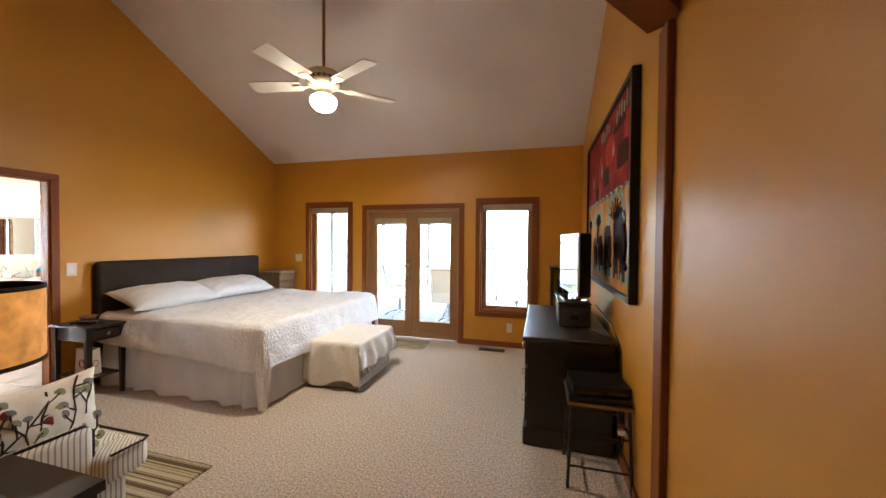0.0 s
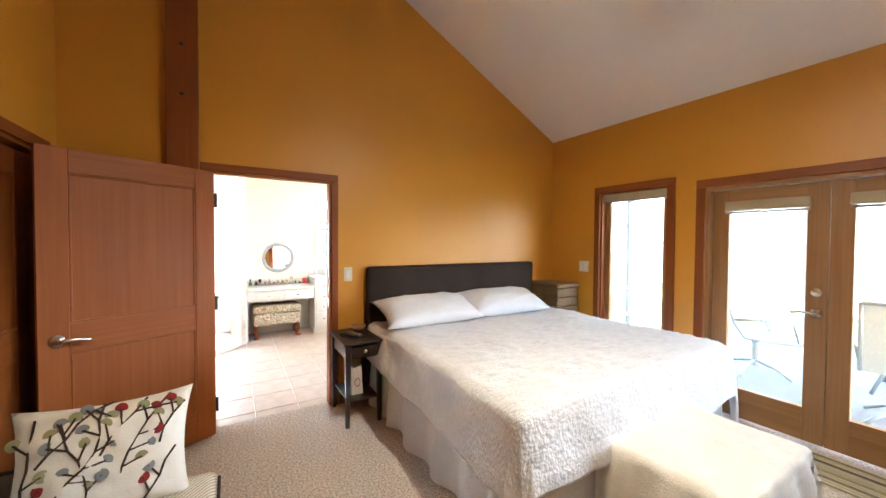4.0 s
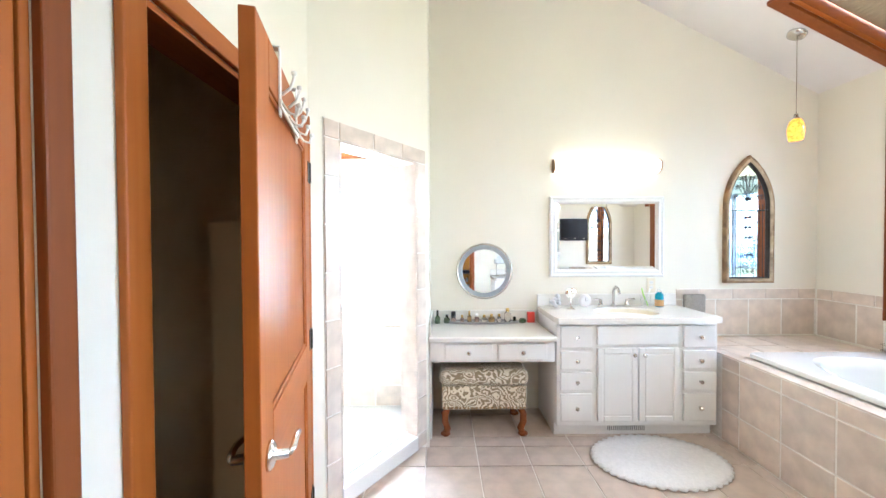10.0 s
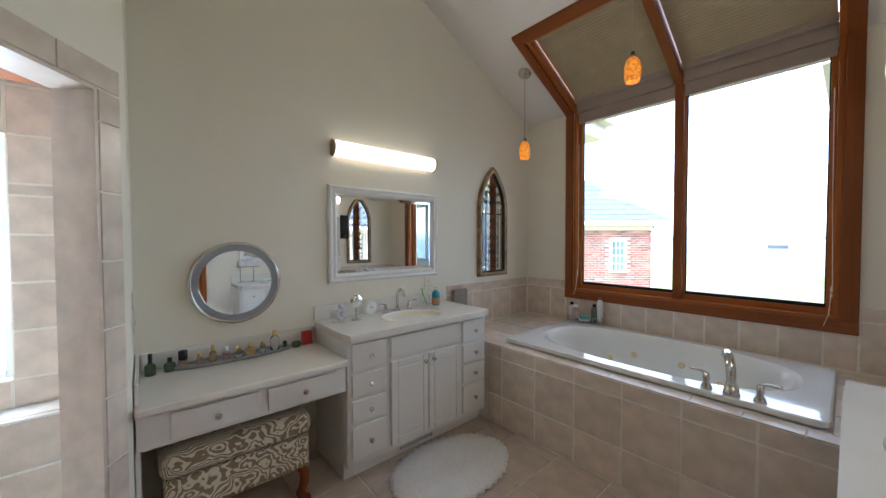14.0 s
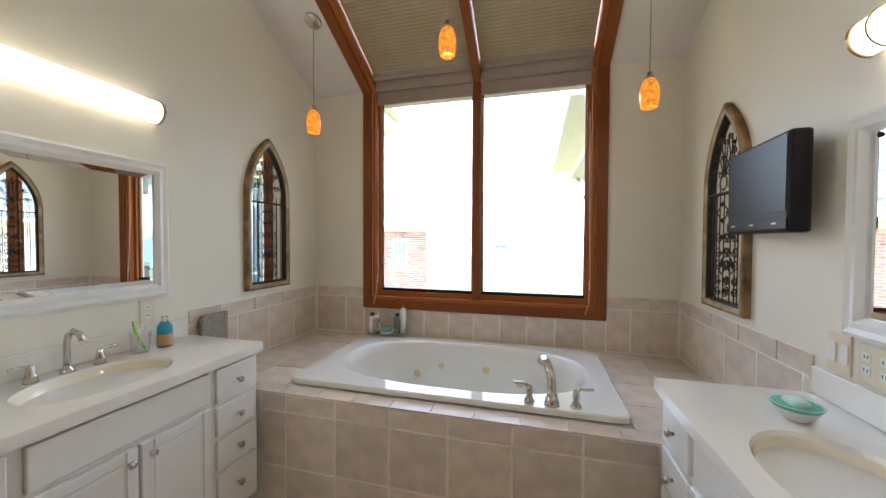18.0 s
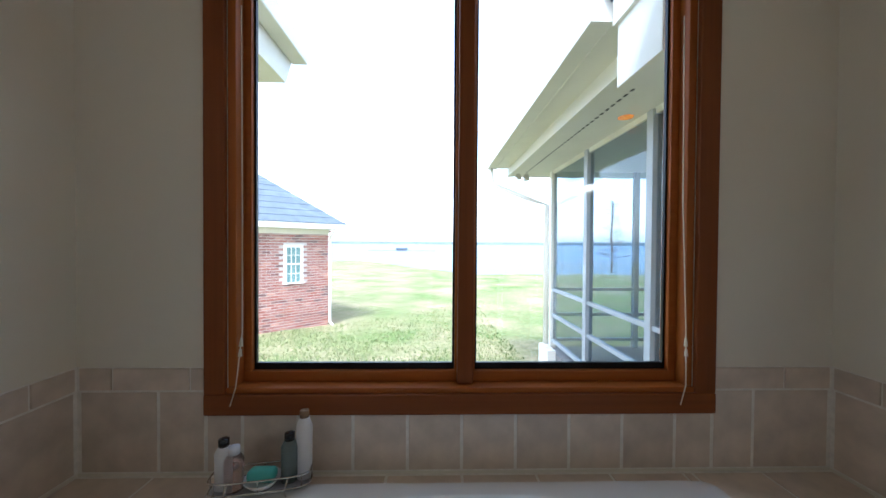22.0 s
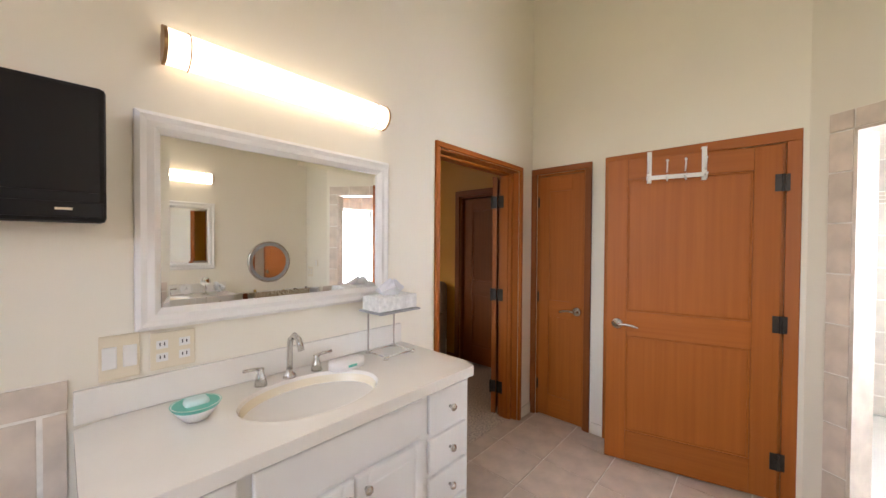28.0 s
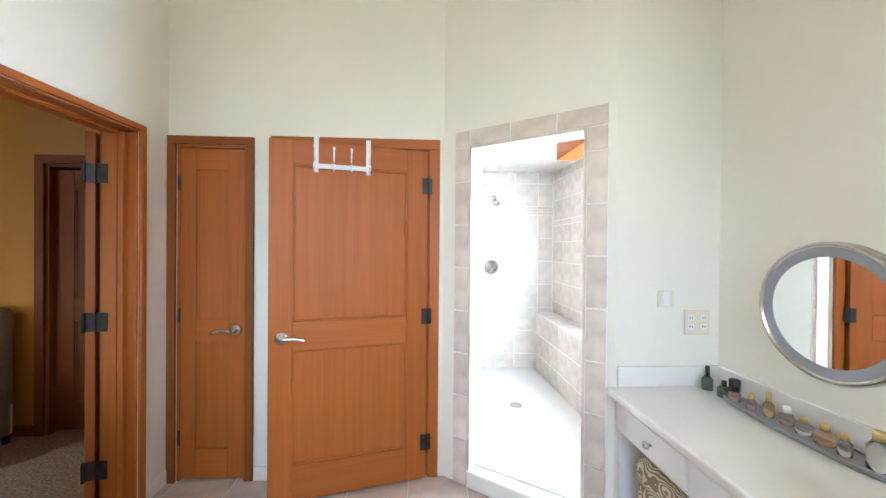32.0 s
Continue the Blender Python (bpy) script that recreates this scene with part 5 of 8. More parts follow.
LX = XV
e = thing("perfume_tray", "long pewter tray under the perfume bottles", "tray", (LX + 0.085, RMC[0] - 0.02, LCT + 0.001))
bm = B()
prism(bm, [(0.06 * math.sin(2 * math.pi * i / 40), 0.29 * math.cos(2 * math.pi * i / 40)) for i in range(40)], 0.0, 0.006, "z")
part("tray_base", bm, P_grey, e)
bm = B()
tube(bm, [(0.06 * math.sin(2 * math.pi * i / 40), 0.29 * math.cos(2 * math.pi * i / 40), 0.012) for i in range(41)], 0.006, 6)
part("tray_rim", bm, P_grey, e, "", True)
TZ = LCT + 0.008
sq = lambda r, h: [(0, 0), (r, 0.002), (r, h * 0.8), (r * 0.5, h), (0, h)]
specs = [(-0.24, 0.024, 0.05, P_pink, P_blackc, 0.05, 0.02), (-0.17, 0.018, 0.045, P_pink, P_gold, 0.02, 0.009), (-0.11, 0.02, 0.065, P_amberp, P_gold, 0.035, 0.008), (-0.05, 0.022, 0.05, P_pink, P_whitep, 0.022, 0.012), (0.01, 0.026, 0.045, P_clear, P_gold, 0.018, 0.011),
         (0.07, 0.03, 0.05, P_amberp, P_gold, 0.02, 0.012), (0.13, 0.02, 0.055, P_clear, P_gold, 0.018, 0.01), (0.20, 0.03, 0.10, P_clear, P_gold, 0.025, 0.014), (0.255, 0.014, 0.028, P_green, P_blackc, 0.016, 0.012)]
for y, r, h, mb, mc, ch, cr in specs:
    r, h, ch = r * 0.85, h * 0.85, ch * 0.85
    bottle("perfume_bottle", "small glass perfume bottle on the pewter tray", (LX + 0.085 + random.uniform(-0.012, 0.012), RMC[0] - 0.02 + y, TZ), sq(r, h), mb, mc, "perfume bottle", [(cr, h), (cr, h + ch), (cr * 0.7, h + ch + 0.004), (0, h + ch + 0.004)], "perfumes")
bottle("perfume_bottle", "dark green perfume bottle with tall black cap", (LX + 0.10, LCY0 + 0.055, LCT + 0.001), sq(0.022, 0.06), P_green, P_blackc, "perfume bottle", [(0.009, 0.06), (0.009, 0.105), (0, 0.106)], "perfumes")
bottle("perfume_bottle", "squat dark green perfume bottle with black cap", (LX + 0.09, LCY0 + 0.13, LCT + 0.001), sq(0.024, 0.047), P_green, P_blackc, "perfume bottle", [(0.010, 0.047), (0.010, 0.068), (0, 0.069)], "perfumes")
single("gift_box", bx(B(), LX + 0.06, WY0 - 0.10, LCT + 0.001, LX + 0.09, WY0 - 0.04, LCT + 0.085, 0.002), P_red, "small red perfume box on the counter", "box")
single("trinket_jar", lathe(B(), [(0, 0), (0.026, 0.002), (0.03, 0.02), (0.02, 0.035), (0, 0.036)], at=(LX + 0.09, WY0 - 0.14, LCT + 0.001)), P_green, "small green glass jar", "jar", smooth=True)

# west vanity things
CZ = CT + 0.001
e = thing("cotton_jar", "clear glass jar heaped with white cotton balls", "jar", (XV + 0.16, WY0 + 0.10, CZ))
part("jar", lathe(B(), [(0.0, 0), (0.046, 0.002), (0.05, 0.03), (0.046, 0.075), (0.048, 0.082), (0.044, 0.082), (0.046, 0.03), (0.042, 0.006), (0, 0.004)], n=20), M_glass, e, "clear glass dish", True)
bm = B()
for i in range(14):
    bmesh.ops.create_icosphere(bm, subdivisions=2, radius=0.017, matrix=Matrix.Translation((random.uniform(-0.03, 0.03), random.uniform(-0.03, 0.03), 0.025 + 0.08 * random.random() * (1 - i / 40))))
part("cotton_balls", bm, M_linen, e, "white cotton balls", True)
e = thing("makeup_mirror", "small round magnifying mirror on a chrome stand", "mirror", (XV + 0.17, WY0 + 0.22, CZ))
part("stand", lathe(B(), [(0.035, 0), (0.03, 0.006), (0.008, 0.012), (0.006, 0.05), (0.010, 0.06), (0.006, 0.07), (0.006, 0.085), (0, 0.086)], n=18), M_nickel, e, "chrome stand", True)
h_ = part("mirror_disc", lathe(B(), [(0.04, -0.006), (0.044, 0), (0.04, 0.006), (0, 0.0062)], n=28, turn=RX), M_mirror, e, "round mirror", True)
h_.location = (0, 0, 0.125)
e = thing("desk_clock", "small round clear acrylic desk clock", "clock", (XV + 0.10, WY0 + 0.36, CZ))
part("body", lathe(B(), [(0.048, -0.01), (0.052, 0), (0.048, 0.01), (0.0, 0.0101)], n=28, turn=RX), P_whitep, e, "pale rim", True).location = (0, 0, 0.054)
part("dial", lathe(B(), [(0.034, 0.0), (0.034, 0.0115), (0.0, 0.0116)], n=28, turn=RX), M_white, e, "white dial").location = (0, 0, 0.054)
bm = B()
bx(bm, 0.012, -0.001, 0.054, 0.0128, 0.001, 0.078)
bx(bm, 0.012, 0.0, 0.053, 0.0128, 0.018, 0.055)
part("clock_hand", bm, M_black, e)
e = thing("toothbrush_glass", "clear tumbler holding two toothbrushes", "tumbler", (XV + 0.10, WY1 - 0.30, CZ))
part("tumbler", lathe(B(), [(0, 0), (0.034, 0.001), (0.04, 0.095), (0.037, 0.095), (0.031, 0.006), (0, 0.005)], n=20), M_glass, e, "", True)
for c, a in (("lime_brush", (0.35, 0.7, 0.05)), ("white_brush", (0.8, 0.8, 0.78))):
    s = 1 if c == "lime_brush" else -1
    part("toothbrush", tube(B(), [(0, s * 0.02, 0.008), (0, -s * 0.02, 0.10), (0.004, -s * 0.034, 0.15)], 0.0045, 6), pm(c, a), e, "slim toothbrush", True)
e = bottle("mouthwash_bottle", "blue and amber mouthwash bottle with clear cap", (XV + 0.10, WY1 - 0.19, CZ), [(0, 0), (0.03, 0.001), (0.032, 0.07), (0.03, 0.10), (0.014, 0.12), (0, 0.12)], P_blue, P_clear, "bottle", [(0.013, 0.12), (0.013, 0.145), (0, 0.146)])
part("label_band", lathe(B(), [(0.0325, 0.008), (0.0328, 0.06)], n=18), pm("amber_label", (0.5, 0.28, 0.12)), e, "amber label")
single("basket_lid", bx(B(), XV + 0.02, DKY + 0.03, DKZ + 0.012, XV + 0.055, DKY + 0.205, DKZ + 0.36, 0.016, 3), mat("woven_grey_mesh", (0.30, 0.27, 0.23), 0.8, var=0.35, scale=110, bump=0.8, bscale=110), "grey woven bath pillow leaning on the tile", "bath pillow", smooth=True)

# bath caddy
CX, CY = TX0 + 0.17, TY1 - 0.02
e = thing("bath_caddy", "chrome wire caddy on the tub corner", "caddy", (CX, CY, DKZ + 0.045), 10)
bm = B()
o = sup(1, 4, 0.155, 0.05)
for z in (0.012, 0.05):
    tube(bm, [(x, y, z) for x, y in o[::3] + o[:1]], 0.003, 6)
for i in range(0, 96, 12):
    tube(bm, [(o[i][0], o[i][1], 0.012), (o[i][0], o[i][1], 0.05)], 0.002, 5)
for x in (-0.09, 0.09):
    tube(bm, [(x, -0.05, 0.05), (x - 0.01, -0.058, 0.01), (x - 0.004, -0.06, -0.004)], 0.003, 6)
part("wire_rim", bm, M_nickel, e, "chrome wire", True)
bm = B()
prism(bm, sup(0.97, 4, 0.155, 0.05), 0.006, 0.012, "z")
part("tray", bm, P_grey, e, "grey tray")
CBZ = DKZ + 0.045 + 0.013
for dx, dy, r, h, mb, mc in ((-0.115, 0.0, 0.022, 0.10, P_whitep, P_blackc), (-0.08, -0.015, 0.024, 0.085, P_pink, P_whitep), (0.085, 0.0, 0.022, 0.10, pm("slate_shampoo", (0.16, 0.20, 0.19)), P_blackc), (0.13, 0.01, 0.021, 0.15, P_whitep, pm("bronze_cap", (0.25, 0.15, 0.08)))):
    h, r = h * 1.35, r * 1.22
    c, s = math.cos(radians(10)), math.sin(radians(10))
    bottle("toiletry_bottle", "small toiletry bottle standing in the bath caddy", (CX + dx * c - dy * s, CY + dx * s + dy * c, CBZ), [(0, 0), (r, 0.001), (r, h * 0.85), (r * 0.6, h), (0, h)], mb, mc, "bottle", [(r * 0.6, h), (r * 0.6, h + 0.022), (0, h + 0.023)], "toiletries")
single("soap_dish", lathe(B(), [(0, 0), (0.04, 0.001), (0.058, 0.022), (0.054, 0.022), (0.037, 0.006), (0, 0.005)], at=(CX + 0.003, CY - 0.005, CBZ)), P_whitep, "white soap dish in the caddy", "soap dish", smooth=True)
single("soap_bar", bx(B(), CX - 0.042, CY - 0.03, CBZ + 0.012, CX + 0.047, CY + 0.02, CBZ + 0.05, 0.014, 3), P_teal, "green soap bar in the caddy", "soap", smooth=True)

# east vanity things
e = thing("soap_bowl", "white and teal bowl with a folded cloth", "bowl", (XB - 0.20, EY1 - 0.24, CZ))
part("bowl", lathe(B(), [(0, 0), (0.03, 0.001), (0.045, 0.02), (0.062, 0.045), (0.058, 0.046), (0.04, 0.022), (0, 0.008)], n=24), P_whitep, e, "white glazed bowl", True)
part("glaze_band", lathe(B(), [(0.05, 0.0275), (0.0625, 0.0455)], n=24), P_teal, e, "teal rim")
part("soap", bx(B(), -0.025, -0.03, 0.02, 0.025, 0.03, 0.06, 0.012, 3), pm("pale_aqua_cloth", (0.60, 0.76, 0.74), 0.9), e, "pale aqua cloth", True)
e = thing("soap_dish", "white soap dish with a small print", "soap dish", (XB - 0.14, EY0 + 0.40, CZ))
bm = B()
prism(bm, sup(1, 2.5, 0.045, 0.075), 0.0, 0.03, "z")
part("dish", bm, P_whitep, e, "", True)
bm = B()
bx(bm, -0.0455, -0.02, 0.01, -0.0445, 0.02, 0.02)
part("print", bm, P_teal, e)
e = thing("tissue_stand", "chrome stand with a shelf beside the mirror", "stand", (XB - 0.13, EY0 + 0.17, CZ), 0)
bm = B()
for s in (-1, 1):
    tube(bm, [(-0.07, s * 0.075, 0.012), (0.06, s * 0.075, 0.012), (0.06, s * 0.075, 0.20), (-0.07, s * 0.075, 0.20)], 0.0045, 6)
    for x in (-0.07, 0.06):
        lathe(bm, [(0, 0), (0.012, 0.003), (0.012, 0.016), (0, 0.018)], at=(x, s * 0.075, 0), n=10)
tube(bm, [(-0.07, -0.075, 0.012), (-0.07, 0.075, 0.012)], 0.004, 6)
tube(bm, [(0.06, -0.075, 0.012), (0.06, 0.075, 0.012)], 0.004, 6)
part("frame", bm, M_nickel, e, "chrome frame", True)
part("shelf", bx(B(), -0.085, -0.115, 0.20, 0.075, 0.115, 0.208, 0.002), P_grey, e, "grey shelf")
e = thing("tissue_box", "pale patterned tissue box with a white tissue", "tissue box", (XB - 0.135, EY0 + 0.17, CZ + 0.21))
part("carton", bx(B(), -0.06, -0.11, 0, 0.06, 0.11, 0.062, 0.003), mat("pale_carton", (0.74, 0.74, 0.72), 0.5, var=0.15, scale=45), e)
bm = B()
n = 14
base = [bm.verts.new((0.02 * math.cos(2 * math.pi * i / n), 0.045 * math.sin(2 * math.pi * i / n), 0.0625)) for i in range(n)]
mid_ = [bm.verts.new((0.028 * math.cos(2 * math.pi * i / n) * (1 + 0.3 * (i % 2)), 0.07 * math.sin(2 * math.pi * i / n) * (1 + 0.2 * (i % 2)), 0.09 + 0.012 * math.sin(i * 2.1))) for i in range(n)]
top_ = [bm.verts.new((0.012 * math.cos(2 * math.pi * i / n), -0.015 + 0.016 * math.sin(2 * math.pi * i / n), 0.125 + 0.012 * math.sin(i * 1.7))) for i in range(n)]
for a, b in ((base, mid_), (mid_, top_)):
    for i in range(n):
        bm.faces.new((a[i], a[(i + 1) % n], b[(i + 1) % n], b[i]))
bm.faces.new(top_)
part("tissue", bm, M_linen, e, "crumpled white tissue")

# hook rack over the door
e = thing("over_door_rack", "white metal hook rack hanging over the door", "hook rack")
e.matrix_basis = hall.matrix_basis @ pose(0.47, 0, 0)
bm = B()
bx(bm, -0.15, 0.022, 1.76, 0.15, 0.028, 1.785, 0.001)
for x in (-0.135, 0.135):
    bx(bm, x - 0.012, 0.0195, 1.74, x + 0.012, 0.0235, 1.93)
    bx(bm, x - 0.012, -0.0235, 1.927, x + 0.012, 0.0235, 1.931)
part("rack", bm, M_white, e)
for x in (-0.14, -0.045, 0.045, 0.14):
    bm = tube(B(), [(x, 0.028, 1.80), (x, 0.05, 1.82), (x, 0.058, 1.845), (x, 0.06, 1.86)], 0.0045, 6)
    tube(bm, [(x, 0.028, 1.775), (x, 0.045, 1.75), (x, 0.065, 1.745), (x, 0.072, 1.77)], 0.0045, 6)
    bmesh.ops.create_icosphere(bm, subdivisions=1, radius=0.009, matrix=Matrix.Translation((x, 0.06, 1.862)))
    bmesh.ops.create_icosphere(bm, subdivisions=1, radius=0.009, matrix=Matrix.Translation((x, 0.072, 1.772)))
    part("hook", bm, M_white, e, "", True)

# shower fittings
e = thing("shower_fixture", "brushed nickel shower head on an angled arm", "shower", (-6.64, SB + 0.012, 1.86))
part("flange", lathe(B(), [(0.03, 0), (0.028, 0.006), (0.01, 0.01), (0, 0.01)], n=18, turn=Matrix.Rotation(-math.pi / 2, 3, "X")), M_nickel, e, "", True)
bm = tube(B(), [(0, 0.005, 0), (0, 0.06, 0.005), (0, 0.10, -0.03)], 0.009, 8)
part("arm", bm, M_nickel, e, "", True)
part("head", lathe(B(), [(0.012, 0.03), (0.02, 0.01), (0.04, -0.02), (0.038, -0.03), (0, -0.032)], n=20, turn=Matrix.Rotation(0.6, 3, "X"), at=(0, 0.115, -0.05)), M_nickel, e, "", True)
e = thing("shower_valve", "round brushed nickel shower valve with lever", "shower valve", (-6.62, SB + 0.012, 1.147))
part("plate", lathe(B(), [(0.075, 0), (0.073, 0.006), (0.03, 0.012), (0.026, 0.05), (0, 0.052)], n=28, turn=Matrix.Rotation(-math.pi / 2, 3, "X")), M_nickel, e, "", True)
part("lever", tube(B(), [(0, 0.045, 0), (0.01, 0.055, -0.03), (0.015, 0.055, -0.07)], 0.008, 8), M_nickel, e, "", True)
single("shower_drain", lathe(B(), [(0.05, 0), (0.05, 0.004), (0.044, 0.006), (0, 0.006)], at=(-6.66, 0.5, SFZ + 0.004), n=24), M_nickel, "round metal shower drain", "drain", kind="structure")
e = thing("shower_beam", "exposed timber beam over the shower", "timber beam", kind="structure")
part("beam", bx(B(), -7.03, 0.72, 1.985, -6.88, 1.5, 2.128, 0.006), M_woody, e)
# frosted shower window
e = thing("window_4", "frosted shower window set in tile", "window", kind="structure")
bm = B()
y0, y1, z0, z1 = SHW
for a in ((y0, z0, y0 + 0.03, z1), (y1 - 0.03, z0, y1, z1), (y0 + 0.03, z0, y1 - 0.03, z0 + 0.03), (y0 + 0.03, z1 - 0.03, y1 - 0.03, z1)):
    bx(bm, XV - 0.10, a[0], a[1], XV - 0.06, a[2], a[3], 0.003)
part("window_frame", bm, M_white, e)
M_fpane = mat("frosted_glass", (0.92, 0.95, 0.97), 0.9, var=0.0)
tt = M_fpane.node_tree
tl = tt.nodes.new("ShaderNodeBsdfTranslucent")
tl.inputs["Color"].default_value = (0.92, 0.95, 0.97, 1)
tt.links.new(tl.outputs["BSDF"], tt.nodes["Material Output"].inputs["Surface"])
g = part("pane", bx(B(), XV - 0.085, y0 + 0.03, z0 + 0.03, XV - 0.08, y1 - 0.03, z1 - 0.03), M_fpane, e)
bm = B()
bx(bm, XV, SB, 0.0, XV + 0.18, 1.56, 0.68)
single("shower_bench", bm, M_grout, "tiled bench under the shower window", "bench", kind="structure")
e = thing("ceramic_mug", "grey glazed mug on the shower bench", "mug", (XV + 0.09, 0.745, 0.6845), 200)
part("body", lathe(B(), [(0, 0), (0.035, 0.001), (0.048, 0.03), (0.047, 0.06), (0.036, 0.085), (0.031, 0.085), (0.04, 0.055), (0, 0.01)], n=24), pm("grey_glaze", (0.34, 0.37, 0.36)), e, "", True)
part("grip", tube(B(), [(0.044, 0, 0.03), (0.075, 0, 0.035), (0.08, 0, 0.06), (0.042, 0, 0.07)], 0.006, 7), pm("grey_glaze_grip", (0.40, 0.43, 0.42)), e, "", True)
ar = bpy.data.lights.new("shower_daylight", "AREA")
ar.shape, ar.size, ar.size_y, ar.energy, ar.color = "RECTANGLE", y1 - y0, z1 - z0, 3.5, (0.93, 0.97, 1.0)
ao = new("shower_daylight", ar)
ao.matrix_world = PLACE @ look((XV - 0.13, (y0 + y1) / 2, (z0 + z1) / 2), (XV + 1, (y0 + y1) / 2, (z0 + z1) / 2))

# floor register by the vanity
e = thing("toe_register", "white slotted vent in the vanity plinth", "vent", (WF - 0.102, 3.1, 0.02), -90)
part("grille", bx(B(), -0.15, 0.0, 0, 0.15, 0.004, 0.055, 0.001), M_white, e)
bm = B()
for i in range(20):
    bx(bm, -0.135 + i * 0.0137, 0.0041, 0.01, -0.130 + i * 0.0137, 0.0048, 0.045)
part("slot", bm, M_black, e)


# ---- bedroom ----
PLACE = BEDROOM


def nz(x, y, z, s):
    return noise.noise(Vector((x * s, y * s, z * s)))


# bed
BX0, BX1, BY0, BY1, BZ = -4.235, -2.46, 2.58, 4.45, 0.665
bed = thing("bed", "made king bed with a white coverlet and pleated skirt", "bed", (0, 0, 0))
bm = B()
bx(bm, XW + 0.005, BY0 - 0.035, 0.12, BX0, BY1 + 0.01, 1.133, 0.03, 3)
part("headboard", bm, M_head, bed, "dark brown upholstered headboard", True)
part("mattress", bx(B(), BX0 + 0.005, BY0 + 0.03, 0.34, BX1 - 0.03, BY1 - 0.03, BZ - 0.03, 0.06, 3), M_linen, bed, "", True)
part("box_spring", bx(B(), BX0 + 0.005, BY0 + 0.04, 0.10, BX1 - 0.04, BY1 - 0.04, 0.335, 0.01), M_linen, bed)
# coverlet that hangs over three sides
bm = B()
nu, nv = 190, 150
U0, U1, V0, V1 = BX0 + 0.03, BX1 + 0.36, BY0 - 0.36, BY1 + 0.30
grid = []
for i in range(nu + 1):
    row = []
    for j in range(nv + 1):
        u, v = U0 + (U1 - U0) * i / nu, V0 + (V1 - V0) * j / nv
        x, y, z = u, v, BZ
        ox, oy = max(0.0, u - BX1), max(BY0 - v, v - BY1, 0.0)
        sy = -1 if v < BY0 else 1
        drop = math.hypot(ox, oy)
        cor = 1 + (0.8 if ox > 0 and oy > 0 else 0) * min(1, min(ox, oy) / 0.15)
        if drop > 0:
            fold = (0.026 * nz(u, v, 7, 3.2) + 0.004 * math.sin((u if oy > ox else v) * 24 + 5 * nz(u, v, 0, 2.2))) * min(1, drop / 0.2)
            out = 0.035 + 0.05 * min(1, drop / 0.3) + fold
            if ox > 0:
                x = BX1 + out * (ox / drop)
            if oy > 0:
                y = (BY0 if sy < 0 else BY1) + sy * out * (oy / drop)
            soft = min(drop, 0.05)
            z = BZ - soft * 0.5 - max(0, drop - 0.05) * (0.96 + 0.10 * nz(u, v, 3, 2.2)) * cor * (0.68 + 0.32 * min(1.0, max(0.0, (u - BX0) / (BX1 - BX0)))) - 0.02
        z += 0.012 * nz(u, v, 0, 3.5) + 0.007 * nz(u * 1.6, v * 0.8, 5, 13) + 0.006 * (0.5 - abs(nz(u * 2.2, v * 0.9, 2, 11))) + 0.0015 * math.sin(u * 95 + 9 * nz(u, v, 2, 5) + 9 * v) + (0.012 * max(0, nz(u * 1.5, v, 9, 5)) if drop == 0 else 0)
        row.append(bm.verts.new((x, y, max(z, 0.03))))
    grid.append(row)
for i in range(nu):
    for j in range(nv):
        bm.faces.new((grid[i][j], grid[i + 1][j], grid[i + 1][j + 1], grid[i][j + 1]))
cv = part("coverlet", bm, M_bed, bed, "crinkled white matelasse coverlet", True)
so = cv.modifiers.new("thick", "SOLIDIFY")
so.thickness = 0.012


def skirt(pts, z0, z1, name):
    """A pleated strip of cloth along a line of points."""
    bm = B()
    total = sum((Vector(b) - Vector(a)).length for a, b in zip(pts, pts[1:]))
    prev = None
    s = 0.0
    for a, b in zip(pts, pts[1:]):
        a, b = Vector(a), Vector(b)
        d = (b - a).normalized()
        n_ = Vector((d.y, -d.x))
        steps = int((b - a).length / 0.018)
        for k in range(steps + 1):
            p = a + (b - a) * k / steps
            q = s + (b - a).length * k / steps
            w = (0.5 + 0.5 * math.sin(q * 25 + 6.0 * nz(q, 0, 1, 1.7)) * (0.7 + 0.6 * abs(nz(q, 1, 0, 2.3)))) * (0.25 if abs(d.y) > 0.5 else 1.25)
            col = []
            for m_, zz in enumerate((z1, z1 * 0.6 + z0 * 0.4, z0)):
                off = (0.008, 0.034, 0.055)[m_] * w + (0, 0.002, 0.004)[m_]
                col.append(bm.verts.new((p.x + n_.x * off, p.y + n_.y * off, zz)))
            if prev:
                for u_, v_ in ((0, 1), (1, 2)):
                    bm.faces.new((prev[u_], col[u_], col[v_], prev[v_]))
            prev = col
        s += (b - a).length
    return part(name, bm, M_linen, bed, "pleated white bed skirt", True)


skirt([(BX0, BY0 + 0.01), (BX1 - 0.01, BY0 + 0.01), (BX1 - 0.01, BY1 - 0.01), (BX0, BY1 - 0.01)], 0.012, 0.40, "bed_skirt")


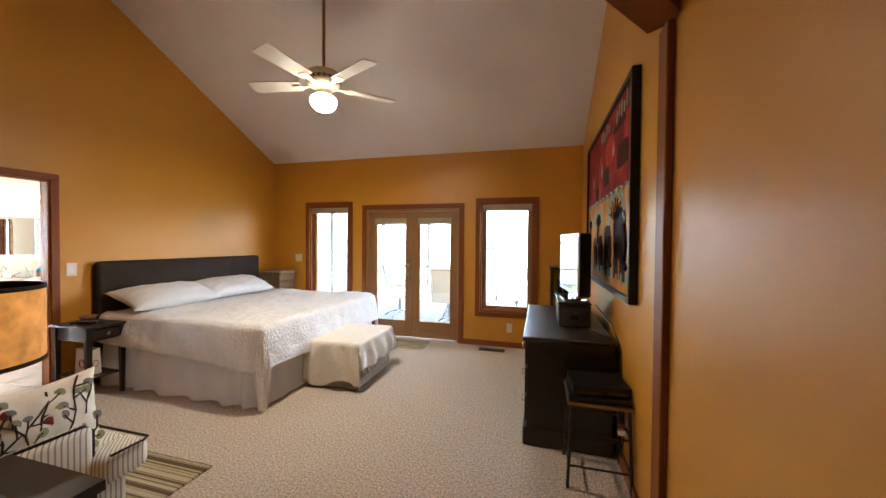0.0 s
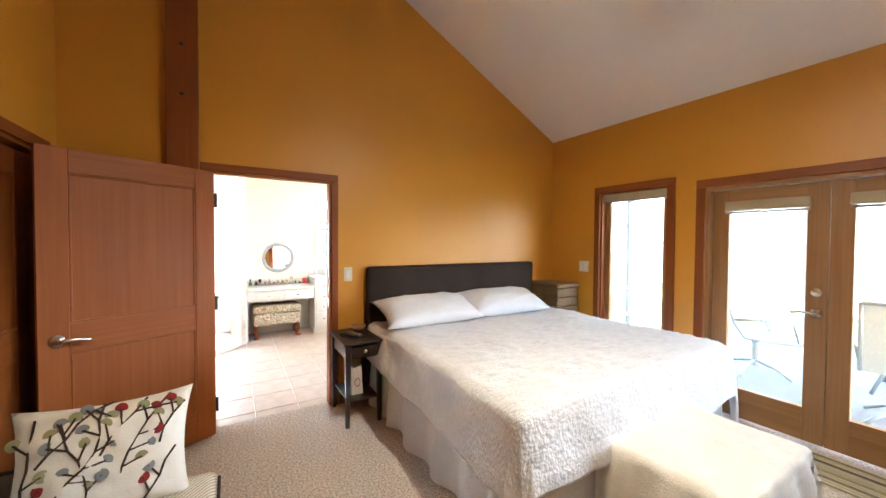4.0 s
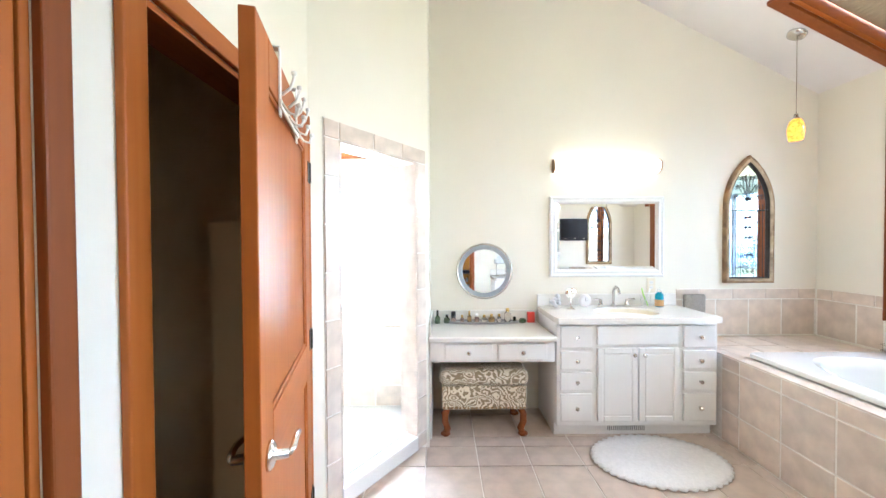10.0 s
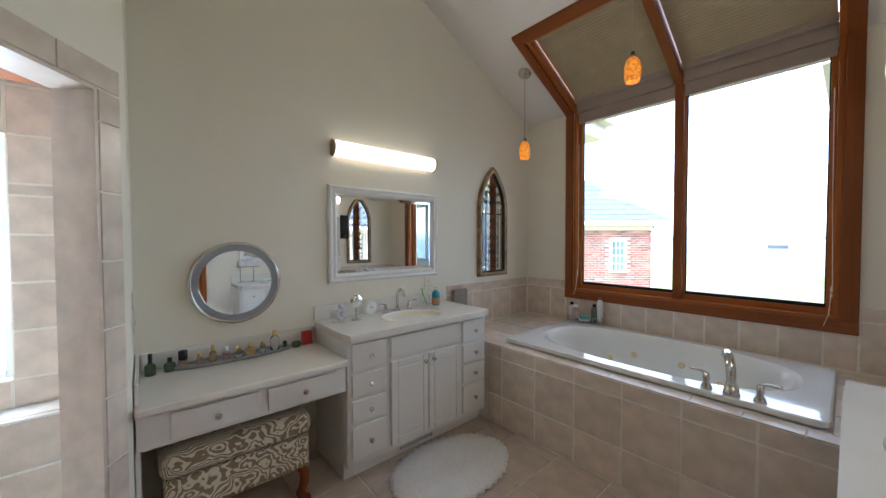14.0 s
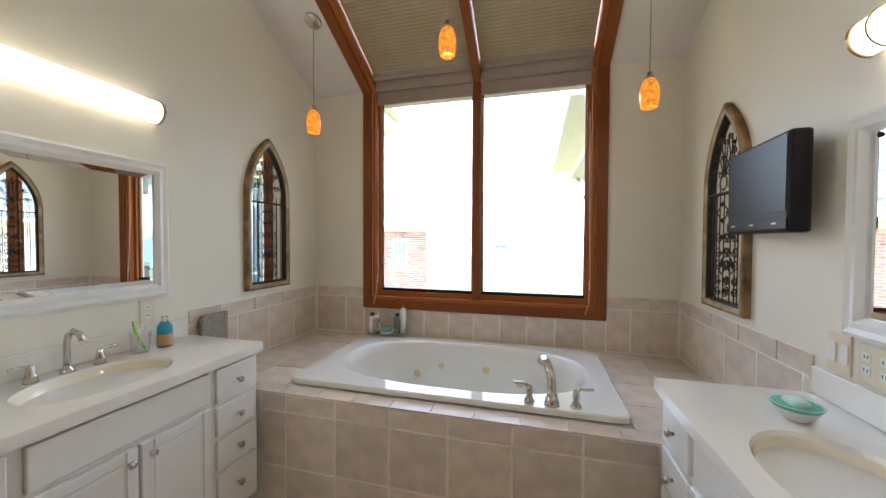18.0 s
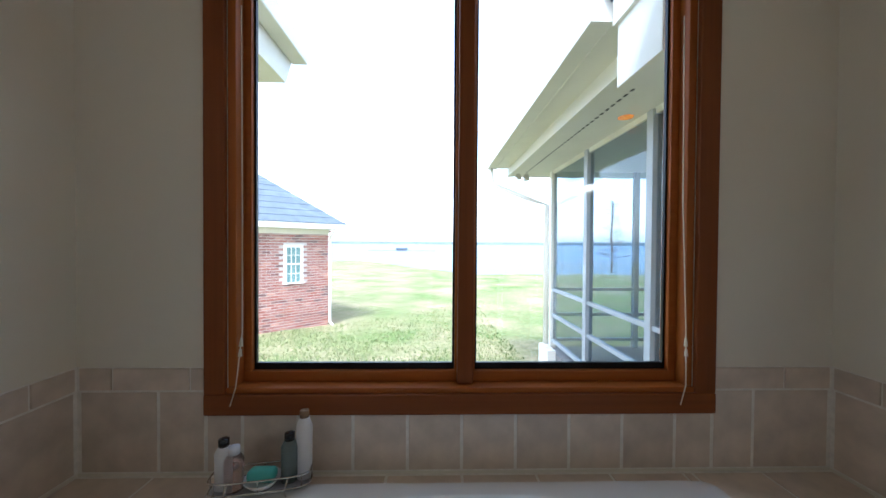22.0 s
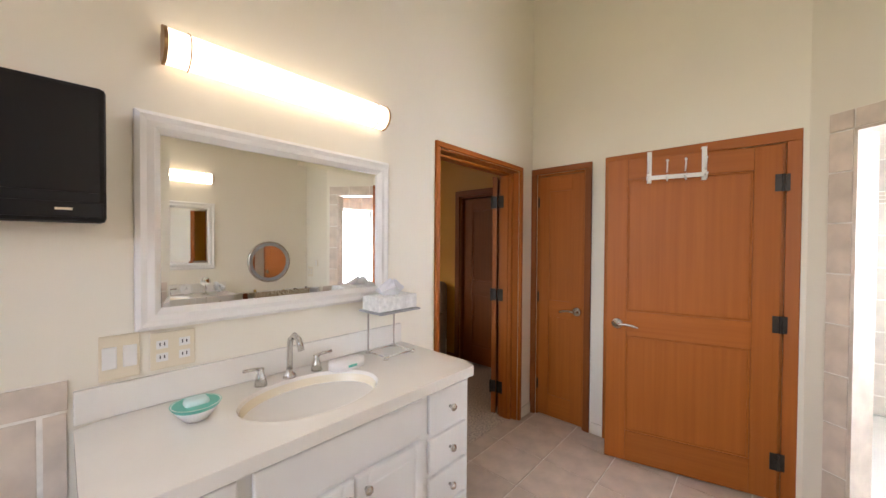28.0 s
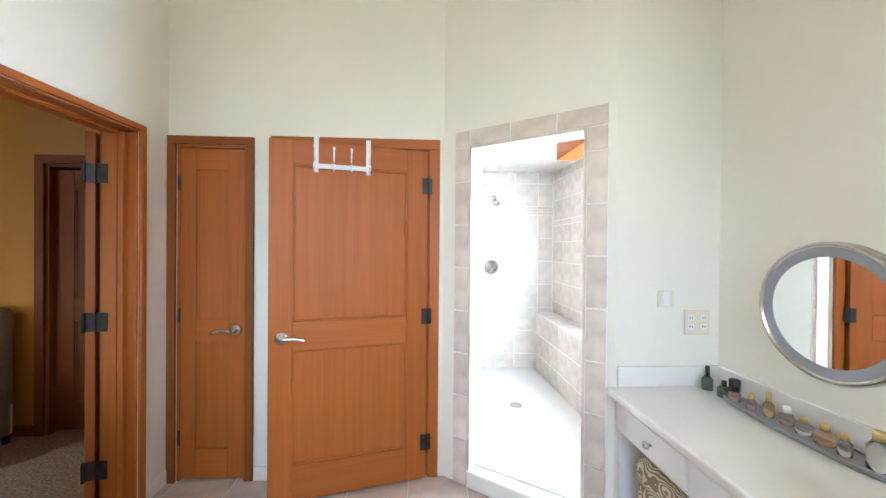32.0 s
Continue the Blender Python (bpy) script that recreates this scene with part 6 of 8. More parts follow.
def pillow(name, label, at, turn, w, d, h, material, tilt=0, cat="pillow", group="", parent=None):
    bm = B()
    n = 26
    top, bot = [], []
    for i in range(n + 1):
        a, b = [], []
        for j in range(n + 1):
            u, v = -1 + 2 * i / n, -1 + 2 * j / n
            k = (1 - abs(u) ** 2.6) * (1 - abs(v) ** 2.6)
            x = w / 2 * u * (1 - 0.10 * (1 - v * v) * abs(u) ** 3)
            y = d / 2 * v * (1 - 0.12 * (1 - u * u) * abs(v) ** 3)
            zz = h / 2 * max(0, k) ** 0.5
            wr = (0.012 * nz(u * 1.4 + at[0] * 3, v * 1.4, 0, 2.6) + 0.010 * abs(nz(u * 3 + v, v * 1.2 - u, at[1], 2.2))) * k ** 0.3
            a.append(bm.verts.new((x, y, zz + wr)))
            b.append(bm.verts.new((x, y, -zz * 0.8 + wr * 0.3)))
        top.append(a)
        bot.append(b)
    for i in range(n):
        for j in range(n):
            bm.faces.new((top[i][j], top[i + 1][j], top[i + 1][j + 1], top[i][j + 1]))
            bm.faces.new((bot[i][j], bot[i][j + 1], bot[i + 1][j + 1], bot[i + 1][j]))
    bmesh.ops.remove_doubles(bm, verts=bm.verts, dist=0.002)
    ob = single(name, bm, material, label, cat, group, smooth=True)
    ob.matrix_basis = PLACE @ pose(*at, tilt, 0, turn)
    return ob


pillow("bed_pillow", "plump white bed pillow leaning by the headboard", (BX0 + 0.24, 3.0, BZ + 0.11), 90, 0.90, 0.42, 0.19, M_linen, 20, "pillow", "bed pillows")
pillow("bed_pillow", "plump white bed pillow leaning by the headboard", (BX0 + 0.24, 3.80, BZ + 0.115), 87, 0.90, 0.42, 0.19, M_linen, 20, "pillow", "bed pillows")

# storage bench with a throw
e = thing("storage_bench", "grey upholstered storage bench at the bed's foot", "bench", (-2.165, 3.45, 0))
part("base", bx(B(), -0.245, -0.35, 0.01, 0.255, 0.35, 0.33, 0.012), M_grey, e)
part("lid", bx(B(), -0.25, -0.36, 0.335, 0.262, 0.36, 0.415, 0.025, 3), M_grey, e, "", True)
bm = B()
nu, nv = 70, 60
grid = []
for i in range(nu + 1):
    row = []
    for j in range(nv + 1):
        u, v = -0.285 + (0.285 + 0.50) * i / nu, -0.72 + 1.2 * j / nv
        x, y, z = u, v, 0.425
        ox, oy = max(0.0, u - 0.265), max(-0.365 - v, v - 0.365, 0.0)
        if ox > 0 or oy > 0:
            dr = math.hypot(ox, oy)
            sy = -1 if v < 0 else 1
            f = 0.016 * math.sin((u * 34 if oy > ox else v * 30) + 3 * nz(u, v, 0, 3)) * min(1, dr / 0.1)
            o = 0.012 + 0.02 * min(1, dr / 0.15) + f
            if ox > 0:
                x = 0.265 + o
            if oy > 0:
                y = sy * (0.365 + o)
            z = 0.42 - dr * (1.0 + 0.25 * nz(u, v, 4, 4))
        z += 0.006 * nz(u, v, 1, 7)
        row.append(bm.verts.new((x - 2.165, y + 3.45, max(0.02, z))))
    grid.append(row)
for i in range(nu):
    for j in range(nv):
        bm.faces.new((grid[i][j], grid[i + 1][j], grid[i + 1][j + 1], grid[i][j + 1]))
th = thing("throw_blanket", "ivory woven throw with fringe over the bench", "throw blanket")
tb = part("blanket", bm, M_throw, th, "ivory woven cloth", True)
tb.modifiers.new("thick", "SOLIDIFY").thickness = 0.006
bm = B()
fr_pts = [(-2.165 + 0.30 + 0.01 * math.sin(k * 2.3), 3.45 - 0.34 + 0.68 * k / 48, 0.19 + 0.02 * math.sin(k * 1.1)) for k in range(49)]
for p in fr_pts:
    tube(bm, [p, (p[0] + 0.006, p[1] + random.uniform(-0.008, 0.008), p[2] - 0.05)], 0.0018, 4)
fringe = part("fringe", bm, M_throw, th, "ivory fringe")
fringe["kind"] = "stuff"

# night table
e = thing("night_table", "dark wood night table with drawer and lower shelf", "nightstand", (-4.09, 2.415, 0))
part("tabletop", bx(B(), -0.225, -0.168, 0.598, 0.225, 0.135, 0.617, 0.004), M_esp, e)
part("apron", bx(B(), -0.195, -0.14, 0.49, 0.185, 0.11, 0.597), M_esp, e)
d = part("drawer", bx(B(), 0.186, -0.11, 0.505, 0.20, 0.085, 0.588, 0.004), M_esp, e)
knob(d, (0.20, -0.012, 0.547), KT)
part("shelf", bx(B(), -0.18, -0.13, 0.175, 0.18, 0.10, 0.19, 0.003), M_esp, e)
for sx, x in ((-1, -0.19), (1, 0.19)):
    for y in (-0.135, 0.105):
        part("leg", hexa(B(), [(x - 0.013, y - 0.013, 0), (x + 0.013, y - 0.013, 0), (x + 0.013, y + 0.013, 0), (x - 0.013, y + 0.013, 0)], [(x - 0.021, y - 0.021, 0.597), (x + 0.021, y - 0.021, 0.597), (x + 0.021, y + 0.021, 0.597), (x - 0.021, y + 0.021, 0.597)]), M_esp, e)
e = thing("remote_tray", "dark tray holding two remote controls", "tray", (-4.06, 2.36, 0.6175), 20)
part("tray", bx(bx(B(), -0.08, -0.055, 0, 0.08, 0.055, 0.006), -0.08, -0.055, 0.006, -0.074, 0.055, 0.02), M_esp, e)
part("remote", bx(B(), -0.06, -0.035, 0.006, 0.08, 0.0, 0.024, 0.005), M_black, e, "black remote control")
part("remote", bx(B(), -0.07, 0.012, 0.006, 0.06, 0.045, 0.022, 0.005), pm("grey_remote", (0.18, 0.19, 0.2)), e, "grey remote control")
single("wooden_bowl", lathe(B(), [(0, 0), (0.03, 0.001), (0.05, 0.02), (0.065, 0.045), (0.06, 0.045), (0.045, 0.022), (0, 0.008)], at=(-4.2, 2.45, 0.618)), mat("turned_bowl_wood", (0.30, 0.16, 0.08), 0.4, var=0.2, scale=20), "small turned wooden bowl", "bowl", smooth=True)
e = thing("paper_bag", "white paper gift bag with a red print", "paper bag", (-4.08, 2.38, 0.1605))
part("bag", hexa(B(), [(-0.09, -0.045, 0), (0.09, -0.045, 0), (0.09, 0.045, 0), (-0.09, 0.045, 0)], [(-0.092, -0.03, 0.24), (0.092, -0.03, 0.23), (0.092, 0.03, 0.25), (-0.092, 0.03, 0.24)]), mat("white_paper", (0.74, 0.70, 0.64), 0.7, var=0.05), e)
bm = B()
tube(bm, [(0.0915 , 0.02 * math.cos(a * 0.5), 0.12 + 0.03 * math.sin(a * 0.5)) for a in range(13)], 0.003, 5)
part("print", bm, P_red, e, "red printed motif")
bm = B()
tube(bm, [(0.03 * math.cos(a * 0.5), -0.0445, 0.12 + 0.035 * math.sin(a * 0.5)) for a in range(13)], 0.004, 5)
part("print", bm, P_red, e, "red printed motif")

# wicker chest beyond the bed
M_wick = mat("brown_wicker", (0.23, 0.15, 0.08), 0.7, var=0.4, scale=30, stretch=(1, 1, 6), bump=1.0, bscale=60)
e = thing("wicker_chest", "woven brown wicker chest beside the bed", "chest", (-4.10, 4.62, 0))
for k in range(9):
    part("woven_band", bx(B(), -0.20 + 0.003 * (k % 2), -0.155 + 0.003 * (k % 2), 0.01 + k * 0.095, 0.20 - 0.003 * (k % 2), 0.17 - 0.003 * (k % 2), 0.10 + k * 0.095, 0.012), M_wick, e)
part("lid", bx(B(), -0.21, -0.165, 0.868, 0.21, 0.18, 0.91, 0.014), M_wick, e)

# dresser
DX0, DX1, DY0, DY1, DZ = -0.46, 0.105, 2.655, 3.93, 0.722
e = thing("dresser", "long espresso dresser with a polished top", "dresser", (0, 0, 0))
part("top", bx(B(), DX0, DY0, DZ - 0.03, DX1, DY1, DZ, 0.008), M_esp, e, "polished dark top")
part("body", bx(B(), DX0 + 0.03, DY0 + 0.03, 0.10, DX1 - 0.01, DY1 - 0.03, DZ - 0.031, 0.004), M_esp, e)
part("plinth", bx(B(), DX0 + 0.005, DY0 + 0.01, 0.0, DX1 - 0.005, DY1 - 0.01, 0.12, 0.012), M_esp, e)
for i in range(3):
    for j in range(3):
        a = DY0 + 0.05 + i * 0.395
        d = part("drawer", bx(B(), DX0 + 0.014, a, 0.14 + j * 0.19, DX0 + 0.031, a + 0.375, 0.31 + j * 0.19, 0.006), M_esp, e)
        part("handle", tube(B(), [(DX0 + 0.012, a + 0.13, 0.225 + j * 0.19), (DX0 - 0.008, a + 0.14, 0.22 + j * 0.19), (DX0 - 0.008, a + 0.235, 0.22 + j * 0.19), (DX0 + 0.012, a + 0.245, 0.225 + j * 0.19)], 0.005, 6), M_brass, d, "bronze drawer pull", True)
# wicker box and television
e = thing("wicker_box", "dark woven basket box under the television", "basket", (-0.108, 3.235, DZ + 0.001), 0)
part("basket", bx(B(), -0.112, -0.222, 0, 0.112, 0.222, 0.166, 0.012), mat("dark_wicker", (0.055, 0.035, 0.025), 0.6, var=0.5, scale=45, stretch=(1, 1, 4), bump=1.0, bscale=90), e)
part("lid", bx(B(), -0.116, -0.226, 0.167, 0.116, 0.226, 0.182, 0.005), M_esp, e)
bm = B()
bx(bm, -0.03, -0.2255, 0.055, 0.03, -0.19, 0.095, 0.004)
part("grip", bm, M_black, e, "dark hand hole")
e = thing("flat_television", "black and silver flat television on its stand", "television", (-0.11, 3.245, DZ + 0.184), 98)
part("stand", bx(bx(B(), -0.14, -0.08, 0, 0.14, 0.08, 0.012, 0.004), -0.05, -0.015, 0.012, 0.05, 0.015, 0.06), P_clear, e, "clear glass stand")
part("cabinet", bx(B(), -0.315, -0.06, 0.05, 0.315, 0.018, 0.505, 0.012), M_black, e)
part("bezel", bx(B(), -0.317, 0.0185, 0.048, 0.317, 0.03, 0.507, 0.006), M_silver, e, "silver bezel")
part("screen", bx(B(), -0.29, 0.0302, 0.085, 0.29, 0.032, 0.482), M_screen, e, "dark glossy screen")
# tall stool with a black box
e = thing("iron_stool", "slim dark metal stool with a tan rim", "stool", (-0.036, 2.475, 0))
part("seat_rim", bx(B(), -0.165, -0.16, 0.455, 0.165, 0.16, 0.475, 0.004), M_brass, e, "tan rim")
part("seat", bx(B(), -0.16, -0.155, 0.476, 0.16, 0.155, 0.50, 0.01), M_black, e, "black seat")
for sx in (-1, 1):
    for sy in (-1, 1):
        part("leg", tube(B(), [(sx * 0.145, sy * 0.14, 0.455), (sx * 0.16, sy * 0.155, 0.0)], 0.009, 8), M_iron, e)
for z in (0.12, 0.30):
    for a, b in (((-1, -1), (1, -1)), ((-1, 1), (1, 1)), ((-1, -1), (-1, 1)), ((1, -1), (1, 1))):
        part("stretcher", tube(B(), [(a[0] * 0.155, a[1] * 0.15, z), (b[0] * 0.155, b[1] * 0.15, z)], 0.006, 6), M_iron, e)
e = thing("media_box", "flat black cable box on the stool", "cable box", (-0.03, 2.48, 0.501), 4)
part("case", bx(B(), -0.15, -0.12, 0, 0.15, 0.12, 0.055, 0.005), M_black, e)
part("front_strip", bx(B(), -0.13, -0.1225, 0.015, 0.13, -0.1205, 0.03), M_screen, e)
bm = B()
tube(bm, [(0.09, 2.52, 0.53), (0.122, 2.55, 0.5), (0.125, 2.55, 0.42), (0.12, 2.53, 0.33), (0.126, 2.52, 0.29)], 0.007, 7)
tube(bm, [(0.0, 2.95, 0.725), (0.112, 2.75, 0.73), (0.123, 2.63, 0.68), (0.126, 2.6, 0.45), (0.127, 2.53, 0.30)], 0.004, 6)
tube(bm, [(0.03, 3.0, 0.90), (0.11, 2.85, 0.80), (0.125, 2.66, 0.70), (0.128, 2.62, 0.25), (0.124, 2.58, 0.06), (0.126, 2.51, 0.27)], 0.004, 6)
single("cable_tangle", bm, M_black, "black power cords running to the outlet", "cable", smooth=True)
plate("wall_outlet", (XE - 0.001, 2.515, 0.27), 90, 0.07, 0.115, "outlet", "wall outlet with plugs beside the stool")
single("power_plug", bx(B(), XE - 0.045, 2.495, 0.235, XE - 0.009, 2.535, 0.265, 0.005), P_whitep, "white power plug in the outlet", "plug")
single("red_plug", bx(B(), XE - 0.05, 2.43, 0.31, XE - 0.02, 2.455, 0.33, 0.005), P_red, "small red connector on a cable", "plug")

# painting
PY0, PY1, PZ0, PZ1 = 2.315, 4.06, 1.018, 2.255
e = thing("painting", "large framed painting of dark trees on red and ochre", "painting", (XE - 0.002, 0, 0))
bm = B()
for a in ((PY0, PZ0, PY0 + 0.035, PZ1), (PY1 - 0.035, PZ0, PY1, PZ1), (PY0 + 0.035, PZ0, PY1 - 0.035, PZ0 + 0.035), (PY0 + 0.035, PZ1 - 0.035, PY1 - 0.035, PZ1)):
    bx(bm, -0.045, a[0], a[1], 0, a[2], a[3], 0.004)
part("frame", bm, M_black, e, "thin black frame")
P_och = mat("ochre_canvas", (0.42, 0.21, 0.055), 0.8, spec=0.15, var=0.25, scale=5, dark=(0.27, 0.12, 0.03), bump=0.2, bscale=120)
P_rd = mat("red_canvas", (0.24, 0.018, 0.014), 0.8, spec=0.15, var=0.45, scale=4, dark=(0.09, 0.008, 0.009), bump=0.2, bscale=120)
P_rl = mat("bright_red_paint", (0.34, 0.030, 0.018), 0.8, spec=0.15, var=0.25, scale=7)
P_mr = mat("maroon_paint", (0.045, 0.012, 0.010), 0.8, spec=0.15, var=0.4, scale=9)
P_dk = mat("dark_plum_paint", (0.022, 0.011, 0.013), 0.8, spec=0.15, var=0.4, scale=9)
P_pp = mat("purple_brown_paint", (0.075, 0.022, 0.030), 0.8, spec=0.15, var=0.35, scale=9)
P_tl = mat("pale_teal_paint", (0.20, 0.30, 0.25), 0.8, spec=0.15, var=0.3, scale=14)
PW, PH = PY1 - PY0 - 0.08, PZ1 - PZ0 - 0.08
zsp = PZ0 + 0.04 + 0.53 * PH


def py(f):
    """Across the canvas, from the window side."""
    return PY1 - 0.04 - f * PW


def pz(h):
    return PZ0 + 0.04 + h * PH


def blot(name, f, h, w, hh, material, label="", depth=0.0012, power=0.75, n=22, bm=None):
    """A brushed rounded patch on the canvas."""
    o = []
    for k in range(n):
        a = 2 * math.pi * k / n
        r = 1 + 0.10 * nz(f * 9 + math.cos(a), h * 9 + math.sin(a), w, 1.6)
        o.append((py(f) + r * w / 2 * math.copysign(abs(math.cos(a)) ** power, math.cos(a)), pz(h) + r * hh / 2 * math.copysign(abs(math.sin(a)) ** power, math.sin(a))))
    m_ = prism(bm or B(), o, -0.028 - depth, -0.0275, "x")
    return m_ if bm else part(name, m_, material, e, label)


part("canvas_lower", bx(B(), -0.028, PY0 + 0.035, PZ0 + 0.035, -0.004, PY1 - 0.035, zsp), P_och, e, "ochre ground")
part("canvas_upper", bx(B(), -0.028, PY0 + 0.035, zsp, -0.004, PY1 - 0.035, PZ1 - 0.035), P_rd, e, "deep red sky")
for f, h, w, hh in ((0.62, 0.80, 0.34, 0.20), (0.93, 0.82, 0.16, 0.17), (0.40, 0.69, 0.16, 0.34), (0.83, 0.66, 0.14, 0.15), (0.22, 0.62, 0.12, 0.12)):
    blot("painted_glow", f, h, w, hh, P_rl, "brighter red brushwork", 0.0006)
for f, h, w, hh in ((0.55, 0.66, 0.20, 0.13), (0.86, 0.70, 0.30, 0.15), (0.30, 0.60, 0.16, 0.11), (0.80, 0.88, 0.34, 0.06)):
    blot("painted_shadow", f, h, w, hh, P_mr, "dark maroon patch", 0.0009, 0.4)
for f, h in ((0.44, 0.72), (0.70, 0.77), (0.19, 0.70)):
    bm = blot("", f, h, 0.055, 0.07, None, bm=B())
    blot("", f, h + 0.035, 0.022, 0.045, None, bm=bm)
    part("painted_pear", bm, P_tl, e, "pale teal pear shape")
for k, f in enumerate((0.42, 0.46, 0.50, 0.55, 0.60, 0.76, 0.80, 0.84, 0.88, 0.92, 0.96)):
    blot("painted_drip", f, 0.955 - 0.012 * (k % 3), 0.03, 0.07 + 0.03 * (k % 2), P_tl, "pale teal drip", 0.0011)
bm = B()
tube(bm, [(-0.0282, py(0.02 + 0.024 * k), zsp + 0.012 * math.sin(k * 1.7)) for k in range(41)], 0.008, 5)
part("painted_rim", bm, P_tl, e, "pale teal edge of the sky")
random.seed(5)
for f, h0, top, r in ((0.10, 0.24, 0.42, 0.12), (0.36, 0.24, 0.42, 0.17), (0.755, 0.28, 0.43, 0.24)):
    bm = B()
    y = py(f)
    tube(bm, [(-0.0282, y, pz(h0)), (-0.0282, y + 0.008, pz(h0 + 0.06)), (-0.0282, y - 0.004, pz(top - 0.07))], 0.010, 5)
    for m_ in range(7):
        a = -1.25 + m_ * 2.5 / 6
        tube(bm, [(-0.0282, y - 0.004, pz(top - 0.07)), (-0.0282, y + 0.5 * r * math.sin(a), pz(top - 0.05) + 0.25 * r * math.cos(a)), (-0.0282, y + 0.85 * r * math.sin(a), pz(top - 0.05) + 0.55 * r * math.cos(a))], 0.0055, 5)
    part("painted_tree", bm, P_dk, e, "dark painted tree")
    bm = B()
    for m_ in range(18):
        a = -1.7 + m_ * 3.4 / 17 + random.uniform(-0.06, 0.06)
        q = r * random.uniform(0.82, 1.05)
        lathe(bm, [(0.0, -0.001), (0.013 + 0.06 * r, 0), (0.0, 0.001)], at=(-0.0288, y + q * math.sin(a), pz(top - 0.05) + 0.7 * q * math.cos(a)), n=9, turn=RX)
    part("painted_leaves", bm, P_tl, e, "pale teal leaves")["kind"] = "stuff"
    for m_ in range(5):
        a = -1.1 + m_ * 0.55
        blot("painted_fruit", f - 0.55 * r * math.sin(a) / PW, top - 0.05 + 0.36 * r * math.cos(a) / PH, 0.035, 0.03, P_dk, "dark dab in the crown", 0.0014)
for f, w, h, c in ((0.27, 0.19, 0.20, P_pp), (0.42, 0.20, 0.215, P_pp), (0.60, 0.26, 0.27, P_dk), (0.83, 0.34, 0.34, P_dk)):
    # a grazing beast: body, legs, trunk
    bm = blot("", f, 0.08 + h * 0.62, w, h * 0.80 * PH, None, power=0.6, bm=B())
    for dx in (-0.36, -0.14, 0.16, 0.36):
        bx(bm, -0.0292, py(f) + w * dx - 0.10 * w, pz(0.05), -0.0275, py(f) + w * dx + 0.10 * w, pz(0.08 + h * 0.5))
    tube(bm, [(-0.0285, py(f) - w * 0.45, pz(0.08 + h * 0.75)), (-0.0285, py(f) - w * 0.56, pz(0.08 + h * 0.45)), (-0.0285, py(f) - w * 0.50, pz(0.08 + h * 0.2)), (-0.0285, py(f) - w * 0.62, pz(0.08 + h * 0.12))], 0.018 * w / 0.3, 6)
    part("painted_shape", bm, c, e, "dark painted rounded shape")
for k in range(12):
    blot("painted_tuft", 0.05 + k * 0.082, 0.045 + 0.012 * (k % 3), 0.05 + 0.02 * (k % 2), 0.075, P_tl if k % 3 else P_och, "pale tuft at the lower edge", 0.0018)

# corner shelf
e = thing("corner_shelf", "small black open shelf in the corner", "shelf", (-0.05, 4.60, 0))
for z in (0.10, 0.42, 0.74, 1.045):
    part("shelf_board", bx(B(), -0.19, -0.15, z, 0.19, 0.19, z + 0.02, 0.003), M_esp, e)
for sx in (-1, 1):
    for y in (-0.13, 0.17):
        part("post", bx(B(), sx * 0.165 - 0.015, y - 0.015, 0, sx * 0.165 + 0.015, y + 0.015, 1.044, 0.003), M_esp, e)
single("small_vase", lathe(B(), [(0, 0), (0.03, 0.002), (0.045, 0.04), (0.05, 0.07), (0.03, 0.11), (0.014, 0.13), (0.02, 0.16), (0, 0.16)], at=(-0.06, 4.62, 1.066)), mat("grey_green_ceramic", (0.10, 0.12, 0.10), 0.5, var=0.3, scale=20), "small grey-green vase on the corner shelf", "vase", smooth=True)
for k, (x, w, h) in enumerate(((-0.13, 0.05, 0.16), (-0.06, 0.05, 0.19), (0.01, 0.06, 0.15), (0.09, 0.05, 0.18))):
    single("storage_tin", bx(B(), x - w / 2, 4.55, 0.761, x + w / 2, 4.68, 0.761 + h, 0.004), pm("slate_tin", (0.04, 0.04, 0.05)), "dark storage tin on the corner shelf", "tin", "tins")

# ceiling fan
FX, FY, FZ = -2.06, 2.80, 2.455
e = thing("ceiling_fan", "five-blade ivory ceiling fan with lit glass bowl", "ceiling fan", (FX, FY, FZ))
part("downrod", cyl(B(), (0, 0, 0.26), (0, 0, zr(FY) - FZ - 0.02), 0.012, n=12), M_brass, e, "brass downrod")
part("canopy", lathe(B(), [(0.065, 0), (0.06, -0.04), (0.03, -0.075), (0.014, -0.08)], at=(0, 0, zr(FY) - FZ), n=24), M_brass, e, "", True)
part("motor_housing", lathe(B(), [(0.02, 0.27), (0.05, 0.262), (0.125, 0.235), (0.14, 0.205), (0.135, 0.185)], n=32), M_fan, e, "ivory housing top", True)
part("motor_body", lathe(B(), [(0.134, 0.186), (0.128, 0.15), (0.10, 0.12), (0.06, 0.105), (0.055, 0.075), (0.075, 0.06), (0.075, 0.052), (0.0, 0.05)], n=32), M_fan, e, "ivory motor body", True)
bm = B()
for k in range(20):
    a = 2 * math.pi * k / 20
    bx(bm, -0.004, -0.004, 0, 0.004, 0.004, 0.024)
    for v in list(bm.verts)[-8:]:
        v.co = Matrix.Rotation(a, 3, "Z") @ (v.co + Vector((0.131, 0, 0.157)))
part("vent_slot", bm, M_iron, e)
part("glass_bowl", lathe(B(), [(0.072, 0.05), (0.098, 0.037), (0.105, 0.012), (0.094, -0.024), (0.066, -0.054), (0.028, -0.07), (0.0, -0.073)], n=32), M_bulb, e, "glowing opal glass bowl", True)
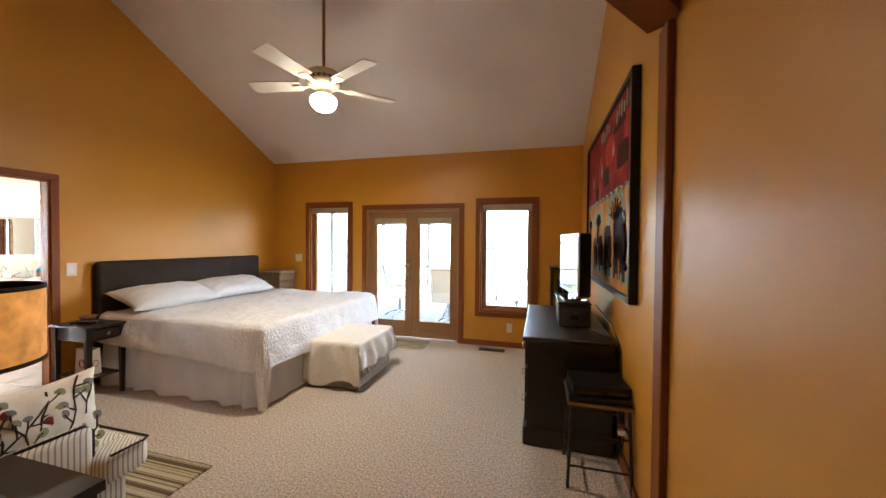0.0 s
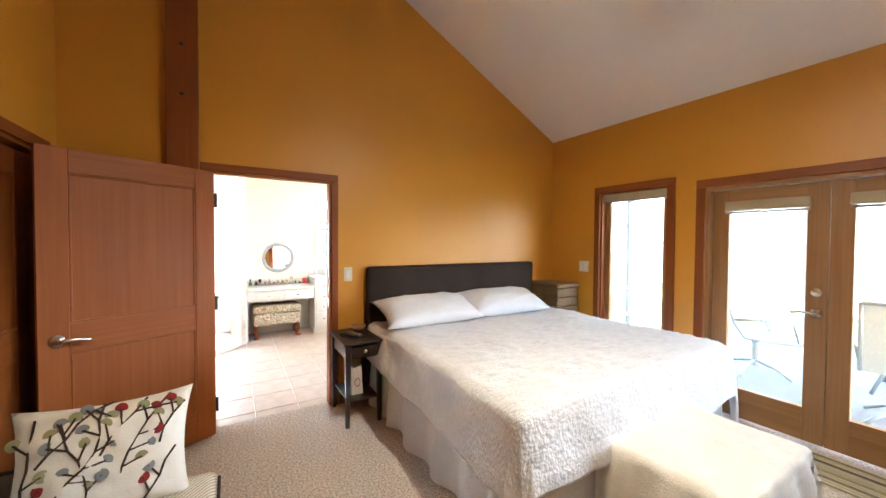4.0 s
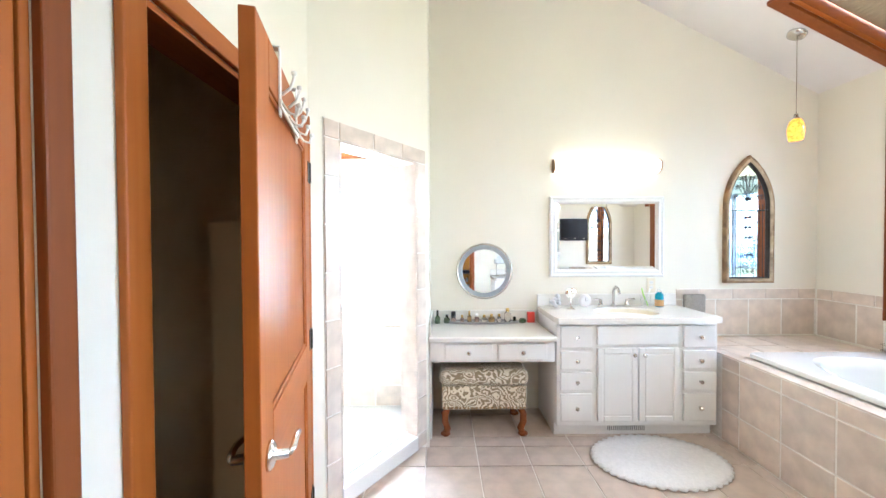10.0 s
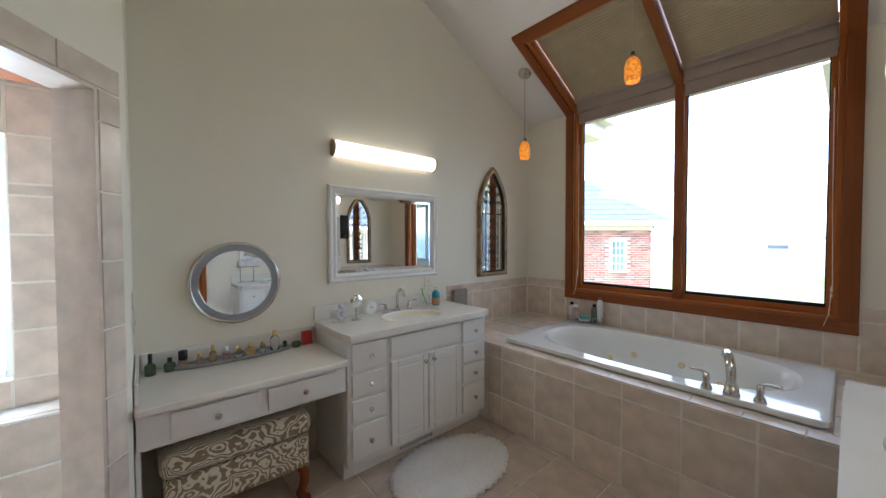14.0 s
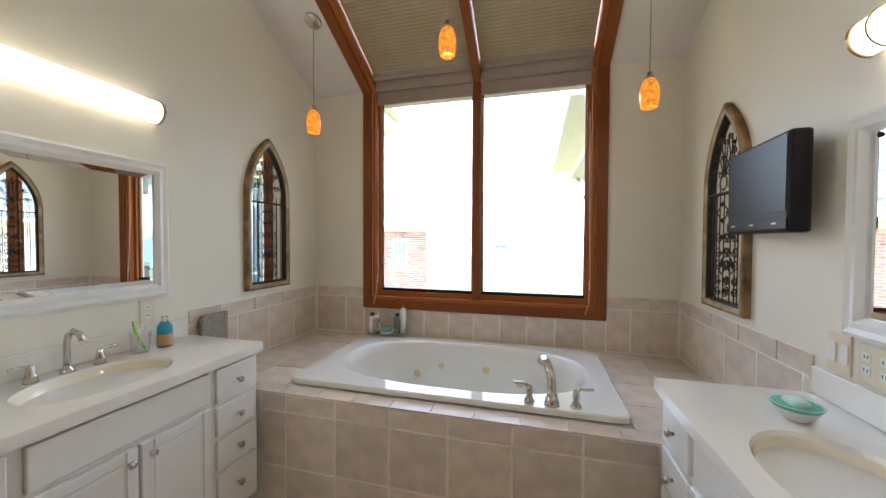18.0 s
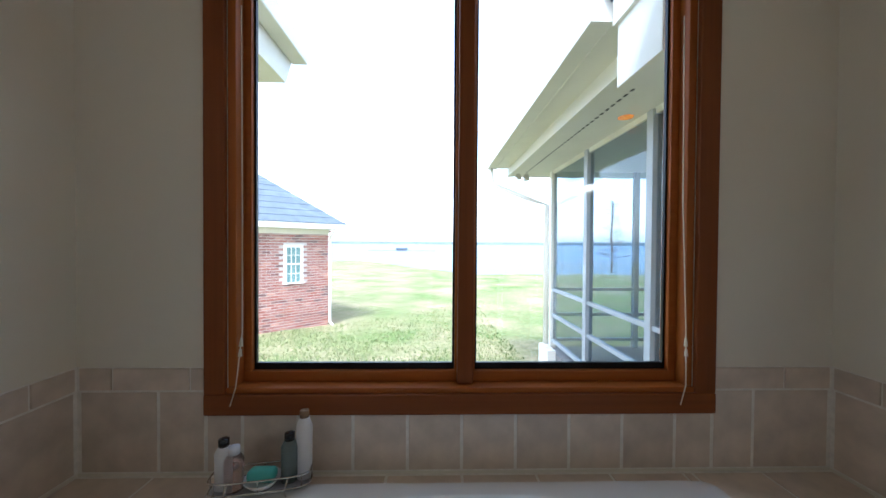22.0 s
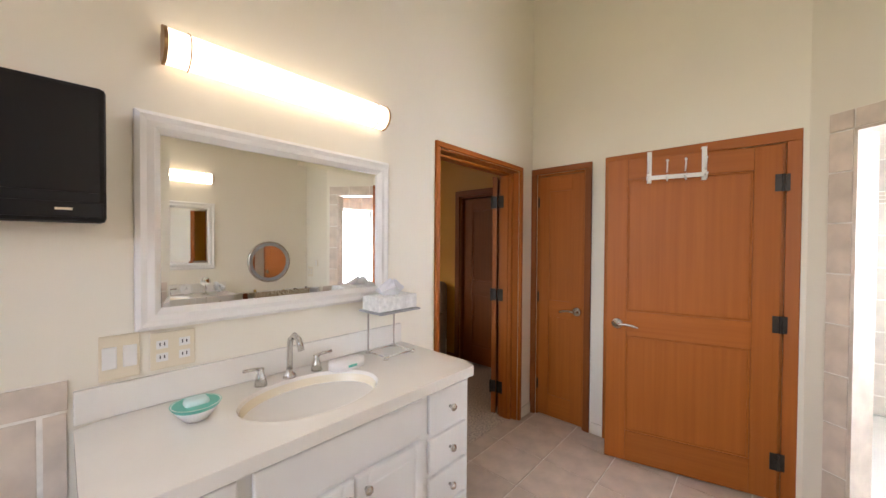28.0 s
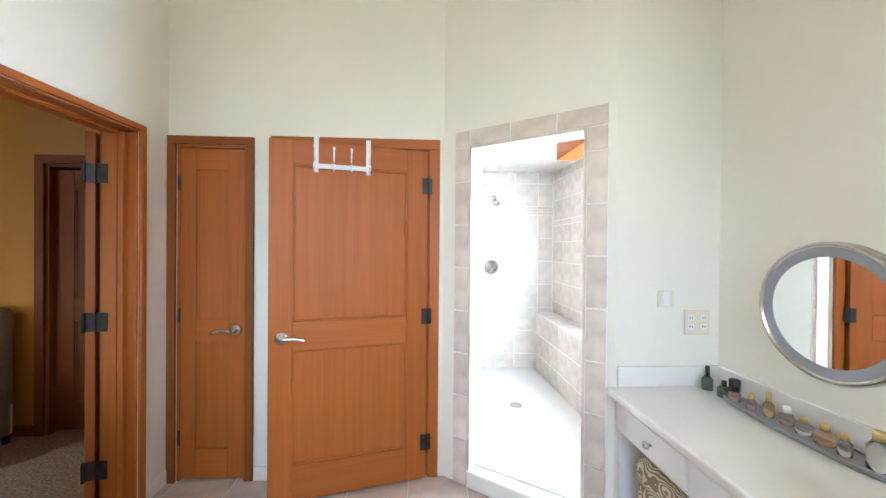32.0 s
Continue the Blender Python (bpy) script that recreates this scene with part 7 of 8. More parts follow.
for k in range(5):
    a = 47 + 72 * k
    r_ = part("blade_iron", bx(bx(B(), 0.09, -0.018, 0.128, 0.20, 0.018, 0.134, 0.002), 0.17, -0.035, 0.126, 0.25, 0.035, 0.132, 0.002), M_fan, e, "ivory blade iron")
    r_.matrix_basis = pose(0, 0, 0, 0, 0, a)
    bm = B()
    prism(bm, [(0.19, -0.055), (0.30, -0.062), (0.57, -0.07), (0.603, -0.063), (0.608, 0.0), (0.603, 0.063), (0.57, 0.07), (0.30, 0.062), (0.19, 0.055)], -0.003, 0.004, "z")
    b_ = part("blade", bm, M_blade, e, "bleached wood blade")
    b_.matrix_basis = pose(0, 0, 0.14, 0, 0, a) @ pose(0, 0, 0, 11, 0, 0)
ar = bpy.data.lights.new("fan_bulb", "AREA")
ar.shape, ar.size, ar.energy, ar.color = "DISK", 0.12, 1.1, (1.0, 0.80, 0.52)
new("fan_bulb", ar).matrix_world = PLACE @ look((FX, FY, FZ - 0.077), (FX, FY + 0.0001, FZ - 1))

# armchair
M_strip = mat("striped_ivory_twill", (0.70, 0.66, 0.58), 0.9, var=0.03, scale=8, bump=0.2, bscale=200)
t_ = M_strip.node_tree
w_ = t_.nodes.new("ShaderNodeTexWave")
w_.wave_type, w_.bands_direction = "BANDS", "X"
w_.inputs["Scale"].default_value = 16
w_.inputs["Distortion"].default_value = 0.15
tc_ = t_.nodes.new("ShaderNodeTexCoord")
sv = t_.nodes.new("ShaderNodeVectorMath")
sv.operation = "DOT_PRODUCT"
sv.inputs[1].default_value = (1.0, 1.0, 0.0)
t_.links.new(tc_.outputs["Object"], sv.inputs[0])
cb_ = t_.nodes.new("ShaderNodeCombineXYZ")
t_.links.new(sv.outputs["Value"], cb_.inputs["X"])
t_.links.new(cb_.outputs["Vector"], w_.inputs["Vector"])
mx_ = t_.nodes.new("ShaderNodeMix")
mx_.data_type = "RGBA"
mx_.inputs["A"].default_value = (0.76, 0.72, 0.64, 1)
mx_.inputs["B"].default_value = (0.34, 0.31, 0.27, 1)
mr_ = t_.nodes.new("ShaderNodeMapRange")
mr_.inputs["From Min"].default_value, mr_.inputs["From Max"].default_value = 0.72, 0.82
t_.links.new(w_.outputs["Fac"], mr_.inputs["Value"])
t_.links.new(mr_.outputs["Result"], mx_.inputs["Factor"])
t_.links.new(mx_.outputs["Result"], t_.nodes["Principled BSDF"].inputs["Base Color"])
SX0, SX1, SY0, SY1 = -3.22, -2.19, 0.74, 1.53
e = thing("loveseat", "striped ivory loveseat with dark piping, back and west arm coloured grey taupe", "loveseat", (0, 0, 0))
part("base", bx(B(), SX0 + 0.02, SY0 + 0.05, 0.06, SX1 - 0.02, SY1 - 0.05, 0.26, 0.015), M_strip, e)
part("seat_cushion", bx(B(), SX0 + 0.09, SY0 + 0.18, 0.265, SX1 - 0.08, SY1 - 0.003, 0.41, 0.045, 4), M_strip, e, "", True)
part("seat_cushion_end", bx(B(), SX1 - 0.10, SY1 - 0.20, 0.265, SX1 + 0.06, SY1 + 0.005, 0.405, 0.045, 4), M_strip, e, "", True)
# Back and west arm are coloured darker than the striped parts.
part("backrest", bx(B(), SX0 + 0.04, SY0, 0.10, SX1 - 0.04, SY0 + 0.17, 0.88, 0.06, 4), M_grey, e, "grey taupe back", True)
for a, b in ((SX0, SX0 + 0.085), (SX1 - 0.075, SX1)):
    part("arm", bx(B(), a, SY0 + 0.08, 0.06, b, SY1 - 0.18, 0.54, 0.03, 4), M_strip if a > -3 else M_grey, e, "", True)
bm = B()
for x in (SX0 + 0.02, SX1 - 0.02):
    tube(bm, [(x, SY0 + 0.15, 0.544), (x, SY1 - 0.21, 0.542), (x, SY1 - 0.178, 0.51), (x, SY1 - 0.178, 0.10)], 0.006, 6)
tube(bm, [(SX0 + 0.16, SY1 - 0.005, 0.40), (SX1 + 0.04, SY1, 0.40), (SX1 + 0.055, SY1 - 0.03, 0.40), (SX1 + 0.057, SY1 - 0.16, 0.40)], 0.006, 6)
part("piping", bm, M_head, e, "dark piping", True)
for x in (SX0 + 0.06, SX1 - 0.06):
    for y in (SY0 + 0.06, SY1 - 0.1):
        part("foot", cyl(B(), (x, y, 0), (x, y, 0.06), 0.02, 0.026, 10), M_esp, e)

# patterned cushions
M_berry = mat("white_cushion_cotton", (0.76, 0.73, 0.66), 0.9, var=0.03, scale=10, bump=0.2, bscale=150)


def berry_cushion(at, turn, tilt, w, seed):
    rnd = random.Random(seed)
    ob = pillow("throw_cushion", "white cushion printed with brown branches and berries", at, turn, w, w * 0.8, 0.17, M_berry, tilt, "cushion", "cushions")
    cols = [pm("print_brown", (0.035, 0.018, 0.012), 0.9), pm("print_red", (0.24, 0.018, 0.018), 0.9), pm("print_sage", (0.30, 0.30, 0.16), 0.9), pm("print_slate", (0.22, 0.24, 0.25), 0.9)]

    def hgt(x, y):
        u, v = 2 * x / w, 2 * y / (w * 0.8)
        k = max(0.02, (1 - abs(u) ** 2.6) * (1 - abs(v) ** 2.6))
        return 0.085 * k ** 0.5 + 0.012 * nz(u * 1.4 + at[0] * 3, v * 1.4, 0, 2.6) * k ** 0.3 + 0.002
    bm = B()
    for s in range(9):
        x, y = -w * 0.42 + s * w * 0.105, w * (-0.36, 0.03, -0.17)[s % 3]
        a = rnd.uniform(0.9, 1.6)
        pts = []
        for k in range(9):
            pts.append((x, y, hgt(x, y)))
            x, y = x + 0.10 * w * math.cos(a), y + 0.10 * w * math.sin(a)
            a += rnd.uniform(-0.45, 0.45)
            if abs(x) > w * 0.46 or abs(y) > w * 0.375:
                break
            if k in (0, 1, 2, 3, 4, 5):
                b = a + rnd.choice((-1, 1)) * 0.9
                q = (x + 0.11 * w * math.cos(b), y + 0.11 * w * math.sin(b))
                if abs(q[0]) < w * 0.44 and abs(q[1]) < w * 0.355:
                    tube(bm, [(x, y, hgt(x, y)), ((x + q[0]) / 2, (y + q[1]) / 2, hgt((x + q[0]) / 2, (y + q[1]) / 2)), (*q, hgt(*q))], 0.0035, 5)
                    part("printed_berry", lathe(B(), [(0.019, -0.004), (0.019, 0.0), (0.0, 0.002)], at=(*q, hgt(*q)), n=12), rnd.choice(cols[1:]), ob)
        if len(pts) > 2:
            tube(bm, pts, 0.0038, 5)
    part("printed_branch", bm, cols[0], ob, "brown branches")


berry_cushion((-2.36, 1.215, 0.535), 90, 80, 0.50, 3)
berry_cushion((-3.09, 1.185, 0.575), 90, 72, 0.50, 8)

# end table and drum lamp
e = thing("end_table", "dark square end table beside the loveseat", "side table", (-1.935, 0.905, 0))
part("tabletop", prism(B(), [(-0.235, -0.19), (0.24, -0.19), (0.24, 0.187), (-0.235, 0.187)], 0.53, 0.564, "z"), M_esp, e)
for sx in (-1, 1):
    for sy in (-1, 1):
        lx, ly = sx * 0.2, sy * 0.155
        part("leg", bx(B(), lx - 0.022, ly - 0.022, 0, lx + 0.022, ly + 0.022, 0.529, 0.003), M_esp, e)
part("shelf", bx(B(), -0.19, -0.145, 0.18, 0.19, 0.145, 0.20, 0.003), M_esp, e)
e = thing("table_lamp", "drum table lamp with a mottled amber shade, lit", "table lamp", (-1.87, 0.865, 0.565))
part("base", lathe(B(), [(0.08, 0), (0.08, 0.015), (0.03, 0.03), (0.05, 0.12), (0.06, 0.2), (0.03, 0.3), (0.012, 0.33), (0.012, 0.46), (0, 0.46)], n=24), M_esp, e, "", True)
M_drum = mat("amber_drum_shade", (0.46, 0.19, 0.035), 0.8, var=0.3, scale=26, emit=0.035)
part("shade", lathe(B(), [(0.16, 0.42), (0.16, 0.635), (0.157, 0.635), (0.157, 0.42)], n=48), M_drum, e, "mottled amber drum shade", True)
for z in (0.415, 0.625):
    part("shade_trim", lathe(B(), [(0.162, z), (0.162, z + 0.012), (0.1555, z + 0.012), (0.1555, z), (0.162, z)], n=48), M_head, e, "dark trim")
part("bulb", lathe(B(), [(0.0, 0.47), (0.025, 0.49), (0.03, 0.53), (0.012, 0.57), (0, 0.57)], n=14), M_bulb, e, "lit bulb", True)

# rugs
M_rug = mat("striped_jute", (0.34, 0.26, 0.16), 0.95, var=0.1, scale=40, bump=0.6, bscale=150)
t_ = M_rug.node_tree
w_ = t_.nodes.new("ShaderNodeTexNoise")
w_.noise_dimensions = "1D"
w_.inputs["Scale"].default_value = 26
tc_ = t_.nodes.new("ShaderNodeTexCoord")
sp_ = t_.nodes.new("ShaderNodeSeparateXYZ")
t_.links.new(tc_.outputs["Object"], sp_.inputs["Vector"])
t_.links.new(sp_.outputs["Y"], w_.inputs["W"])
cr_ = t_.nodes.new("ShaderNodeValToRGB")
cr_.color_ramp.interpolation = "CONSTANT"
els = cr_.color_ramp.elements
els[0].color = (0.10, 0.065, 0.035, 1)
els[1].position, els[1].color = 0.62, (0.46, 0.40, 0.30, 1)
for p, c in ((0.40, (0.30, 0.24, 0.12, 1)), (0.47, (0.50, 0.42, 0.28, 1)), (0.54, (0.18, 0.14, 0.07, 1))):
    q = els.new(p)
    q.color = c
t_.links.new(w_.outputs["Fac"], cr_.inputs["Fac"])
t_.links.new(cr_.outputs["Color"], t_.nodes["Principled BSDF"].inputs["Base Color"])
single("striped_rug", bx(B(), -3.14, 1.42, 0.001, -2.2, 1.915, 0.013, 0.004), M_rug, "narrow striped brown rug before the loveseat", "rug")
single("door_mat", bx(B(), -2.55, 4.42, 0.001, -1.75, 4.78, 0.012, 0.004), M_rug, "striped brown mat by the french doors", "door mat")
e = thing("floor_register", "dark metal floor vent in the carpet", "vent", (-0.92, 4.66, 0.001))
part("frame", bx(B(), -0.16, -0.055, 0, 0.16, 0.055, 0.006, 0.002), M_iron, e)
for k in range(14):
    part("slat", bx(B(), -0.145 + k * 0.021, -0.045, 0.006, -0.137 + k * 0.021, 0.045, 0.009), M_iron, e)


# ---- outside ----
PLACE = Matrix.Identity(4)
bm = B()
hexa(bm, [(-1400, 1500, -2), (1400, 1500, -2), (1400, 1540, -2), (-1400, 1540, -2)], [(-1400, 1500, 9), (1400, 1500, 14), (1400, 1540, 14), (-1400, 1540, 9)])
# Distance haze is put into the shore's flat grey-blue colour.
single("far_shore", bm, mat("haze_tinted_tree_line", (0.16, 0.19, 0.20), 0.95, var=0.2, scale=0.02), "wooded far shore of the lake, haze put into its colour", "shoreline", kind="structure")

# brick house
HC = Vector((-9.33, 14.0))
HN = Vector((0.7071, -0.7071))
house = thing("brick_house", "single-storey red brick house with slate-grey hip roof", "house", (HC.x, HC.y, gz(14.0) - 0.02), 225)
HL, HH = 8.0, 2.85
part("wall", bx(bx(B(), 0.02, 0.0, 0, HL, 0.22, HH), 0.02, -6.0, 0, 0.24, 0.0, HH), M_mortar, house, "mortar-coloured wall core")
vs, fs = [], []
random.seed(11)


def brick_row(x0, x1, y, z, flat):
    x = x0
    while x < x1 - 0.02:
        w = min(0.2, x1 - x)
        if w > 0.04 and not (flat and WX0 - 0.02 < x + w / 2 < WX1 + 0.02 and WZ - 0.02 < z < WT + 0.02):
            b = len(vs)
            d = 0.012 + random.uniform(-0.002, 0.002)
            if flat:
                q = [(x, y, z), (x + w, y, z), (x + w, y, z + 0.058), (x, y, z + 0.058)]
                vs.extend(q + [(a + (0.003 if i in (0, 3) else -0.003), y + d, c + (0.003 if i < 2 else -0.003)) for i, (a, _, c) in enumerate(q)])
            else:
                q = [(0.02, x, z), (0.02, x + w, z), (0.02, x + w, z + 0.058), (0.02, x, z + 0.058)]
                vs.extend(q + [(0.02 - d, b_ + (0.003 if i in (0, 3) else -0.003), c + (0.003 if i < 2 else -0.003)) for i, (_, b_, c) in enumerate(q)])
            fs.extend([(b + 4, b + 5, b + 6, b + 7), (b, b + 1, b + 5, b + 4), (b + 1, b + 2, b + 6, b + 5), (b + 2, b + 3, b + 7, b + 6), (b + 3, b, b + 4, b + 7)])
        x += w + 0.015


WX0, WX1, WZ, WT = 0.78, 1.30, 1.36, 2.38
for r in range(38):
    z = 0.02 + r * 0.0735
    brick_row(0.02 - (0.10 if r % 2 else 0), 6.0, 0.22, z, True)
    brick_row(-2.5 - (0.1 if r % 2 else 0), 0.2, 0.0, z, False)
me = bpy.data.meshes.new("brickwork")
me.from_pydata(vs, [], fs)
M_brk = mat("mottled_red_brick", (0.42, 0.17, 0.115), 0.85, var=0.2, scale=14, bump=0.4, bscale=80)
t_ = M_brk.node_tree
g_ = t_.nodes.new("ShaderNodeNewGeometry")
cr_ = t_.nodes.new("ShaderNodeValToRGB")
els = cr_.color_ramp.elements
els[0].color, els[1].color = (0.13, 0.075, 0.07, 1), (0.52, 0.30, 0.22, 1)
for p, c in ((0.25, (0.30, 0.135, 0.105, 1)), (0.6, (0.37, 0.19, 0.15, 1)), (0.85, (0.30, 0.10, 0.07, 1))):
    els.new(p).color = c
t_.links.new(g_.outputs["Random Per Island"], cr_.inputs["Fac"])
t_.links.new(cr_.outputs["Color"], t_.nodes["Principled BSDF"].inputs["Base Color"])
me.materials.append(M_brk)
bw = new("brickwork", me)
bw.parent = house
tagged(bw, "mottled red bricks with pale joints", kind="stuff")
wn_ = part("window", bx(bx(bx(bx(B(), WX0, 0.20, WZ, WX0 + 0.07, 0.27, WT), WX1 - 0.07, 0.20, WZ, WX1, 0.27, WT), WX0 + 0.07, 0.20, WT - 0.07, WX1 - 0.07, 0.27, WT), WX0 - 0.03, 0.20, WZ - 0.04, WX1 + 0.03, 0.29, WZ), M_ext, house, "white sash window")
part("pane", bx(B(), WX0 + 0.07, 0.225, WZ, WX1 - 0.07, 0.23, WT - 0.07), mat("dim_house_glass", (0.18, 0.28, 0.27), 0.15, var=0.1, scale=3), wn_, "dim window glass")
bm = B()
bx(bm, WX0 + 0.07, 0.235, 1.84, WX1 - 0.07, 0.26, 1.88)
for k in (1, 2):
    x = WX0 + 0.07 + (WX1 - WX0 - 0.14) * k / 3
    bx(bm, x - 0.008, 0.232, WZ, x + 0.008, 0.245, WT - 0.07)
for z in (1.60, 2.10):
    bx(bm, WX0 + 0.07, 0.232, z - 0.008, WX1 - 0.07, 0.245, z + 0.008)
part("glazing_bar", bm, M_ext, wn_)
bm = B()
ov = 0.35
hexa(bm, [(-ov, -6, HH), (HL, -6, HH), (HL, 0.22 + ov, HH), (-ov, 0.22 + ov, HH)], [(-ov, -6, HH + 0.02), (HL, -6, HH + 0.02), (HL, 0.22 + ov, HH + 0.02), (-ov, 0.22 + ov, HH + 0.02)])
bx(bm, -ov, 0.22 + ov, HH - 0.02, HL, 0.24 + ov, HH + 0.13)
bx(bm, -ov - 0.02, -6, HH - 0.02, -ov, 0.24 + ov, HH + 0.13)
bx(bm, 0.0, 0.225, HH - 0.17, HL, 0.25, HH)
part("eave", bm, M_ext, house, "white eaves and gutter")
bm = B()
N_ = 16
for k in range(N_):
    # courses of shingles, stepping up the hip
    a, b = k / N_, (k + 1) / N_
    i0, i1 = -ov - 0.03 + 3.7 * a, -ov - 0.03 + 3.7 * b
    z0, z1 = HH + 0.13 + 2.95 * a, HH + 0.13 + 2.95 * b
    y0, y1 = 0.25 + ov - 3.7 * a, 0.25 + ov - 3.7 * b
    v = [bm.verts.new(p) for p in ((i0, y0, z0 + 0.02), (HL, y0, z0 + 0.02), (HL, y1, z1), (i1, y1, z1), (i0, y0, z0), (HL, y0, z0))]
    bm.faces.new((v[0], v[1], v[2], v[3]))
    bm.faces.new((v[4], v[5], v[1], v[0]))
    w = [bm.verts.new(p) for p in ((i0, y0, z0 + 0.02), (i1, y1, z1), (i1, -6, z1), (i0, -6, z0 + 0.02))]
    bm.faces.new(w)
part("roof", bm, M_shingle, house, "slate-grey shingle roof")
bm = B()
tube(bm, [(-0.05, 0.24 + ov, HH + 0.02), (-0.02, 0.30, HH - 0.25), (-0.02, 0.27, HH - 0.4), (-0.02, 0.27, 0.12), (-0.04, 0.42, 0.04)], 0.038, 8)
part("downspout", bm, M_ext, house, "white downspout", True)

# screened porch
PLACE = BEDROOM
PX, PYN, PE = -4.2, 8.55, 0.6
porch = thing("screened_porch", "grey-framed screened porch with white eaves", "porch", (0, 0, 0))
part("deck", bx(B(), PX - 0.05, YN + 0.15, GZ - 0.1, PE, PYN + 0.05, -0.10), M_deck, porch, "grey boarded deck")
part("kerb", bx(B(), PX - 0.16, PYN - 0.3, GZ - 0.1, PX - 0.05, PYN + 0.1, -0.06), M_ext, porch)
M_gfr = mat("grey_porch_frame", (0.42, 0.44, 0.46), 0.5, var=0.05)
for y in (5.10, 6.25, 7.4, PYN):
    part("post", bx(B(), PX - 0.04, y - 0.04, -0.1, PX + 0.04, y + 0.04, 2.42, 0.004), M_ext if y == PYN else M_gfr, porch)
for x in (-3.0, -1.8, -0.6, 0.55):
    part("post", bx(B(), x - 0.035, PYN - 0.035, -0.1, x + 0.035, PYN + 0.035, 2.42, 0.004), M_gfr, porch)
for z in (0.02, 0.38, 0.74):
    part("rail", bx(B(), PX - 0.025, 5.15, z - 0.02, PX + 0.025, PYN - 0.04, z + 0.02), M_gfr, porch)
    part("rail", bx(B(), PX + 0.04, PYN - 0.025, z - 0.02, 0.5, PYN + 0.025, z + 0.02), M_gfr, porch)
sc = part("screen", bx(B(), PX - 0.003, 5.12, 0.0, PX + 0.003, PYN - 0.04, 2.42), M_screenmesh, porch, "fine insect screen")
sc.visible_shadow = False
ns = part("screen", bx(B(), PX + 0.04, PYN - 0.003, 0.0, PE, PYN + 0.003, 2.42), M_screenmesh, porch, "fine insect screen")
ns.visible_shadow = False
EX = -4.95
part("overhang", bx(B(), EX, 5.30, 2.545, EX + 0.20, PYN + 0.45, 2.56), M_ext, porch, "cream underside of the overhang")
part("frieze_board", bx(B(), EX + 0.18, 5.30, 2.424, EX + 0.205, PYN + 0.45, 2.545), M_ext, porch, "cream frieze board")
# Soffit and roof are carried on east to cut the bedroom's daylight.
part("soffit", bx(bx(B(), EX + 0.206, 5.07, 2.43, PE, PYN + 0.45, 2.46), PX - 0.02, 5.12, 2.38, PX + 0.06, PYN, 2.43), M_ext, porch, "cream soffit")
part("fascia", bx(bx(B(), EX - 0.02, 5.30, 2.535, EX, PYN + 0.47, 2.64), EX + 0.18, PYN + 0.45, 2.42, PE, PYN + 0.47, 2.62), M_ext, porch, "cream fascia board")
bm = B()
hexa(bm, [(EX - 0.14, 5.39, 2.54), (EX - 0.02, 5.39, 2.54), (EX - 0.02, PYN + 0.5, 2.54), (EX - 0.14, PYN + 0.5, 2.54)], [(EX - 0.16, 5.39, 2.66), (EX - 0.02, 5.39, 2.66), (EX - 0.02, PYN + 0.5, 2.66), (EX - 0.16, PYN + 0.5, 2.66)])
part("gutter", bm, M_ext, porch, "white gutter")
bm = B()
hexa(bm, [(EX - 0.04, 5.25, 2.64), (PE, 5.25, 2.98), (PE, PYN + 0.5, 2.98), (EX - 0.04, PYN + 0.5, 2.64)], [(EX - 0.04, 5.25, 2.68), (PE, 5.25, 3.02), (PE, PYN + 0.5, 3.02), (EX - 0.04, PYN + 0.5, 2.68)])
part("roof", bm, M_shingle, porch, "dark shingle roof")
part("eave_return", bx(bx(B(), -4.966, 5.0, 2.18, -4.35, 5.36, 2.52, 0.004), -4.985, 5.0, 2.50, -4.35, 5.375, 2.66, 0.004), M_ext, porch, "boxed cream eave end at the wall")
bm = B()
hexa(bm, [(-5.03, 5.0, 2.662), (-4.35, 5.0, 2.80), (-4.35, 5.42, 2.80), (-5.03, 5.42, 2.662)], [(-5.03, 5.0, 2.70), (-4.35, 5.0, 2.84), (-4.35, 5.42, 2.84), (-5.03, 5.42, 2.70)])
part("roof_edge", bm, M_shingle, porch, "dark shingle edge")
bm = B()
for k in range(40):
    bx(bm, EX + 0.38, 5.2 + k * 0.088, 2.4285, EX + 0.40, 5.25 + k * 0.088, 2.4295)
part("soffit_vent", bm, M_black, porch, "dark vent slots")["kind"] = "stuff"
part("downspout", tube(B(), [(EX - 0.08, PYN + 0.42, 2.55), (EX - 0.06, PYN + 0.40, 2.30), (PX - 0.3, PYN + 0.2, 2.05), (PX - 0.07, PYN + 0.07, 1.95), (PX - 0.07, PYN + 0.07, -0.1)], 0.036, 8), M_ext, porch, "white downspout", True)
part("flood_light", lathe(lathe(B(), [(0.03, 0), (0.045, -0.05), (0.05, -0.10), (0, -0.10)], at=(EX + 0.42, PYN + 0.25, 2.43), n=12), [(0.03, 0), (0.045, -0.05), (0.05, -0.09), (0, -0.09)], at=(EX + 0.30, PYN + 0.25, 2.43), n=12), M_nickel, porch, "twin flood light")
part("recessed_light", lathe(B(), [(0.06, 0), (0.06, -0.006), (0.0, -0.006)], at=(-4.331, 6.43, 2.43), n=18), M_amber, porch, "lit recessed light")

# overhang of the house on the other side of the window
e = thing("house_eave", "cream eave and gutter of the next roof", "eave", (-6.99, 5.4, 2.60), kind="structure")
part("soffit", hexa(B(), [(-1.2, -0.38, 0), (-0.05, -0.38, 0), (-0.05, 0.9, 0), (-1.2, 0.9, 0)], [(-1.2, -0.38, 0.6), (0.0, -0.38, 0.28), (0.0, 0.95, 0.28), (-1.2, 0.95, 0.6)]), M_ext, e)
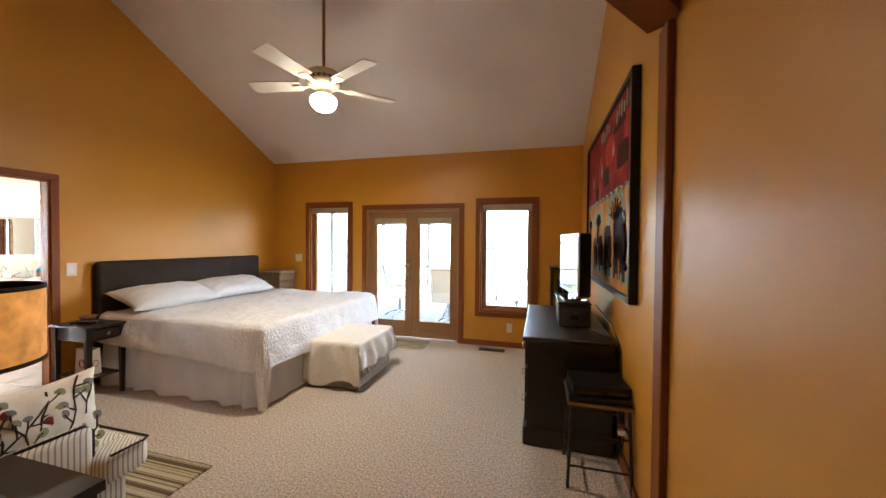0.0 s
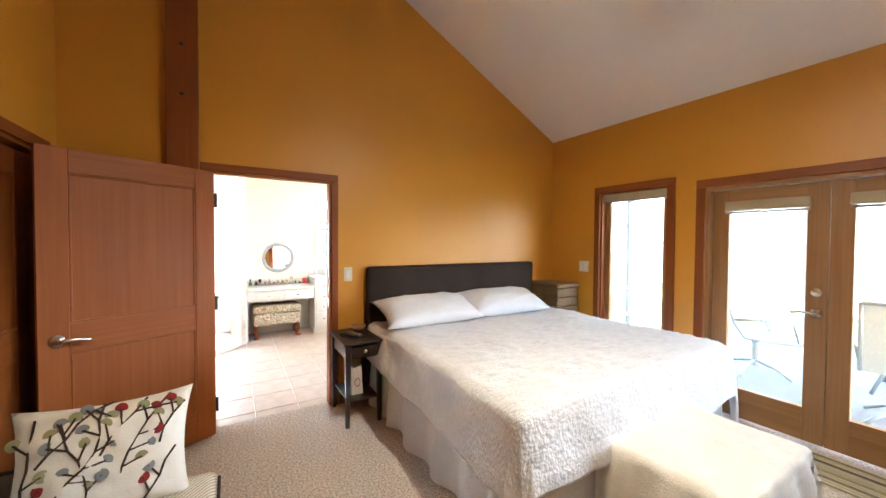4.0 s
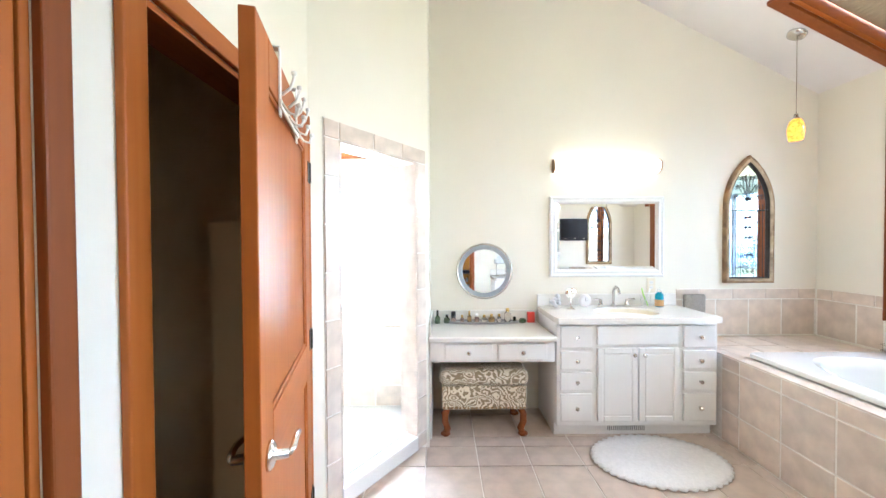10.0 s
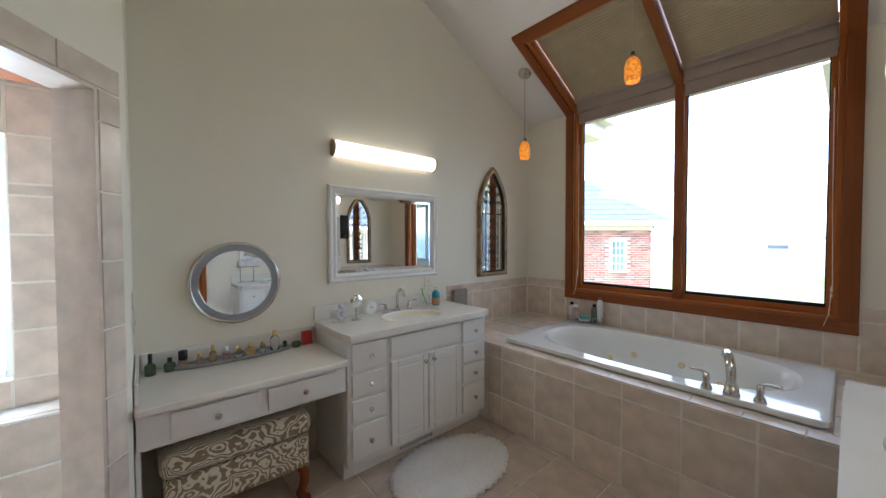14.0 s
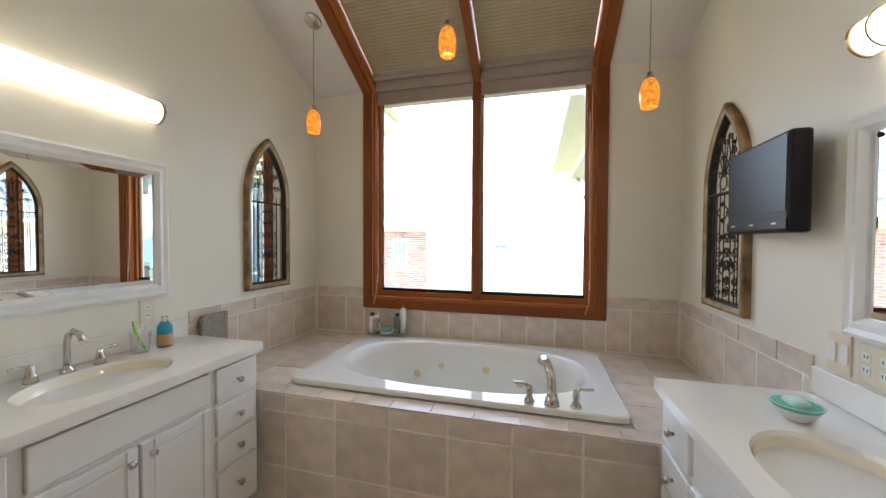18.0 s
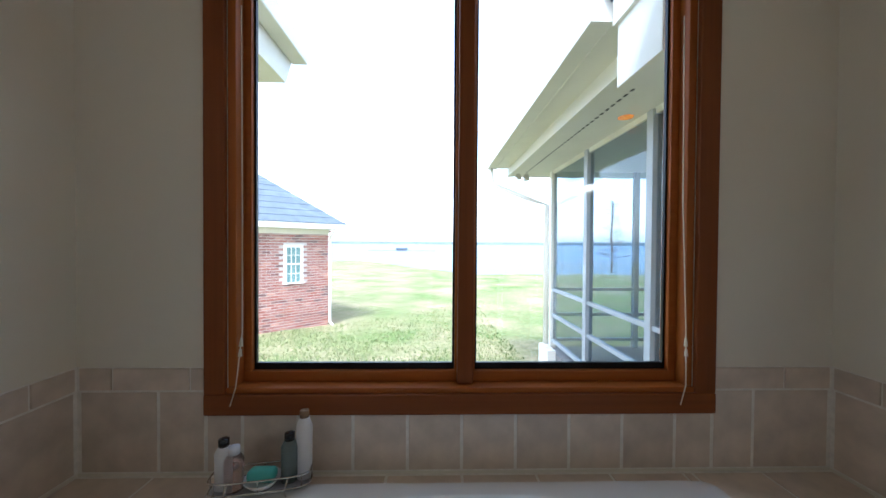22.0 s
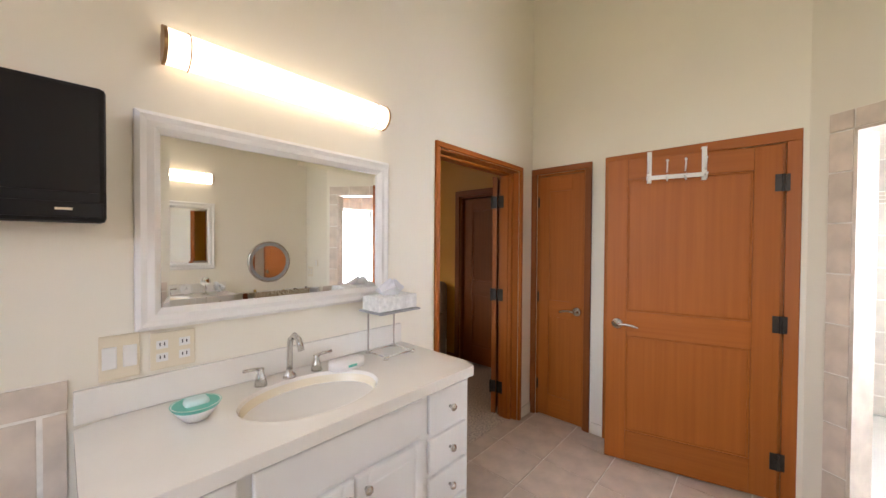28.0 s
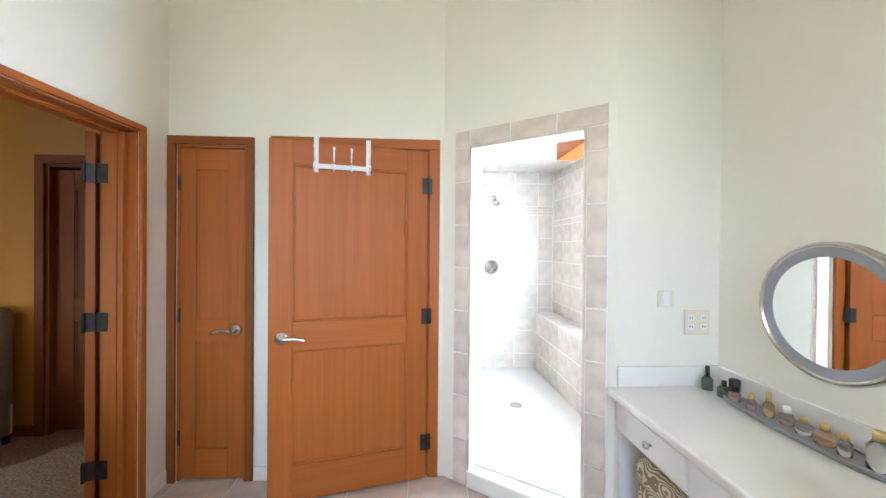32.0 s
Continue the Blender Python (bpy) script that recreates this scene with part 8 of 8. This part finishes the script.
part("gutter", bx(B(), -0.02, -0.3, 0.16, 0.10, 0.95, 0.30, 0.01), M_ext, e, "cream gutter")


# sling chairs and table on the porch
M_sling = mat("pale_sling_mesh", (0.62, 0.66, 0.64), 0.8, var=0.06, scale=60)
M_alu = mat("grey_aluminium", (0.35, 0.38, 0.40), 0.4, 0.5, var=0.1)


def sling_chair(at, turn):
    e = thing("patio_chair", "grey-framed sling swivel chair on the porch", "patio chair", at, turn, "patio chairs")
    for s in (-1, 1):
        part("side_rail", tube(B(), [(s * 0.26, 0.28, 0.40), (s * 0.26, 0.05, 0.41), (s * 0.26, -0.20, 0.44), (s * 0.26, -0.30, 0.60), (s * 0.26, -0.40, 1.0)], 0.016, 8), M_alu, e, "", True)
        part("arm", tube(B(), [(s * 0.27, -0.30, 0.63), (s * 0.31, -0.1, 0.64), (s * 0.31, 0.18, 0.63), (s * 0.27, 0.25, 0.42)], 0.015, 8), M_alu, e, "", True)
    part("top_rail", tube(B(), [(-0.26, -0.40, 1.0), (0.26, -0.40, 1.0)], 0.016, 8), M_alu, e)
    bm = B()
    pr = [(0.27, 0.405), (0.05, 0.405), (-0.19, 0.43), (-0.29, 0.60), (-0.395, 0.985)]
    for (y0, z0), (y1, z1) in zip(pr, pr[1:]):
        hexa(bm, [(-0.25, y0, z0 - 0.004), (0.25, y0, z0 - 0.004), (0.25, y1, z1 - 0.004), (-0.25, y1, z1 - 0.004)], [(-0.25, y0, z0 + 0.004), (0.25, y0, z0 + 0.004), (0.25, y1 + 0.004, z1 + 0.004), (-0.25, y1 + 0.004, z1 + 0.004)])
    part("sling", bm, M_sling, e, "pale mesh sling")
    part("pedestal", lathe(B(), [(0.05, 0.38), (0.03, 0.34), (0.028, 0.12), (0.05, 0.08)], n=14), M_alu, e)
    for k in range(4):
        a = math.pi / 4 + k * math.pi / 2
        part("base_leg", tube(B(), [(0, 0, 0.14), (0.18 * math.cos(a), 0.18 * math.sin(a), 0.10), (0.32 * math.cos(a), 0.32 * math.sin(a), 0.016)], 0.016, 7), M_alu, e, "", True)
    return e


for at, turn in (((-1.85, 6.15, -0.1), 8), ((-0.75, 6.75, -0.1), 60), ((-2.95, 6.6, -0.1), -50), ((-1.5, 8.0, -0.1), 180)):
    sling_chair(at, turn)
e = thing("patio_table", "round glass patio table on a grey frame", "patio table", (-1.85, 7.15, -0.1))
part("tabletop", lathe(B(), [(0.0, 0.70), (0.55, 0.70), (0.56, 0.708), (0.55, 0.716), (0, 0.716)], n=40), M_glass, e, "clear glass top")
part("rim", lathe(B(), [(0.55, 0.695), (0.57, 0.70), (0.57, 0.72), (0.55, 0.724)], n=40), M_alu, e)
for k in range(4):
    a = math.pi / 4 + k * math.pi / 2
    part("leg", tube(B(), [(0.5 * math.cos(a), 0.5 * math.sin(a), 0.7), (0.25 * math.cos(a), 0.25 * math.sin(a), 0.4), (0.42 * math.cos(a), 0.42 * math.sin(a), 0.0)], 0.016, 7), M_alu, e, "", True)

# grass blades on the lawn below the window
random.seed(21)
gv, gf = [], []
for k in range(95000):
    r_, a = 1.4 + 19 * random.random() ** 1.6, random.uniform(-0.6, 1.1)
    x, y = -6.0 + r_ * math.sin(a), 4.6 + r_ * math.cos(a)
    if x > -4.3 or (x - HC.x) * HN.x + (y - HC.y) * HN.y < 0.4:
        continue
    h, w, t = random.uniform(0.02, 0.07), random.uniform(0.006, 0.016), random.uniform(0, 6.28)
    bare = noise.noise(Vector((x * 0.55, y * 0.55, 3.0))) + 0.5 * noise.noise(Vector((x * 1.9, y * 1.9, 8.0)))
    if bare > 0.12 and random.random() < 0.8:
        h *= 0.4
    b = len(gv)
    z = gz(y) - 0.003
    gv.extend([(x - w * math.cos(t), y - w * math.sin(t), z), (x + w * math.cos(t), y + w * math.sin(t), z), (x + random.uniform(-0.03, 0.03), y + random.uniform(-0.03, 0.03), z + h)])
    gf.append((b, b + 1, b + 2))
me = bpy.data.meshes.new("grass")
me.from_pydata(gv, [], gf)
M_blades = mat("grass_blades", (0.15, 0.19, 0.05), 0.9, var=0.4, scale=1.5)
t_ = M_blades.node_tree
g_ = t_.nodes.new("ShaderNodeNewGeometry")
cr_ = t_.nodes.new("ShaderNodeValToRGB")
els = cr_.color_ramp.elements
els[0].color, els[1].color = (0.08, 0.13, 0.03, 1), (0.44, 0.37, 0.22, 1)
els.new(0.5).color = (0.15, 0.205, 0.055, 1)
els.new(0.8).color = (0.25, 0.245, 0.105, 1)
t_.links.new(g_.outputs["Random Per Island"], cr_.inputs["Fac"])
t_.links.new(cr_.outputs["Color"], t_.nodes["Principled BSDF"].inputs["Base Color"])
me.materials.append(M_blades)
tagged(new("grass", me), "short mixed green and tan grass blades", "grass", kind="stuff")

# bare tree at the shore, pier and far docks
random.seed(4)
tree = thing("bare_tree", "leafless cypress standing at the water's edge", "tree", (10.2, 35.0, gz(35.0) - 0.1))
tree.matrix_basis = tree.matrix_basis @ Matrix.Scale(1.5, 4)
M_bark = mat("grey_bark", (0.12, 0.10, 0.085), 0.9, var=0.2, scale=10)
part("trunk", tube(B(), [(0, 0, 0), (0.03, 0, 1.2), (-0.04, 0.02, 2.4), (0.02, 0, 3.6), (0.0, 0, 4.4)], 0.07, 7), M_bark, tree)
bm = B()
for k in range(46):
    z = 0.9 + 3.4 * (k / 46)
    a = random.uniform(0, 2 * math.pi)
    L_ = (1.25 - 0.22 * z) * random.uniform(0.6, 1.1)
    p1 = (L_ * 0.55 * math.cos(a), L_ * 0.55 * math.sin(a), z + 0.10)
    p2 = (L_ * math.cos(a + 0.2), L_ * math.sin(a + 0.2), z + random.uniform(0.0, 0.25))
    tube(bm, [(0, 0, z), p1, p2], 0.016, 4)
    for q in range(4):
        b = a + random.uniform(-1, 1)
        f = random.uniform(0.4, 1)
        s0 = (p1[0] * f * 1.4, p1[1] * f * 1.4, z + 0.08)
        tube(bm, [s0, (s0[0] + 0.28 * math.cos(b), s0[1] + 0.28 * math.sin(b), s0[2] + random.uniform(0.02, 0.2))], 0.008, 3)
part("limbs", bm, M_bark, tree, "bare twiggy limbs")
pier = thing("boat_dock", "long wooden dock with a boat lift out on the lake", "dock", (-22, 122, -1.6))
part("walkway", bx(B(), -6, 0, 0.5, 16, 1.4, 0.65), M_deck, pier)
for x in range(-6, 17, 2):
    part("pile", cyl(B(), (x, 0.1, -0.6), (x, 0.1, 1.0), 0.10, n=8), M_bark, pier)
part("boathouse_roof", bx(bx(B(), 3, -0.5, 1.3, 7, 3, 1.5), 3.2, 0, 0.6, 6.8, 2.6, 1.3), M_shingle, pier, "low boathouse roof")

# ---- tile work ----
PLACE = BATH
TILE_CACHE = {}


def tile_mesh(w, h, t, material):
    """A flat tile with a chamfered face, lying in x and y, face up."""
    key = (round(w, 3), round(h, 3), round(t, 3), material.name)
    if key not in TILE_CACHE:
        c = 0.0012
        me = bpy.data.meshes.new("tile")
        q = [(-w / 2, -h / 2), (w / 2, -h / 2), (w / 2, h / 2), (-w / 2, h / 2)]
        v = [(x, y, 0) for x, y in q] + [(x, y, t - c) for x, y in q] + [(x - math.copysign(c, x), y - math.copysign(c, y), t) for x, y in q]
        f = [(8, 9, 10, 11)] + [(i, (i + 1) % 4, 4 + (i + 1) % 4, 4 + i) for i in range(4)] + [(4 + i, 4 + (i + 1) % 4, 8 + (i + 1) % 4, 8 + i) for i in range(4)]
        me.from_pydata(v, [], f)
        me.materials.append(material)
        TILE_CACHE[key] = me
    return TILE_CACHE[key]


def lay(parent, frame_m, u0, u1, v0, v1, du, dv, material, t=0.003, gap=0.011, ou=0.0, ov=0.0, skip=()):
    """Tiles over a rectangle of the plane given by frame_m, its joints set from (ou, ov)."""
    us = sorted({u0, u1, *[ou + k * du for k in range(-80, 80) if u0 + 0.02 < ou + k * du < u1 - 0.02]})
    vs_ = sorted({v0, v1, *[ov + k * dv for k in range(-80, 80) if v0 + 0.02 < ov + k * dv < v1 - 0.02]})
    for a, b in zip(us, us[1:]):
        for c, d in zip(vs_, vs_[1:]):
            m_ = ((a + b) / 2, (c + d) / 2)
            if any(s[0] < m_[0] < s[1] and s[2] < m_[1] < s[3] for s in skip):
                continue
            o = new("tile", tile_mesh(b - a - gap, d - c - gap, t, material))
            o.parent = parent
            o.matrix_basis = frame_m @ Matrix.Translation((*m_, 0))


WALLN = Matrix(((1, 0, 0, 0), (0, 0, -1, YBN - 0.001), (0, 1, 0, 0), (0, 0, 0, 1)))          # u = x, v = z, faces -y
WALLW = Matrix(((0, 0, 1, XV + 0.001), (1, 0, 0, 0), (0, 1, 0, 0), (0, 0, 0, 1)))            # u = y, v = z, faces +x
WALLE = Matrix(((0, 0, -1, XB - 0.001), (1, 0, 0, 0), (0, 1, 0, 0), (0, 0, 0, 1)))
FRONT = Matrix(((1, 0, 0, 0), (0, 0, -1, DKY - 0.0005), (0, 1, 0, 0), (0, 0, 0, 1)))
DECK = Matrix(((1, 0, 0, 0), (0, 1, 0, 0), (0, 0, 1, DKZ + 0.0005), (0, 0, 0, 1)))
TB, TM, TT = DKZ + 0.012, 0.905, 0.991
ws = thing("tile_wainscot", "taupe stone tile splash above the tub deck", "tile splash", kind="structure")
part("grout_bed", bx(bx(bx(bx(bx(B(), XV, YBN - 0.003, TB, BWIN[0] - 0.08, YBN - 0.0005, TT), BWIN[1] + 0.08, YBN - 0.003, TB, XB, YBN - 0.0005, TT), BWIN[0] - 0.08, YBN - 0.003, TB, BWIN[1] + 0.08, YBN - 0.0005, 0.82), XV, DKY + 0.01, TB, XV + 0.003, YBN - 0.004, TT), XB - 0.003, DKY + 0.01, TB, XB, YBN - 0.004, TT), M_grout, ws)
for fm, a, b in ((WALLW, WY1 + 0.006, YBN - 0.012), (WALLE, EY1 + 0.006, YBN - 0.012)):
    lay(ws, fm, a, b, TB, TM, 0.275, 0.9, M_tile, ou=4.89)
    lay(ws, fm, a, b, TM, TT, 0.275, 0.9, M_tile, ou=4.75, t=0.008, gap=0.008)
for a, b in ((XV + 0.012, BWIN[0] - 0.078), (BWIN[1] + 0.078, XB - 0.012)):
    lay(ws, WALLN, a, b, TB, TM, 0.275, 0.9, M_tile, ou=-5.885)
    lay(ws, WALLN, a, b, TM, TT, 0.275, 0.9, M_tile, ou=-5.77, t=0.008, gap=0.008)
lay(ws, WALLN, BWIN[0] - 0.076, BWIN[1] + 0.076, TB, 0.82, 0.2, 0.9, M_tile, ou=-5.885)
for a, b in ((XV + 0.002, TX0), (TX1, XB - 0.002)):
    lay(dk, DECK, a, b, DKY + 0.085, YBN - 0.01, 0.275, 0.275, M_tile, ou=a if a < -6 else b, ov=YBN - 0.01)
lay(dk, DECK, TX0 + 0.002, TX1 - 0.002, TY1 + 0.002, YBN - 0.01, 0.275, 0.3, M_tile, ou=-5.885, ov=YBN - 0.01)
lay(dk, DECK, XV + 0.002, XB - 0.002, DKY - 0.006, DKY + 0.083, 0.2, 0.3, M_tile, ou=-5.885, t=0.006, gap=0.005)
lay(dk, FRONT, WF - 0.04, EF + 0.04, 0.50, DKZ, 0.285, 0.3, M_tile, ou=-5.8)
lay(dk, FRONT, WF - 0.04, EF + 0.04, 0.0, 0.50, 0.285, 0.285, M_tile, ou=-5.8, ov=0.50)
# bathroom floor
fl = bpy.data.objects["floor_bathroom"]
FLOOR = Matrix(((1, 0, 0, 0), (0, 1, 0, 0), (0, 0, 1, -0.0058), (0, 0, 0, 1)))
lay(fl, FLOOR, -6.72, HALFB, YBS, DKY, 0.33, 0.33, M_tilef, t=0.004, gap=0.006, ou=-5.85, ov=1.35)
lay(fl, FLOOR, XV, -6.72, LCY0, DKY, 0.33, 0.33, M_tilef, t=0.004, gap=0.006, ou=-5.85, ov=1.35)
lay(fl, FLOOR, -5.99, XB, -0.3, YBS, 0.33, 0.33, M_tilef, t=0.004, gap=0.006, ou=-5.85, ov=1.35)
# shower: doorway frame, back wall, window wall, bench and floor
sw = bpy.data.objects["wall_shower_angle"]
FACE = Matrix(((1, 0, 0, 0), (0, 0, -1, -0.0005), (0, 1, 0, 0), (0, 0, 0, 1)))
part("frame_bed", bx(bx(bx(B(), FA - 0.095, -0.004, 0, FA, 0, FT + 0.095), FB, -0.004, 0, FB + 0.095, 0, FT + 0.095), FA, -0.004, FT, FB, 0, FT + 0.095), M_grout, sw, "pale grout under the doorway tiles")
lay(sw, FACE, FA - 0.095, FA, 0.0, FT, 0.3, 0.243, M_tile, t=0.010, gap=0.008, ov=0.02)
lay(sw, FACE, FB, FB + 0.095, 0.0, FT, 0.3, 0.243, M_tile, t=0.010, gap=0.008, ov=0.1)
lay(sw, FACE, FA - 0.095, FB + 0.095, FT, FT + 0.095, 0.24, 0.3, M_tile, t=0.010, gap=0.008, ou=FA)
part("jamb_lining", bx(bx(bx(B(), FA - 0.001, -0.008, 0, FA + 0.012, 0.13, FT), FB - 0.012, -0.008, 0, FB + 0.001, 0.13, FT), FA, -0.008, FT - 0.012, FB, 0.13, FT + 0.001), M_tile, sw, "stone tile jamb lining")
part("shower_sill", bx(B(), FA, -0.015, 0, FB, 0.15, SFZ - 0.01, 0.006), M_count, sw, "white marble shower sill")
sbk = bpy.data.objects["wall_shower_south"]
SBACK = Matrix(((1, 0, 0, 0), (0, 0, 1, SB + 0.0005), (0, 1, 0, 0), (0, 0, 0, 1)))
lay(sbk, SBACK, XV + 0.01, -6.15, SFZ, 1.692, 0.24, 0.24, M_tiles, ou=-6.15, ov=1.692)
lay(sbk, SBACK, XV + 0.01, -6.15, 1.692, 1.776, 0.056, 0.028, M_tile, ou=-6.15, ov=1.692, gap=0.005)
lay(sbk, SBACK, XV + 0.01, -6.15, 1.776, 2.13, 0.24, 0.24, M_tiles, ou=-6.15, ov=1.776)
sww = bpy.data.objects["wall_bath_west"]
for a, b, c, d in ((SB + 0.01, SHW[0], 0.68, 1.58), (SHW[1], 1.555, 0.68, 1.58), (SHW[0], SHW[1], 0.68, SHW[2])):
    lay(sww, WALLW, a, b, c, d, 0.205, 0.205, M_tile, ou=SHW[0], ov=SHW[2])
for a, b, c, d in ((SHW[0], SHW[1], SHW[3], 2.13), (SB + 0.01, SHW[0], 1.58, 2.13), (SHW[1], 1.555, 1.58, 2.13)):
    lay(sww, WALLW, a, b, c, d, 0.205, 0.205, M_tile, ou=SHW[0], ov=SHW[3])
bn = bpy.data.objects["shower_bench"]
BTOP = Matrix(((1, 0, 0, 0), (0, 1, 0, 0), (0, 0, 1, 0.6805), (0, 0, 0, 1)))
lay(bn, BTOP, XV + 0.01, XV + 0.183, SB + 0.01, 1.555, 0.15, 0.205, M_tiles, ou=XV, ov=SB)
BFR = Matrix(((0, 0, 1, XV + 0.1805), (1, 0, 0, 0), (0, 1, 0, 0), (0, 0, 0, 1)))
lay(bn, BFR, SB + 0.01, 1.555, SFZ, 0.68, 0.205, 0.205, M_tile, ou=SB, ov=0.68)
single("shower_floor", prism(B(), [(XV + 0.18, SB), (-6.14, SB), (-6.14, 1.16), (-6.75, 1.57), (XV + 0.18, 1.57)], -0.05, SFZ, "z"), M_count, "white cast shower floor", "shower floor", kind="structure")
RET = Matrix(((-1, 0, 0, 0), (0, 0, -1, 1.5695), (0, 1, 0, 0), (0, 0, 0, 1)))
lay(bpy.data.objects["wall_return"], RET, -D1.x, -XV - 0.01, 0.70, 2.13, 0.205, 0.205, M_tile, ov=0.70)
